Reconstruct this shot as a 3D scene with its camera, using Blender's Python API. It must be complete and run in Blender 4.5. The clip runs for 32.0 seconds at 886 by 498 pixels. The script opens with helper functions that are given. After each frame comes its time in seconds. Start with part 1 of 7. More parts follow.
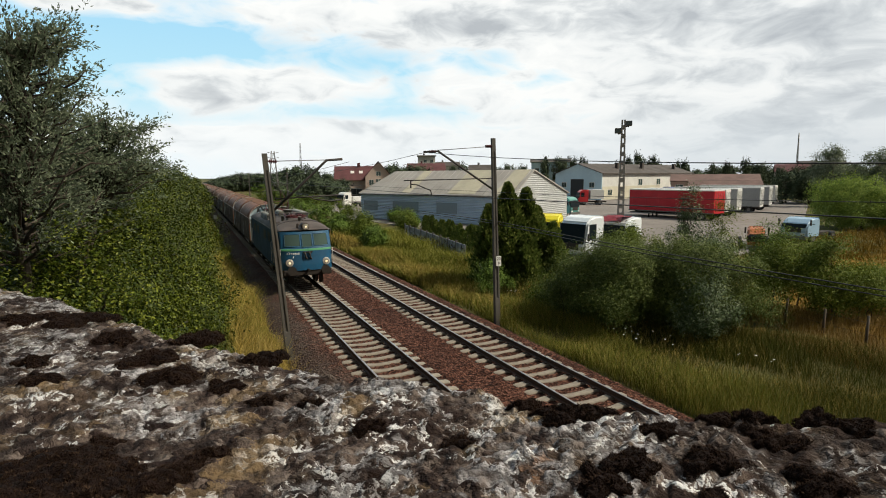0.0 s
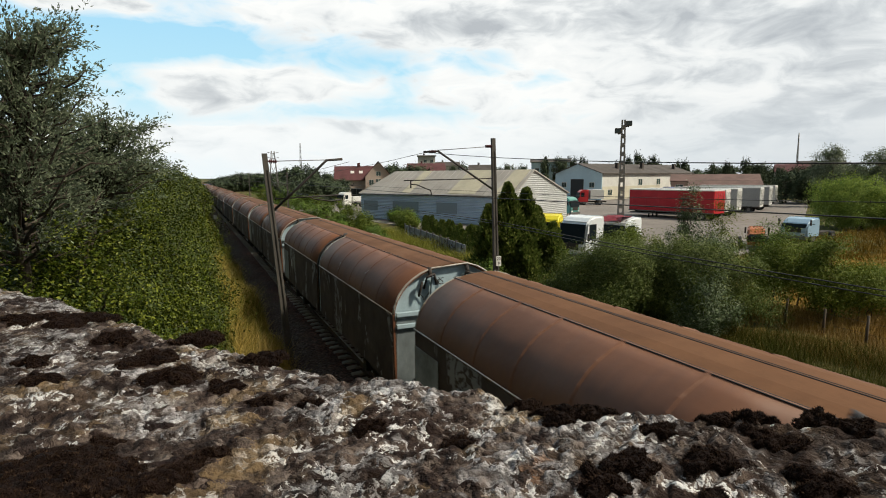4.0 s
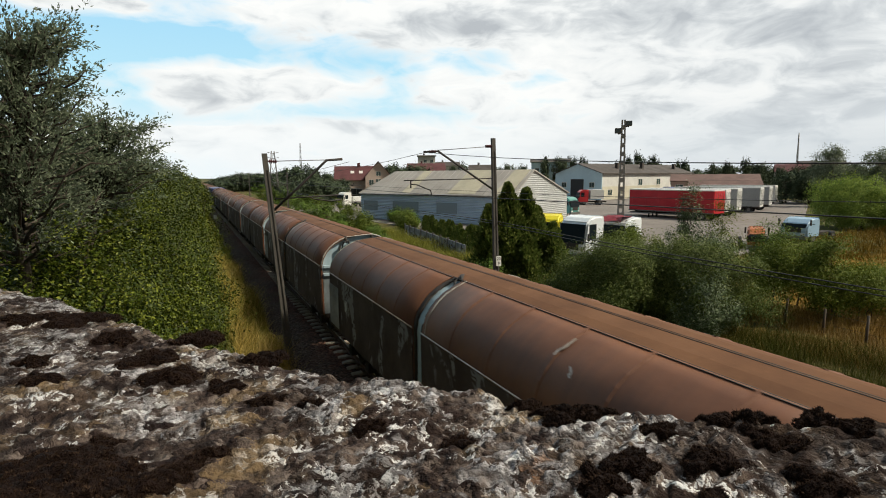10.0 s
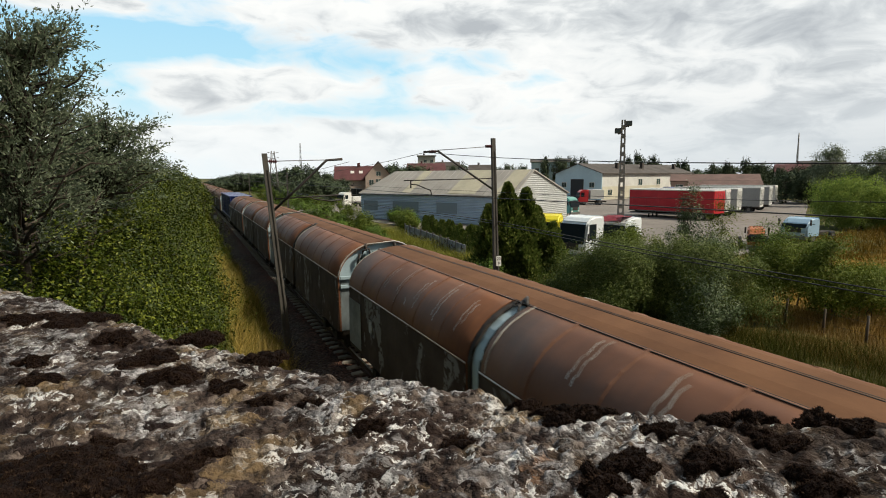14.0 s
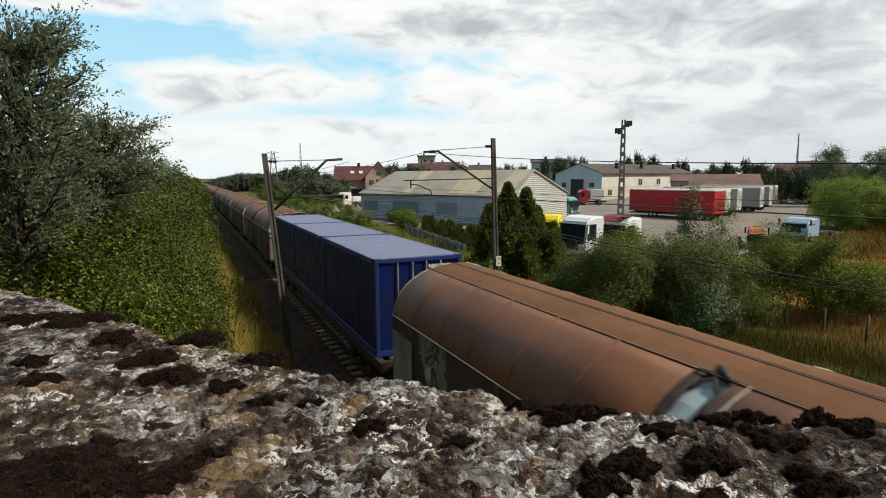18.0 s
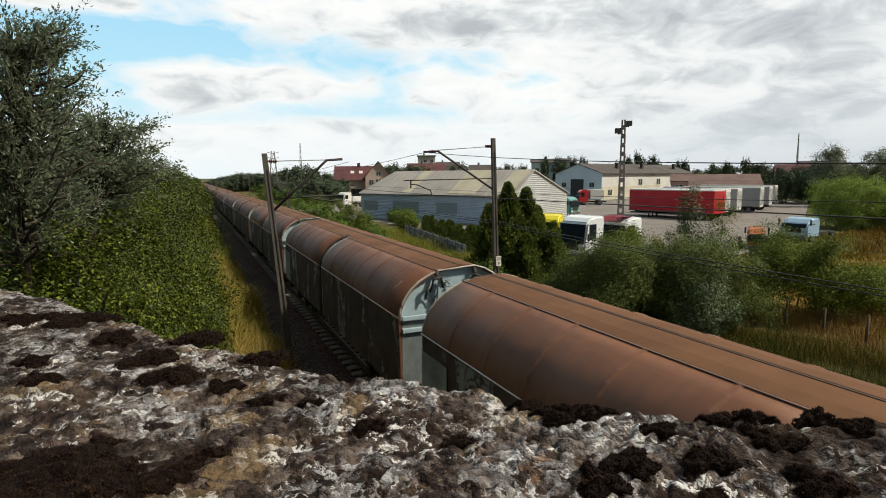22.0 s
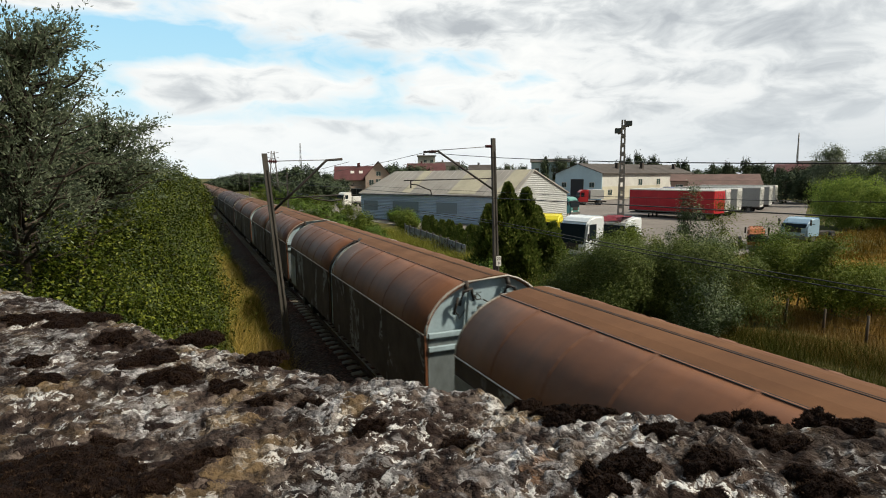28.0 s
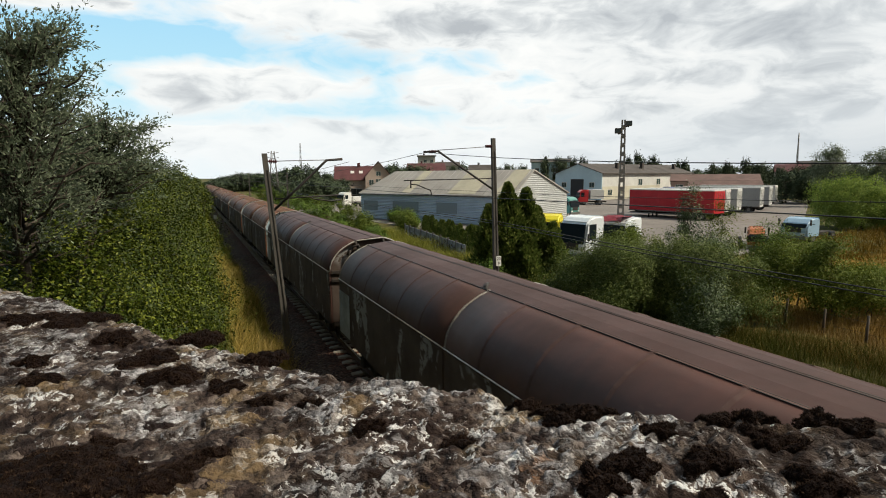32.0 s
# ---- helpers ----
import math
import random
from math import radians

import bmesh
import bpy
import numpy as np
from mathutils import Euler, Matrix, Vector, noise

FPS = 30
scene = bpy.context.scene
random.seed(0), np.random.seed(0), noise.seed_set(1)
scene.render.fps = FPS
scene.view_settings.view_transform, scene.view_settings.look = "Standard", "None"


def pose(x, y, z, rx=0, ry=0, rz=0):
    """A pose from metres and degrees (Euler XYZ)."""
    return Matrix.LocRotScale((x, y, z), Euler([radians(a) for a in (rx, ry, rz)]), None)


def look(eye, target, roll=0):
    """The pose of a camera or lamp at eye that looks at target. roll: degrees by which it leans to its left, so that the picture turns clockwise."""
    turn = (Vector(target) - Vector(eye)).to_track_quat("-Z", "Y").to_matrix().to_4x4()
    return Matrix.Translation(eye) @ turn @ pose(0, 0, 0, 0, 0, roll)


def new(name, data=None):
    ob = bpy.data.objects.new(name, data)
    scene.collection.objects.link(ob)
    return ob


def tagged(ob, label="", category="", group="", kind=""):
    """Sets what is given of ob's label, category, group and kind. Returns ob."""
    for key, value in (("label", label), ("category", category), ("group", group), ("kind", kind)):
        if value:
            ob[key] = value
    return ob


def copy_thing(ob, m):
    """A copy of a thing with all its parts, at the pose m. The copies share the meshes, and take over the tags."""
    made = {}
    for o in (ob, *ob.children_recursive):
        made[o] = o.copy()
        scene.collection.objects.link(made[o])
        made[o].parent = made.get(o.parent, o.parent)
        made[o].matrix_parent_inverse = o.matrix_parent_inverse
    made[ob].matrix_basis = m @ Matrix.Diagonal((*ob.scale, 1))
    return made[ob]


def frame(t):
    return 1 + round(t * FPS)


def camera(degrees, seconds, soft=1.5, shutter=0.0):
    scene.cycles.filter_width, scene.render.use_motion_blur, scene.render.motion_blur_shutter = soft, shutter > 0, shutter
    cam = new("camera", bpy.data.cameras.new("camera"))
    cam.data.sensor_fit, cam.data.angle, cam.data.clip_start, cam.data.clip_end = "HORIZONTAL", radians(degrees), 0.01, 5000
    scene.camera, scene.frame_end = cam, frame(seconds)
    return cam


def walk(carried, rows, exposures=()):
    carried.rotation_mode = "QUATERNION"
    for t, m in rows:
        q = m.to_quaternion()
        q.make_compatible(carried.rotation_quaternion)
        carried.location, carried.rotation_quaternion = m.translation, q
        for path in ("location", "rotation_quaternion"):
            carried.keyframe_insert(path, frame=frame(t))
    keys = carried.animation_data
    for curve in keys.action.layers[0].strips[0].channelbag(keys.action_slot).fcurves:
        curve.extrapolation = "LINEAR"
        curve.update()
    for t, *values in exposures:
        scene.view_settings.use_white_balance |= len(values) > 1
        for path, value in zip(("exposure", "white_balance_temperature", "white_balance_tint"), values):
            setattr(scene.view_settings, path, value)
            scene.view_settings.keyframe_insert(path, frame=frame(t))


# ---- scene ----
cam = camera(76.4, 32.0, soft=1.0, shutter=0.14)
EYE = Vector((-5.534, 0.0, 5.879))
YAW, PITCH = radians(24.12), radians(7.33)
AIM = EYE + Vector((math.sin(YAW) * math.cos(PITCH), math.cos(YAW) * math.cos(PITCH), -math.sin(PITCH)))
walk(cam, [(0, look(EYE, AIM, -0.36)), (32, look(EYE, AIM, -0.36))], [(0, 0.0), (32, 0.0)])

# ---- light ----
SUN_AZ, SUN_EL = radians(124), radians(46)
world = bpy.data.worlds.new("world")
scene.world = world
world.use_nodes = True
wn, wl = world.node_tree.nodes, world.node_tree.links
sky = wn.new("ShaderNodeTexSky")
sky.sky_type, sky.sun_disc = "NISHITA", False
sky.sun_elevation, sky.sun_rotation = SUN_EL, SUN_AZ
sky.dust_density, sky.air_density = 3.0, 1.0
# thin cloud cover: most of the blue is greyed
veil = wn.new("ShaderNodeMix")
veil.data_type = "RGBA"
veil.inputs["Factor"].default_value = 0.62
veil.inputs[7].default_value = (4.85, 5.0, 4.65, 1)
wl.new(sky.outputs[0], veil.inputs[6])
wl.new(veil.outputs[2], wn["Background"].inputs[0])
wn["Background"].inputs[1].default_value = 0.046
sun_data = bpy.data.lights.new("sun", "SUN")
sun_data.energy, sun_data.angle, sun_data.color = 4.8, radians(5), (1.0, 0.935, 0.77)
sun = new("sun", sun_data)
to_sun = Vector((math.sin(SUN_AZ) * math.cos(SUN_EL), math.cos(SUN_AZ) * math.cos(SUN_EL), math.sin(SUN_EL)))
sun.matrix_world = look(to_sun * 200, (0, 0, 0))


# ---- building helpers ----
def part(name, bm, material, parent, label=""):
    """Links a bmesh (or a mesh) as one object under parent."""
    if isinstance(bm, bpy.types.Mesh):
        me = bm
    else:
        me = bpy.data.meshes.new(name)
        bm.to_mesh(me)
        bm.free()
    if material and not me.materials:
        me.materials.append(material)
    ob = new(name, me)
    ob.parent = parent
    if label:
        tagged(ob, label)
    return ob


def box(bm, x0, x1, y0, y1, z0, z1, m=None, bevel=0.0):
    vs = [bm.verts.new((x, y, z)) for x in (x0, x1) for y in (y0, y1) for z in (z0, z1)]
    if m is not None:
        for v in vs:
            v.co = m @ v.co
    fs = [bm.faces.new([vs[i] for i in f]) for f in ((0, 1, 3, 2), (4, 6, 7, 5), (0, 4, 5, 1), (2, 3, 7, 6), (0, 2, 6, 4), (1, 5, 7, 3))]
    if bevel:
        es = list({e for f in fs for e in f.edges})
        bmesh.ops.bevel(bm, geom=es, offset=bevel, segments=2, profile=0.6, affect="EDGES")
    return bm


def boxed(*a, m=None, bevel=0.0):
    return box(bmesh.new(), *a, m=m, bevel=bevel)


def loft(bm, rings, closed=True, caps=True, smooth=False):
    rows = [[bm.verts.new(p) for p in r] for r in rings]
    n = len(rows[0])
    for a, b in zip(rows, rows[1:]):
        for i in range(n if closed else n - 1):
            j = (i + 1) % n
            f = bm.faces.new((a[i], a[j], b[j], b[i]))
            f.smooth = smooth
    if caps and closed:
        bm.faces.new(rows[0][::-1])
        bm.faces.new(rows[-1])
    return bm


def tube(bm, pts, r, n=6, caps=True):
    pts = [Vector(p) for p in pts]
    rs = r if isinstance(r, (list, tuple)) else [r] * len(pts)
    rings = []
    for i, p in enumerate(pts):
        d = (pts[min(i + 1, len(pts) - 1)] - pts[max(i - 1, 0)]).normalized()
        u = d.cross(Vector((0, 0, 1)) if abs(d.z) < 0.9 else Vector((1, 0, 0))).normalized()
        w = d.cross(u)
        rings.append([p + rs[i] * (math.cos(6.28319 * k / n) * u + math.sin(6.28319 * k / n) * w) for k in range(n)])
    return loft(bm, rings, True, caps, True)


def sheet(name, verts, faces, material, parent=None, smooth=False):
    """A mesh from numpy arrays of vertices (n, 3) and faces (m, k)."""
    verts, faces = np.asarray(verts, dtype=np.float32), np.asarray(faces, dtype=np.int32)
    k = faces.shape[1]
    me = bpy.data.meshes.new(name)
    me.vertices.add(len(verts))
    me.vertices.foreach_set("co", verts.ravel())
    me.loops.add(faces.size)
    me.loops.foreach_set("vertex_index", faces.ravel())
    me.polygons.add(len(faces))
    me.polygons.foreach_set("loop_start", np.arange(len(faces), dtype=np.int32) * k)
    if smooth:
        me.polygons.foreach_set("use_smooth", np.ones(len(faces), dtype=bool))
    me.update(calc_edges=True)
    me.validate()
    me.materials.append(material)
    ob = new(name, me)
    ob.parent = parent
    return ob


def empty(name, m, label="", category="", group="", kind=""):
    ob = new(name)
    ob.matrix_basis = m
    ob.empty_display_size = 0.3
    return tagged(ob, label, category, group, kind)


# ---- materials ----
class Nodes:
    """Short notation for a material's nodes."""

    def __init__(self, name):
        self.mat = bpy.data.materials.new(name)
        self.mat.use_nodes = True
        self.t = self.mat.node_tree
        self.b = self.t.nodes["Principled BSDF"]

    def node(self, kind, **kw):
        n = self.t.nodes.new("ShaderNode" + kind)
        for k, v in kw.items():
            n.inputs[k.replace("_", " ")].default_value = v
        return n

    def link(self, a, b):
        self.t.links.new(a, b)
        return b

    def coord(self, space="Object", scale=(1, 1, 1)):
        c, m = self.node("TexCoord"), self.node("Mapping")
        m.inputs["Scale"].default_value = scale
        self.link(c.outputs[space], m.inputs[0])
        return m.outputs[0]

    def noise(self, co, scale, detail=5, rough=0.6, distort=0.0):
        n = self.node("TexNoise", Scale=scale, Detail=detail, Roughness=rough, Distortion=distort)
        self.link(co, n.inputs["Vector"])
        return n.outputs[0]

    def ramp(self, fac, stops, interp="LINEAR"):
        r = self.node("ValToRGB")
        r.color_ramp.interpolation = interp
        el = r.color_ramp.elements
        while len(el) < len(stops):
            el.new(0.5)
        for e, (p, c) in zip(el, stops):
            e.position = p
            e.color = (*c, 1) if isinstance(c, (list, tuple)) else (c, c, c, 1)
        self.link(fac, r.inputs[0])
        return r.outputs[0]

    def mix(self, fac, a, b, how="MIX"):
        m = self.t.nodes.new("ShaderNodeMix")
        m.data_type, m.blend_type = "RGBA", how
        for s, v in ((m.inputs["Factor"], fac), (m.inputs[6], a), (m.inputs[7], b)):
            if hasattr(v, "is_linked"):
                self.link(v, s)
            elif isinstance(v, (list, tuple)):
                s.default_value = (*v, 1)
            else:
                s.default_value = v
        return m.outputs[2]

    def math(self, op, a, b=0.0):
        m = self.t.nodes.new("ShaderNodeMath")
        m.operation = op
        for s, v in zip(m.inputs, (a, b)):
            if hasattr(v, "is_linked"):
                self.link(v, s)
            else:
                s.default_value = v
        return m.outputs[0]

    def bump(self, height, strength=0.4, distance=0.02):
        n = self.node("Bump", Strength=strength, Distance=distance)
        self.link(height, n.inputs["Height"])
        self.link(n.outputs[0], self.b.inputs["Normal"])

    def done(self, color, rough=0.8, metal=0.0, spec=0.4):
        for s, v in ((self.b.inputs["Base Color"], color), (self.b.inputs["Roughness"], rough)):
            if hasattr(v, "is_linked"):
                self.link(v, s)
            else:
                s.default_value = (*v, 1) if isinstance(v, (list, tuple)) else v
        self.b.inputs["Metallic"].default_value = metal
        self.b.inputs["Specular IOR Level"].default_value = spec
        return self.mat


def dirty(name, a, b, scale=1.5, fine=30.0, rough=0.8, metal=0.0, bump=0.25, space="Object", spec=0.4, squash=(1, 1, 1)):
    """A base colour worn towards a second one at two scales, with fine relief."""
    n = Nodes(name)
    co = n.coord(space, squash)
    big, small = n.noise(co, scale, 6, 0.65), n.noise(co, fine, 4, 0.6)
    f = n.ramp(big, [(0.38, 0.0), (0.66, 1.0)])
    c = n.mix(f, a, b)
    c = n.mix(n.ramp(small, [(0.3, 0.25), (0.7, 0.0)]), c, tuple(x * 0.45 for x in a))
    n.bump(small, bump, 0.01)
    return n.done(c, n.ramp(big, [(0.3, max(rough - 0.15, 0.05)), (0.7, min(rough + 0.1, 1.0))]), metal, spec)


def plain(name, color, rough=0.5, metal=0.0, spec=0.5):
    n = Nodes(name)
    f = n.noise(n.coord(), 9.0, 4)
    return n.done(n.mix(n.ramp(f, [(0.35, 0.0), (0.7, 0.35)]), color, tuple(x * 0.6 for x in color)), rough, metal, spec)


def leafy(name, dark, light, rough=0.75, tip=None, through_light=0.0, patchy=0.45):
    """Leaves that differ one by one and from clump to clump."""
    n = Nodes(name)
    g = n.node("NewGeometry")
    c = n.ramp(g.outputs["Random Per Island"], [(0.0, dark), (0.6, light), (1.0, tip or tuple(x * 1.35 for x in light))])
    f = n.ramp(n.noise(n.coord(), 0.9, 3), [(0.35, 0.0), (0.7, 1.0)])
    c = n.mix(f, c, n.mix(patchy, c, dark))
    n.done(c, rough, 0.0, 0.1)
    if through_light:
        tr, mx = n.node("BsdfTranslucent"), n.node("MixShader")
        n.link(c, tr.inputs[0])
        mx.inputs[0].default_value = through_light
        n.link(n.b.outputs[0], mx.inputs[1])
        n.link(tr.outputs[0], mx.inputs[2])
        n.link(mx.outputs[0], n.t.nodes["Material Output"].inputs[0])
    return n.mat


def rust_panel(name, a, b, streak, vary=0.45):
    """Worn rust-brown paint with streaks that run down the roof, and lighter scuffs."""
    n = Nodes(name)
    co = n.coord("Object")
    big = n.noise(co, 0.55, 6, 0.65)
    run = n.noise(n.coord("Object", (0.5, 5.0, 0.5)), 1.6, 5, 0.6)
    spot = n.noise(co, 6.0, 6, 0.7)
    fine = n.noise(co, 45.0, 3, 0.6)
    c = n.mix(n.ramp(big, [(0.35, 0.0), (0.68, 1.0)]), a, b)
    c = n.mix(n.ramp(run, [(0.38, 0.3), (0.58, 0.0)]), c, streak)
    dust = n.noise(n.coord("Object", (1.0, 0.35, 1.0)), 1.1, 5, 0.6)
    c = n.mix(n.ramp(dust, [(0.5, 0.0), (0.72, 0.35)]), c, tuple(min(1.0, v * 1.4) for v in a))
    c = n.mix(n.ramp(spot, [(0.64, 0.0), (0.74, 0.4)]), c, (0.30, 0.19, 0.13))
    info = n.node("ObjectInfo")
    c = n.mix(n.ramp(info.outputs["Random"], [(0.0, 0.0), (1.0, vary)]) if vary else 0.22, c, streak)
    dent = n.noise(n.coord("Object", (1.0, 0.8, 1.0)), 1.4, 3, 0.45)
    n.bump(n.math("ADD", n.math("MULTIPLY", fine, 0.05), dent), 0.4, 0.08)
    return n.done(c, n.ramp(big, [(0.3, 0.55), (0.7, 0.72)]), 0.0, 0.35)


MAT = {}
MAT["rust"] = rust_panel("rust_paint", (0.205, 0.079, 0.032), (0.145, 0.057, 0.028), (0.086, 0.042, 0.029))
MAT["maroon"] = rust_panel("maroon_paint", (0.082, 0.031, 0.022), (0.058, 0.025, 0.019), (0.040, 0.022, 0.018))
MAT["rust_rib"] = rust_panel("rust_paint_ribs", (0.205, 0.079, 0.032), (0.145, 0.057, 0.028), (0.086, 0.042, 0.029), 0.0)
MAT["maroon_rib"] = rust_panel("maroon_paint_ribs", (0.082, 0.031, 0.022), (0.058, 0.025, 0.019), (0.040, 0.022, 0.018), 0.0)
MAT["roof_walk"] = dirty("weathered_roof", (0.168, 0.080, 0.039), (0.122, 0.060, 0.034), 0.9, 25, 0.9, spec=0.15)


def wagon_side(name, base, grime, tag):
    n = Nodes(name)
    co = n.coord("Object")
    big = n.noise(co, 0.7, 6, 0.7)
    c = n.mix(n.ramp(big, [(0.4, 0.0), (0.65, 1.0)]), base, grime)
    patch = n.noise(n.coord("Object", (1.0, 1.3, 0.6)), 0.9, 3, 0.5, 1.2)
    lines = n.noise(co, 3.2, 2, 0.5, 2.0)
    m = n.math("MULTIPLY", n.ramp(patch, [(0.56, 0.0), (0.6, 0.75)]), n.ramp(lines, [(0.44, 0.0), (0.48, 1.0)]))
    c = n.mix(m, c, tag)
    n.bump(n.noise(co, 40, 3), 0.2, 0.006)
    return n.done(c, 0.85, 0.0, 0.08)


# dark grimy brown, lowered further so the colour carries the side's shade
MAT["side"] = wagon_side("shaded_grimy_wagon_side", (0.058, 0.040, 0.032), (0.095, 0.072, 0.060), (0.26, 0.25, 0.24))
MAT["endwall"] = dirty("pale_blue_grey_steel", (0.42, 0.54, 0.60), (0.29, 0.36, 0.39), 1.4, 22, 0.6, squash=(1, 1, 0.5))
MAT["patch"] = wagon_side("sprayed_patch", (0.20, 0.20, 0.19), (0.10, 0.095, 0.09), (0.5, 0.5, 0.5))
MAT["hatch"] = wagon_side("pale_sprayed_hatch", (0.30, 0.31, 0.30), (0.16, 0.155, 0.15), (0.08, 0.08, 0.085))
MAT["ivory"] = dirty("dirty_white_strip", (0.55, 0.52, 0.47), (0.33, 0.28, 0.23), 2.0, 30, 0.7)
MAT["black_iron"] = dirty("black_ironwork", (0.022, 0.02, 0.019), (0.05, 0.035, 0.027), 2.0, 30, 0.7)
MAT["under"] = dirty("brake_dust_steel", (0.020, 0.015, 0.012), (0.036, 0.026, 0.019), 2.5, 40, 0.85)
MAT["steel"] = dirty("worn_steel", (0.42, 0.40, 0.38), (0.26, 0.22, 0.19), 3, 60, 0.35, 0.9)
MAT["railside"] = dirty("rusty_rail", (0.055, 0.028, 0.018), (0.085, 0.04, 0.024), 3, 60, 0.85)
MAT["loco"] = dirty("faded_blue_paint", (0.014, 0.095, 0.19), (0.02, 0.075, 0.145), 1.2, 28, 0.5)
# cab-front blue about halved: the sides' shade is mixed into this grimy paint
MAT["loco_side"] = dirty("shaded_grimy_blue_paint", (0.010, 0.042, 0.085), (0.020, 0.046, 0.070), 0.8, 26, 0.75, spec=0.15)
MAT["loco_roof"] = dirty("sooty_roof_paint", (0.085, 0.063, 0.052), (0.052, 0.041, 0.035), 0.8, 30, 0.8)
MAT["loco_grey"] = dirty("dusty_grey_paint", (0.155, 0.155, 0.135), (0.085, 0.08, 0.07), 1.5, 30, 0.7)
MAT["green_band"] = dirty("green_stripe_paint", (0.10, 0.34, 0.16), (0.09, 0.25, 0.14), 2, 30, 0.5)
MAT["panto"] = dirty("red_oxide_paint", (0.125, 0.02, 0.022), (0.06, 0.018, 0.017), 3, 40, 0.6)
MAT["white_paint"] = plain("white_paint", (0.75, 0.74, 0.70), 0.5)
# green base colour stands in for trees and hedge mirrored in the glass
MAT["windscreen"] = Nodes("hedge_reflection_windscreen").done((0.045, 0.075, 0.062), 0.07, 0.0, 0.7)
MAT["lamp_glass"] = Nodes("grey_lamp_glass").done((0.30, 0.28, 0.24), 0.2, 0.0, 0.6)
MAT["loco_mesh"] = dirty("dark_grille", (0.09, 0.095, 0.09), (0.06, 0.06, 0.055), 1.5, 30, 0.8)
MAT["loco_pale"] = dirty("pale_dusty_lid", (0.21, 0.205, 0.165), (0.11, 0.105, 0.085), 1.2, 24, 0.75)
# end-wall grey with some grime, darkened to carry the shade below the eave beam
MAT["endlow"] = dirty("shaded_grimy_steel", (0.19, 0.22, 0.23), (0.10, 0.11, 0.11), 1.6, 22, 0.7, squash=(1, 1, 0.5))
MAT["patch_white"] = dirty("chalky_white", (0.52, 0.50, 0.45), (0.27, 0.20, 0.15), 3.0, 22, 0.85)
MAT["glass"] = Nodes("dark_window_glass").done((0.055, 0.085, 0.085), 0.06, 0.0, 0.9)
MAT["cab_white"] = plain("white_cab_paint", (0.78, 0.82, 0.85), 0.35)
MAT["tarp_red"] = dirty("dark_red_tarpaulin", (0.28, 0.03, 0.045), (0.17, 0.02, 0.03), 2.0, 12, 0.7)
MAT["dull_glass"] = Nodes("grimy_side_glass").done((0.008, 0.014, 0.018), 0.55, 0.0, 0.08)
MAT["chrome"] = Nodes("lamp_rim_metal").done((0.6, 0.56, 0.48), 0.25, 0.9)


def lamp_glow(name, color, strength):
    n = Nodes(name)
    n.b.inputs["Emission Color"].default_value = (*color, 1)
    n.b.inputs["Emission Strength"].default_value = strength
    return n.done(color, 0.2)


MAT["headlamp"] = lamp_glow("lit_headlamp", (1.0, 0.80, 0.50), 0.6)
MAT["cont_side"] = dirty("navy_container_paint", (0.004, 0.012, 0.095), (0.004, 0.009, 0.06), 0.8, 25, 0.5, spec=0.25)
MAT["cont_roof"] = dirty("pale_blue_container_roof", (0.13, 0.15, 0.275), (0.155, 0.17, 0.26), 0.9, 20, 0.65)
MAT["cont_rail"] = dirty("blue_container_rail", (0.014, 0.033, 0.18), (0.012, 0.024, 0.11), 1.2, 25, 0.5)

MAT["concrete"] = dirty("mast_concrete", (0.115, 0.103, 0.090), (0.072, 0.064, 0.056), 1.5, 30, 0.9, squash=(1, 1, 0.4))
MAT["sleeper"] = dirty("sleeper_concrete", (0.29, 0.255, 0.205), (0.18, 0.145, 0.115), 2, 50, 0.9)
MAT["galv"] = dirty("galvanised_steel", (0.20, 0.19, 0.18), (0.12, 0.11, 0.10), 3, 40, 0.6, 0.5)


def ballast_material():
    n = Nodes("rusty_ballast")
    co = n.coord("Object")
    v = n.node("TexVoronoi", Scale=15.0)
    n.link(co, v.inputs["Vector"])
    v2 = n.node("TexVoronoi", Scale=8.0)
    n.link(co, v2.inputs["Vector"])
    sp, sp2 = n.node("SeparateColor"), n.node("SeparateColor")
    n.link(v.outputs["Color"], sp.inputs[0])
    n.link(v2.outputs["Color"], sp2.inputs[0])
    c = n.ramp(n.math("ADD", n.math("MULTIPLY", sp.outputs[0], 0.65), n.math("MULTIPLY", sp2.outputs[0], 0.35)), [(0.15, (0.012, 0.005, 0.003)), (0.5, (0.055, 0.020, 0.012)), (0.85, (0.165, 0.075, 0.05))])
    sep = n.node("SeparateXYZ")
    n.link(co, sep.inputs[0])
    wob = n.math("MULTIPLY", n.noise(co, 0.8, 5), 2.0)
    f = n.ramp(n.math("DIVIDE", n.math("SUBTRACT", wob, sep.outputs[0]), 6.0), [(0.36, 0.0), (0.52, 0.9)])
    c = n.mix(f, c, n.ramp(sp.outputs[1], [(0.0, (0.022, 0.016, 0.013)), (0.6, (0.065, 0.050, 0.041)), (1.0, (0.15, 0.12, 0.10))]))
    c = n.mix(n.ramp(n.noise(co, 0.5, 5), [(0.4, 0.0), (0.7, 0.5)]), c, (0.035, 0.015, 0.010))
    n.bump(v.outputs["Distance"], 1.0, 0.06)
    return n.done(c, 0.95, 0.0, 0.12)


MAT["ballast"] = ballast_material()


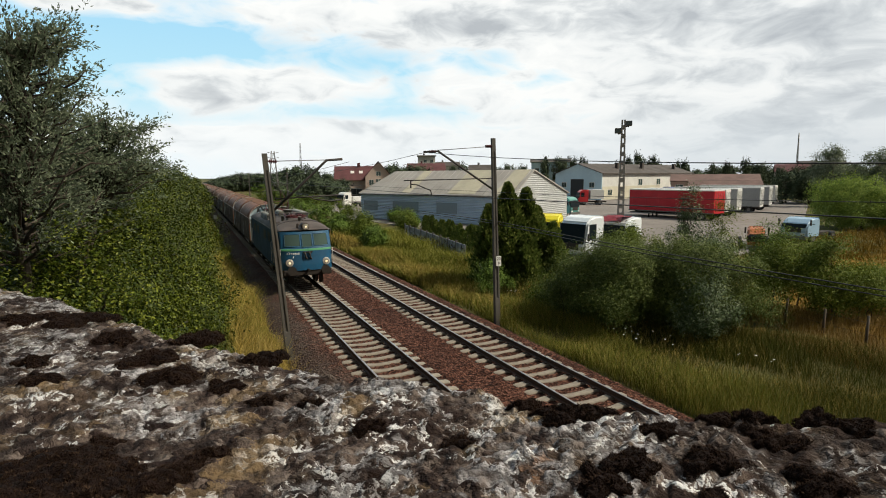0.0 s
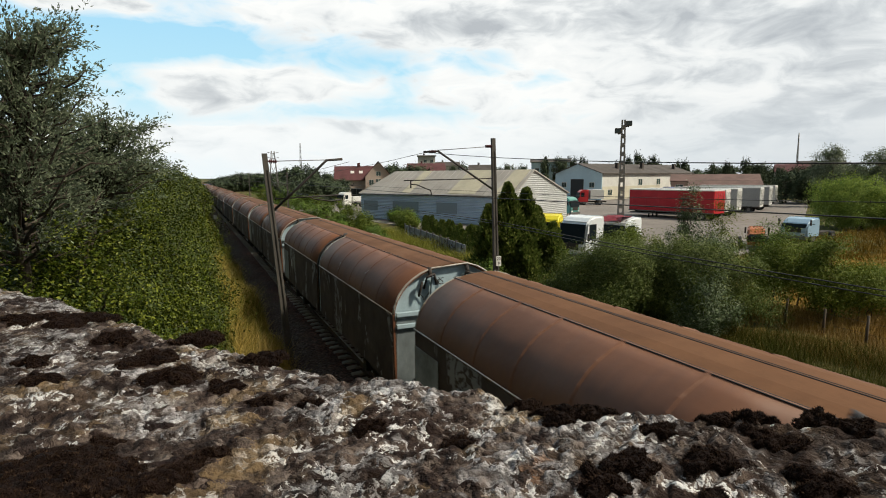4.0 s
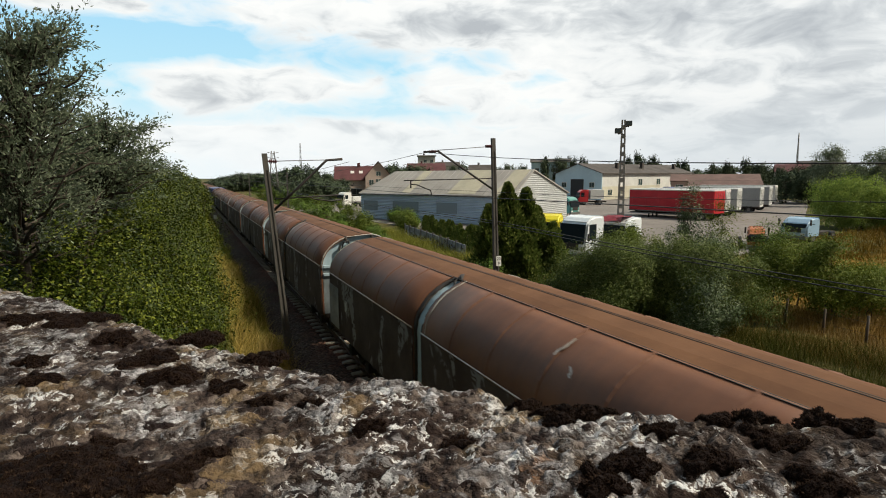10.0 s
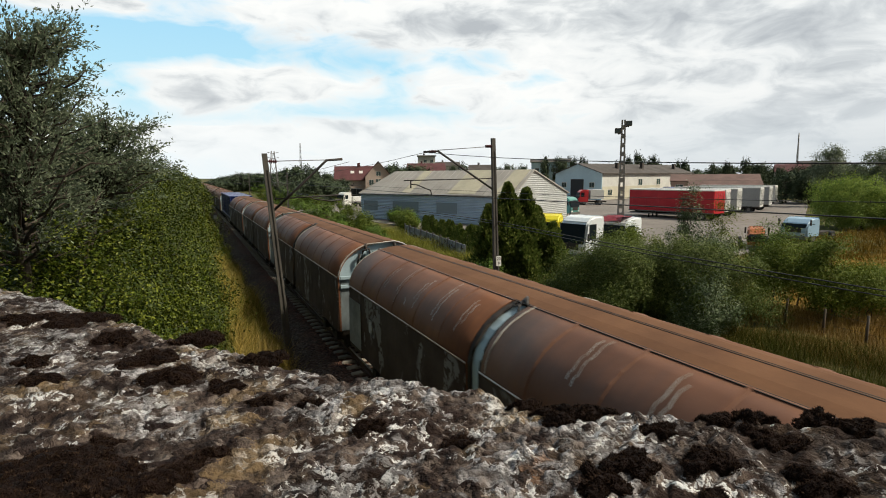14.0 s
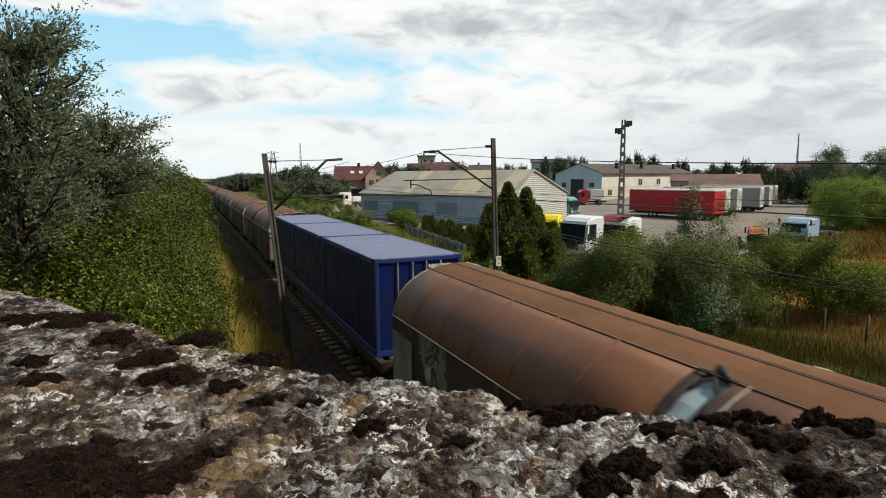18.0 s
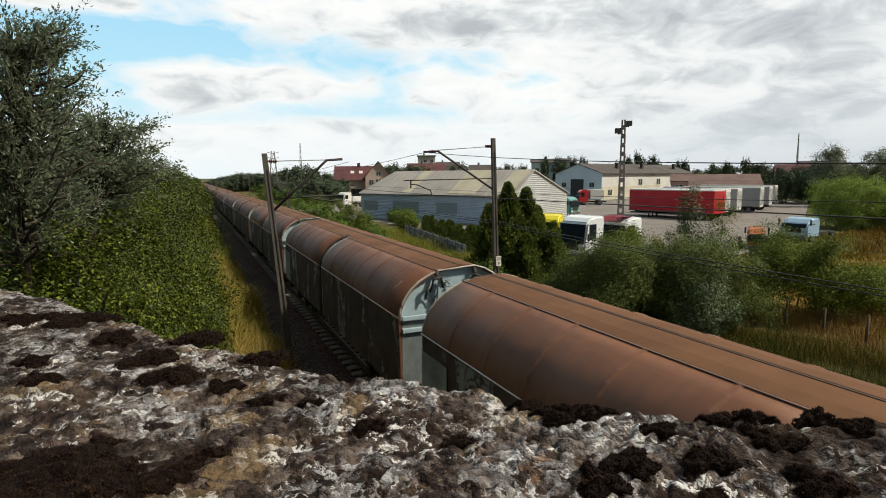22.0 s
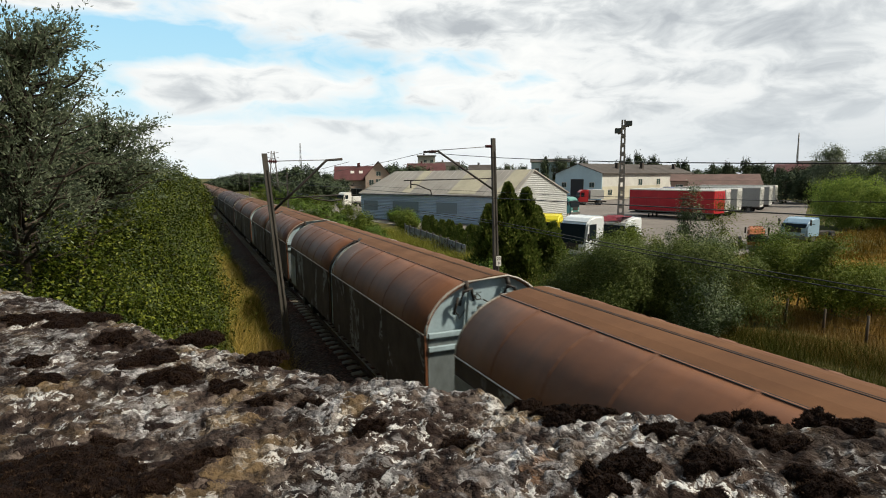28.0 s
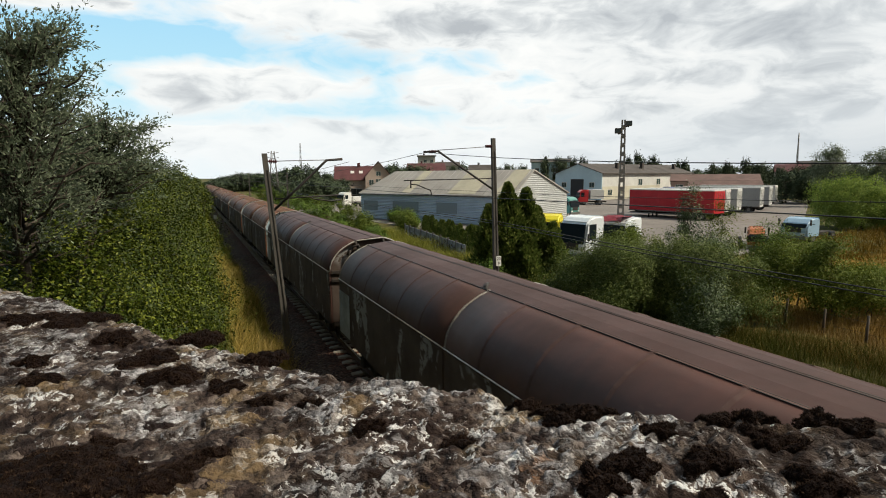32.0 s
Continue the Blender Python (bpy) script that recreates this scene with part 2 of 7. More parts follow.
def ground_material():
    n = Nodes("rough_grass_ground")
    co = n.coord("Object")
    a, b, c3 = n.noise(co, 0.06, 6, 0.65), n.noise(co, 0.6, 6, 0.7), n.noise(co, 9.0, 5, 0.7)
    c = n.ramp(b, [(0.3, (0.035, 0.05, 0.014)), (0.5, (0.075, 0.085, 0.025)), (0.7, (0.15, 0.11, 0.045))])
    c = n.mix(n.ramp(a, [(0.42, 0.0), (0.62, 0.8)]), c, (0.16, 0.115, 0.045))
    c = n.mix(n.ramp(c3, [(0.35, 0.5), (0.6, 0.0)]), c, (0.02, 0.028, 0.008))
    n.bump(c3, 0.8, 0.12)
    return n.done(c, 0.95, 0.0, 0.1)


MAT["ground"] = ground_material()


def yard_material():
    """Cast concrete slabs with dark joints, oil stains and worn patches."""
    n = Nodes("worn_yard_paving")
    co = n.coord("Object")
    slab = n.node("TexBrick", Scale=1.0)
    slab.inputs["Brick Width"].default_value = 6.0
    slab.inputs["Row Height"].default_value = 3.0
    slab.inputs["Mortar Size"].default_value = 0.05
    slab.inputs["Color1"].default_value = (0.24, 0.21, 0.19, 1)
    slab.inputs["Color2"].default_value = (0.205, 0.18, 0.163, 1)
    slab.inputs["Mortar"].default_value = (0.07, 0.06, 0.052, 1)
    n.link(n.coord("Object", (1, 1, 1)), slab.inputs["Vector"])
    big, mid, fine = n.noise(co, 0.12, 6, 0.65), n.noise(co, 0.7, 6, 0.7), n.noise(co, 6.0, 4)
    c = n.mix(n.ramp(big, [(0.42, 0.0), (0.62, 0.6)]), slab.outputs["Color"], (0.15, 0.13, 0.115))
    c = n.mix(n.ramp(mid, [(0.58, 0.0), (0.72, 0.7)]), c, (0.10, 0.088, 0.08))
    c = n.mix(n.ramp(fine, [(0.35, 0.3), (0.6, 0.0)]), c, (0.11, 0.10, 0.09))
    n.bump(fine, 0.3, 0.01)
    return n.done(c, 0.9, 0.0, 0.2)


MAT["yard"] = yard_material()


def lichen_material():
    """Crusts of lichen: many small patches, each with its own tint, over dark pitted concrete."""
    n = Nodes("lichen_concrete")
    co = n.coord("Object")
    warp = n.node("TexNoise", Scale=55.0, Detail=5.0, Roughness=0.7)
    n.link(co, warp.inputs["Vector"])
    add = n.t.nodes.new("ShaderNodeVectorMath")
    add.operation = "MULTIPLY_ADD"
    n.link(warp.outputs["Color"], add.inputs[0])
    add.inputs[1].default_value = (0.03, 0.03, 0.03)
    n.link(co, add.inputs[2])
    def cells(scale):
        v = n.node("TexVoronoi", Scale=scale)
        n.link(add.outputs[0], v.inputs["Vector"])
        sep = n.node("SeparateColor")
        n.link(v.outputs["Color"], sep.inputs[0])
        return sep.outputs[0], sep.outputs[1], v.outputs["Distance"]
    a, a2, da = cells(42.0)
    b, b2, db = cells(135.0)
    c, c2, dc = cells(330.0)
    fine = n.noise(co, 420.0, 3, 0.6)
    mid = n.noise(co, 70.0, 6, 0.75)
    # weathered concrete, in browns and greys
    col = n.ramp(n.math("ADD", n.math("MULTIPLY", mid, 0.72), n.math("MULTIPLY", b, 0.28)), [(0.36, (0.014, 0.008, 0.007)), (0.47, (0.050, 0.034, 0.028)), (0.56, (0.110, 0.082, 0.068)), (0.69, (0.20, 0.162, 0.138))])
    # pale crusts in flakes
    sep0 = n.node("SeparateXYZ")
    n.link(co, sep0.inputs[0])
    end = n.math("MULTIPLY", n.math("SUBTRACT", sep0.outputs[0], sep0.outputs[1]), 0.7)
    shift = n.ramp(n.math("SUBTRACT", end, 0.7 * EYE.x), [(0.0, 0.0), (0.03, 0.03), (0.10, 0.20)])
    crust = n.ramp(n.math("ADD", n.math("SUBTRACT", n.noise(co, 15.0, 4, 0.65, 0.5), shift), n.math("MULTIPLY", n.math("SUBTRACT", a, 0.5), 0.2)), [(0.485, 0.0), (0.565, 1.0)])
    flake = n.ramp(n.math("ADD", b2, n.math("MULTIPLY", n.math("SUBTRACT", c, 0.5), 0.3)), [(0.36, 0.0), (0.50, 1.0)])
    col = n.mix(n.math("MULTIPLY", crust, flake), col, n.ramp(c2, [(0.0, (0.19, 0.175, 0.172)), (0.6, (0.31, 0.29, 0.29)), (1.0, (0.56, 0.545, 0.55))]))
    lone = n.ramp(n.math("MULTIPLY", b, n.math("MULTIPLY", c2, a2)), [(0.30, 0.0), (0.34, 0.9)])
    col = n.mix(lone, col, (0.66, 0.65, 0.64))
    col = n.mix(n.math("MULTIPLY", n.ramp(n.noise(co, 12.0, 3), [(0.48, 0.0), (0.58, 0.65)]), n.ramp(a2, [(0.55, 0.0), (0.62, 1.0)])), col, (0.20, 0.135, 0.07))
    col = n.mix(n.math("MULTIPLY", n.ramp(n.noise(co, 9.0, 3), [(0.62, 0.0), (0.66, 0.8)]), n.ramp(b, [(0.55, 0.0), (0.6, 1.0)])), col, (0.22, 0.10, 0.04))
    dark = n.math("MULTIPLY", n.ramp(n.math("ADD", n.noise(co, 22.0, 5, 0.7, 0.5), n.math("MULTIPLY", shift, 0.8)), [(0.50, 0.0), (0.56, 1.0)]), n.ramp(n.math("ADD", c, b2), [(0.6, 1.0), (1.5, 0.45)]))
    col = n.mix(dark, col, (0.014, 0.008, 0.006))
    col = n.mix(n.ramp(n.math("ADD", db, n.math("MULTIPLY", fine, 0.4)), [(0.72, 0.0), (0.95, 0.55)]), col, (0.02, 0.014, 0.012))
    h = n.math("ADD", n.math("MULTIPLY", da, -0.7), n.math("ADD", n.math("MULTIPLY", db, -1.0), n.math("MULTIPLY", mid, 1.5)))
    n.bump(n.math("ADD", h, n.math("ADD", n.math("MULTIPLY", dc, -0.12), n.math("MULTIPLY", fine, 0.08))), 0.6, 0.007)
    return n.done(col, 0.95, 0.0, 0.12)


MAT["lichen"] = lichen_material()
MAT["moss"] = leafy("dark_moss", (0.008, 0.004, 0.003), (0.026, 0.014, 0.009), 0.95, (0.07, 0.042, 0.026))
MAT["moss_base"] = dirty("dark_moss_cushion", (0.010, 0.005, 0.004), (0.026, 0.014, 0.010), 60, 400, 0.95, spec=0.1, bump=1.0)
MAT["bark"] = dirty("bark", (0.06, 0.045, 0.032), (0.035, 0.027, 0.02), 6, 40, 0.95)
# strong dark clumps and bright tips paint in the hedge's shadows and leaf highlights
MAT["leaf_left"] = leafy("hazel_leaves", (0.014, 0.024, 0.002), (0.066, 0.090, 0.007), 0.42, (0.22, 0.235, 0.03), 0.12, 0.85)
# greens lightened and greyed, with a veil of haze put into the leaf colour
MAT["leaf_dark"] = leafy("hazed_tree_leaves", (0.075, 0.097, 0.062), (0.175, 0.205, 0.125), 0.6, (0.29, 0.32, 0.22), 0.4)
MAT["leaf_bush"] = leafy("willow_bush_leaves", (0.045, 0.070, 0.008), (0.122, 0.160, 0.018), 0.6, (0.24, 0.27, 0.06), 0.3)
MAT["leaf_silver"] = leafy("silver_willow_leaves", (0.045, 0.075, 0.025), (0.12, 0.16, 0.075), 0.5, (0.32, 0.36, 0.25))
MAT["leaf_willowbush"] = leafy("grey_green_willow_leaves", (0.036, 0.058, 0.011), (0.115, 0.150, 0.030), 0.5, (0.27, 0.30, 0.11), 0.25)
MAT["leaf_light"] = leafy("light_green_leaves", (0.05, 0.09, 0.014), (0.12, 0.18, 0.03), 0.6)
MAT["leaf_willow"] = leafy("weeping_willow_leaves", (0.10, 0.16, 0.03), (0.24, 0.31, 0.06), 0.6, (0.34, 0.41, 0.10), 0.45)
MAT["thuja"] = leafy("thuja_sprays", (0.045, 0.075, 0.014), (0.135, 0.175, 0.035), 0.7, (0.26, 0.28, 0.08), 0.4)
# distance haze is painted into these paler, bluer greens
MAT["far_leaf"] = leafy("hazed_far_leaves", (0.036, 0.054, 0.03), (0.08, 0.10, 0.058), 0.8)
MAT["grass_gold"] = leafy("dry_golden_grass", (0.16, 0.125, 0.02), (0.45, 0.32, 0.08), 0.8, (0.58, 0.43, 0.17))
MAT["grass_field"] = leafy("dry_field_grass", (0.11, 0.068, 0.008), (0.26, 0.155, 0.022), 0.85, (0.35, 0.24, 0.06))
MAT["grass_straw"] = leafy("pale_straw_grass", (0.16, 0.10, 0.03), (0.34, 0.22, 0.08), 0.85, (0.48, 0.33, 0.14))
MAT["grass_bank"] = leafy("sunlit_bank_grass", (0.10, 0.115, 0.015), (0.24, 0.24, 0.035), 0.8, (0.36, 0.32, 0.09))
MAT["grass_green"] = leafy("green_tall_grass", (0.034, 0.046, 0.006), (0.088, 0.098, 0.013), 0.8, (0.22, 0.175, 0.045))

MAT["hall_wall"] = dirty("blue_grey_cladding", (0.58, 0.74, 0.93), (0.49, 0.63, 0.81), 0.4, 10, 0.5, squash=(1, 1, 2))
MAT["hall_gable"] = dirty("pale_cladding", (0.50, 0.51, 0.50), (0.40, 0.41, 0.41), 0.4, 10, 0.5)
MAT["hall_roof"] = dirty("weathered_roof_sheet", (0.375, 0.35, 0.32), (0.29, 0.265, 0.24), 0.25, 6, 0.8)
MAT["hall_roof_light"] = dirty("translucent_roof_sheet", (0.50, 0.45, 0.33), (0.42, 0.38, 0.29), 0.5, 6, 0.7)
MAT["blue_wall"] = dirty("light_blue_render", (0.62, 0.82, 0.93), (0.55, 0.73, 0.84), 0.3, 5, 0.8)
MAT["cream_wall"] = dirty("cream_render", (0.62, 0.58, 0.45), (0.52, 0.48, 0.38), 0.3, 5, 0.85)
MAT["white_wall"] = dirty("whitewashed_wall", (0.68, 0.67, 0.63), (0.55, 0.53, 0.50), 0.3, 5, 0.85)
MAT["pink_wall"] = dirty("faded_pink_wall", (0.50, 0.36, 0.31), (0.42, 0.31, 0.27), 0.3, 5, 0.85)
MAT["brown_roof"] = dirty("brown_roofing", (0.085, 0.07, 0.062), (0.062, 0.052, 0.046), 0.3, 5, 0.85)
MAT["hall_glass"] = Nodes("dusty_hall_window").done((0.27, 0.35, 0.43), 0.45, 0.0, 0.3)
MAT["house_wall"] = dirty("pale_salmon_render", (0.62, 0.49, 0.42), (0.52, 0.41, 0.36), 0.3, 5, 0.85)
MAT["red_roof"] = dirty("red_brown_tiles", (0.115, 0.036, 0.038), (0.08, 0.03, 0.03), 0.4, 8, 0.8)
MAT["tan_roof"] = dirty("faded_tan_roofing", (0.17, 0.10, 0.085), (0.12, 0.078, 0.068), 0.3, 6, 0.85)
MAT["dark_hole"] = plain("dark_opening", (0.03, 0.032, 0.036), 0.6)
MAT["red_tarp"] = dirty("red_curtain_side", (0.55, 0.013, 0.026), (0.46, 0.011, 0.022), 0.4, 6, 0.5)
MAT["grey_tarp"] = dirty("grey_curtain_side", (0.42, 0.43, 0.44), (0.34, 0.35, 0.37), 0.4, 6, 0.5)
MAT["white_tarp"] = dirty("white_trailer_roof", (0.72, 0.72, 0.70), (0.6, 0.6, 0.58), 0.4, 6, 0.5)
MAT["tyre"] = plain("tyre_rubber", (0.02, 0.02, 0.021), 0.85)
MAT["yellow_paint"] = plain("yellow_paint", (0.72, 0.62, 0.02), 0.45)
MAT["red_paint"] = plain("red_cab_paint", (0.45, 0.02, 0.025), 0.35)
MAT["teal_paint"] = plain("teal_cab_paint", (0.10, 0.30, 0.27), 0.4)
MAT["lblue_paint"] = plain("light_blue_cab_paint", (0.32, 0.47, 0.62), 0.4)
MAT["orange_paint"] = plain("orange_cab_paint", (0.42, 0.13, 0.04), 0.45)
MAT["navy_paint"] = plain("navy_paint", (0.03, 0.05, 0.16), 0.45)
MAT["fence_conc"] = dirty("painted_concrete_fence", (0.30, 0.31, 0.33), (0.06, 0.065, 0.075), 1.6, 9, 0.85)
MAT["wood"] = dirty("grey_fence_wood", (0.10, 0.075, 0.055), (0.06, 0.05, 0.04), 3, 30, 0.9)
MAT["pale_concrete"] = dirty("pale_pole_concrete", (0.40, 0.39, 0.37), (0.30, 0.285, 0.27), 1.5, 20, 0.9)
MAT["field"] = dirty("dry_brown_field", (0.25, 0.14, 0.022), (0.15, 0.105, 0.022), 0.35, 5.0, 0.95, bump=0.8, spec=0.1)
MAT["wire"] = plain("dark_wire", (0.02, 0.02, 0.02), 0.6)


# ---- sky backdrop: a shell of cloud far behind everything, open behind the camera ----
def sky_material():
    n = Nodes("cloudy_sky")
    n.t.nodes.remove(n.b)
    co = n.node("TexCoord")
    nrm = n.t.nodes.new("ShaderNodeVectorMath")
    nrm.operation = "NORMALIZE"
    n.link(co.outputs["Object"], nrm.inputs[0])
    sep = n.node("SeparateXYZ")
    n.link(nrm.outputs[0], sep.inputs[0])
    x, y, z = sep.outputs
    comb = n.node("CombineXYZ")
    n.link(n.math("ARCTAN2", x, y), comb.inputs[0])
    n.link(n.math("MULTIPLY", z, 2.4), comb.inputs[1])
    comb.inputs[2].default_value = 1.3
    mp = n.node("Mapping")
    mp.inputs["Rotation"].default_value = (0, 0, 0.16)
    mp.inputs["Location"].default_value = (0.35, 0.9, 0.0)
    n.link(comb.outputs[0], mp.inputs[0])
    big = n.noise(mp.outputs[0], 4.5, 4, 0.5, 0.4)
    fine = n.noise(mp.outputs[0], 11.0, 6, 0.55, 0.5)

    def spots(rows):
        """A sum of soft ellipses: heading, height, half widths and weight of each."""
        out = None
        for gx, gz, wx, wz, k in rows:
            e2 = n.math("ADD", n.math("POWER", n.math("ABSOLUTE", n.math("DIVIDE", n.math("SUBTRACT", x, gx), wx)), 2.0), n.math("POWER", n.math("ABSOLUTE", n.math("DIVIDE", n.math("SUBTRACT", z, gz), wz)), 2.0))
            g = n.math("MULTIPLY", n.math("POWER", 2.718, n.math("MULTIPLY", e2, -1.0)), k)
            out = g if out is None else n.math("ADD", out, g)
        return out

    # gaps of blue between the banks, more cover towards the sun's side
    gaps = spots(((0.0, 0.208, 0.13, 0.022, 0.30), (-0.14, 0.20, 0.07, 0.04, 0.22), (0.28, 0.195, 0.12, 0.03, 0.20), (0.28, 0.112, 0.17, 0.018, 0.16), (0.47, 0.195, 0.06, 0.03, 0.22), (0.56, 0.165, 0.05, 0.02, 0.12), (0.0, 0.095, 0.10, 0.012, 0.12)))
    banks = spots(((0.10, 0.158, 0.16, 0.020, 0.22), (0.02, 0.130, 0.10, 0.014, 0.16), (0.40, 0.262, 0.26, 0.028, 0.22), (-0.155, 0.245, 0.035, 0.010, 0.30), (-0.072, 0.252, 0.03, 0.010, 0.30), (0.74, 0.15, 0.16, 0.03, 0.10), (0.12, 0.06, 0.3, 0.03, 0.18)))
    dim = spots(((0.50, 0.245, 0.22, 0.026, 0.26), (0.84, 0.20, 0.12, 0.05, 0.22), (0.05, 0.128, 0.09, 0.010, 0.12), (0.82, 0.09, 0.12, 0.03, 0.14), (0.62, 0.10, 0.10, 0.015, 0.10)))
    cover = n.math("ADD", n.math("ADD", n.math("MULTIPLY", big, 0.6), n.math("MULTIPLY", n.math("SUBTRACT", fine, 0.5), 0.42)), n.math("ADD", n.math("SUBTRACT", banks, gaps), n.math("ADD", n.math("MULTIPLY", x, 0.26), 0.13)))
    mask = n.ramp(cover, [(0.34, 0.0), (0.52, 1.0)])
    blue = n.ramp(z, [(0.0, (0.74, 0.92, 0.97)), (0.15, (0.50, 0.82, 0.97)), (0.3, (0.36, 0.70, 0.96))])
    shade = n.math("ADD", n.math("MULTIPLY", cover, 0.45), n.math("ADD", n.math("MULTIPLY", n.math("SUBTRACT", fine, 0.5), 1.1), n.math("ADD", dim, 0.19)))
    cloud = n.ramp(shade, [(0.38, (0.99, 1.0, 0.98)), (0.54, (0.90, 0.925, 0.92)), (0.68, (0.70, 0.735, 0.75)), (0.88, (0.50, 0.535, 0.565))])
    cloud = n.mix(n.ramp(x, [(0.55, 0.0), (0.95, 0.22)]), cloud, (0.56, 0.61, 0.65))
    c = n.mix(mask, blue, cloud)
    low = n.ramp(z, [(0.0, 0.85), (0.05, 0.55), (0.13, 0.0)])
    c = n.mix(low, c, n.ramp(x, [(0.0, (0.90, 0.95, 0.97)), (0.5, (0.83, 0.89, 0.91)), (0.85, (0.60, 0.66, 0.70))]))
    e = n.node("Emission", Strength=1.0)
    n.link(c, e.inputs[0])
    n.link(e.outputs[0], n.t.nodes["Material Output"].inputs[0])
    return n.mat


def sky_shell():
    az, el = np.radians(np.linspace(-50, 98, 75)), np.radians(np.linspace(-1.5, 62, 33))
    a, e = np.meshgrid(az, el)
    r = 2950.0
    v = np.stack([r * np.sin(a) * np.cos(e), r * np.cos(a) * np.cos(e), r * np.sin(e)], -1).reshape(-1, 3)
    i = np.arange(32)[:, None] * 75 + np.arange(74)[None]
    f = np.stack([i, i + 75, i + 76, i + 1], -1).reshape(-1, 4)
    ob = sheet("backdrop", v, f, sky_material(), smooth=True)
    return tagged(ob, "drifting white and grey clouds in a pale blue sky", "sky", kind="structure")


SKY = sky_shell()

# ---- ground ----
TRACK_X = (0.0, 4.075)


def smooth01(t):
    t = np.clip(t, 0, 1)
    return t * t * (3 - 2 * t)


def ground_z(x, y):
    """Height of the land round the railway."""
    x, y = np.asarray(x, float), np.asarray(y, float)
    left = -0.5 + 2.5 * smooth01((-x - 3.1) / 3.4)
    right = -0.75 + 0.42 * smooth01((x - 10.0) / 6.0) * smooth01((y - 20.0) / 14.0)
    z = np.where(x < 2.0, left, right)
    z = np.where((x > -2.9) & (x < 6.5), -0.85, z)
    wob = 0.06 * np.sin(x * 1.7 + 0.6 * y) * np.sin(y * 0.9 - x * 0.4)
    hill = 4.5 * smooth01((y - 330.0) / 700.0) * smooth01((90.0 - x) / 200.0) + 3.0 * smooth01((np.hypot(x, y) - 300.0) / 700.0)
    return z + wob * (np.abs(x - 2.0) > 5.2) * (np.hypot(x, y) < 60) + hill


def axis_steps(lo, hi, near_lo, near_hi, step, grow=1.16):
    out = list(np.arange(near_lo, near_hi, step))
    s, p = step, near_hi
    while p < hi:
        out.append(p)
        s *= grow
        p += s
    out.append(hi)
    s, p = step, near_lo - step
    while p > lo:
        out.insert(0, p)
        s *= grow
        p -= s
    out.insert(0, lo)
    return np.array(out)


def make_ground():
    xs, ys = axis_steps(-2900, 2900, -16, 42, 0.5), axis_steps(-1200, 2900, -8, 70, 0.6)
    X, Y = np.meshgrid(xs, ys)
    v = np.stack([X, Y, ground_z(X, Y)], -1).reshape(-1, 3)
    nx = len(xs)
    i = np.arange(len(ys) - 1)[:, None] * nx + np.arange(nx - 1)[None]
    f = np.stack([i, i + 1, i + nx + 1, i + nx], -1).reshape(-1, 4)
    ob = sheet("ground", v, f, MAT["ground"], smooth=True)
    tagged(ob, "rough grassy ground with dry and green patches", "ground", kind="structure")


make_ground()


def make_ballast():
    """The bed of crushed stone under both tracks, with shoulders."""
    xs = np.concatenate([np.linspace(-3.5, -2.0, 12), np.linspace(-1.85, 5.75, 66), np.linspace(5.85, 7.1, 12)])
    ys = np.concatenate([np.arange(-60, 6, 1.5), np.arange(6, 48, 0.14), np.arange(48, 420, 3.0)])
    X, Y = np.meshgrid(xs, ys)
    z = np.full_like(X, -0.245)
    z -= 0.55 * smooth01((-1.75 - X) / 1.7) + 0.62 * smooth01((X - 5.6) / 1.3)
    for tx in TRACK_X:
        z += 0.03 * np.exp(-((np.abs(X - tx) - 1.45) / 0.3) ** 2) - 0.02 * np.exp(-((X - tx) / 0.5) ** 2)
    rng = np.random.default_rng(3)
    z += rng.normal(0, 0.016, z.shape)
    X = X + rng.normal(0, 0.02, X.shape)
    v = np.stack([X, Y, z], -1).reshape(-1, 3)
    nx = len(xs)
    i = np.arange(len(ys) - 1)[:, None] * nx + np.arange(nx - 1)[None]
    f = np.stack([i, i + 1, i + nx + 1, i + nx], -1).reshape(-1, 4)
    ob = sheet("ballast", v, f, MAT["ballast"])
    tagged(ob, "rust-red crushed stone ballast under two tracks", "ballast", kind="structure")


make_ballast()


# ---- tracks ----
def rail_profile(x, head_only=False):
    if head_only:
        return [(x - 0.033, -0.004), (x - 0.026, 0.004), (x + 0.026, 0.004), (x + 0.033, -0.004)]
    half = [(0.075, -0.172), (0.075, -0.160), (0.012, -0.140), (0.010, -0.045), (0.036, -0.035), (0.036, -0.006), (0.028, 0.0)]
    return [(x + a, z) for a, z in half] + [(x - a, z) for a, z in reversed(half)]


def sleeper_mesh():
    bm = bmesh.new()
    rings = []
    for x, zt, w in ((-1.25, -0.215, 0.11), (-1.2, -0.195, 0.13), (-0.85, -0.168, 0.135), (-0.6, -0.178, 0.13), (-0.3, -0.215, 0.11), (0, -0.222, 0.105), (0.3, -0.215, 0.11), (0.6, -0.178, 0.13), (0.85, -0.168, 0.135), (1.2, -0.195, 0.13), (1.25, -0.215, 0.11)):
        rings.append([(x, -w, -0.38), (x, -w, zt - 0.03), (x, -w * 0.8, zt), (x, w * 0.8, zt), (x, w, zt - 0.03), (x, w, -0.38)])
    loft(bm, rings, True, True)
    me = bpy.data.meshes.new("sleeper")
    bm.to_mesh(me)
    bm.free()
    me.materials.append(MAT["sleeper"])
    return me


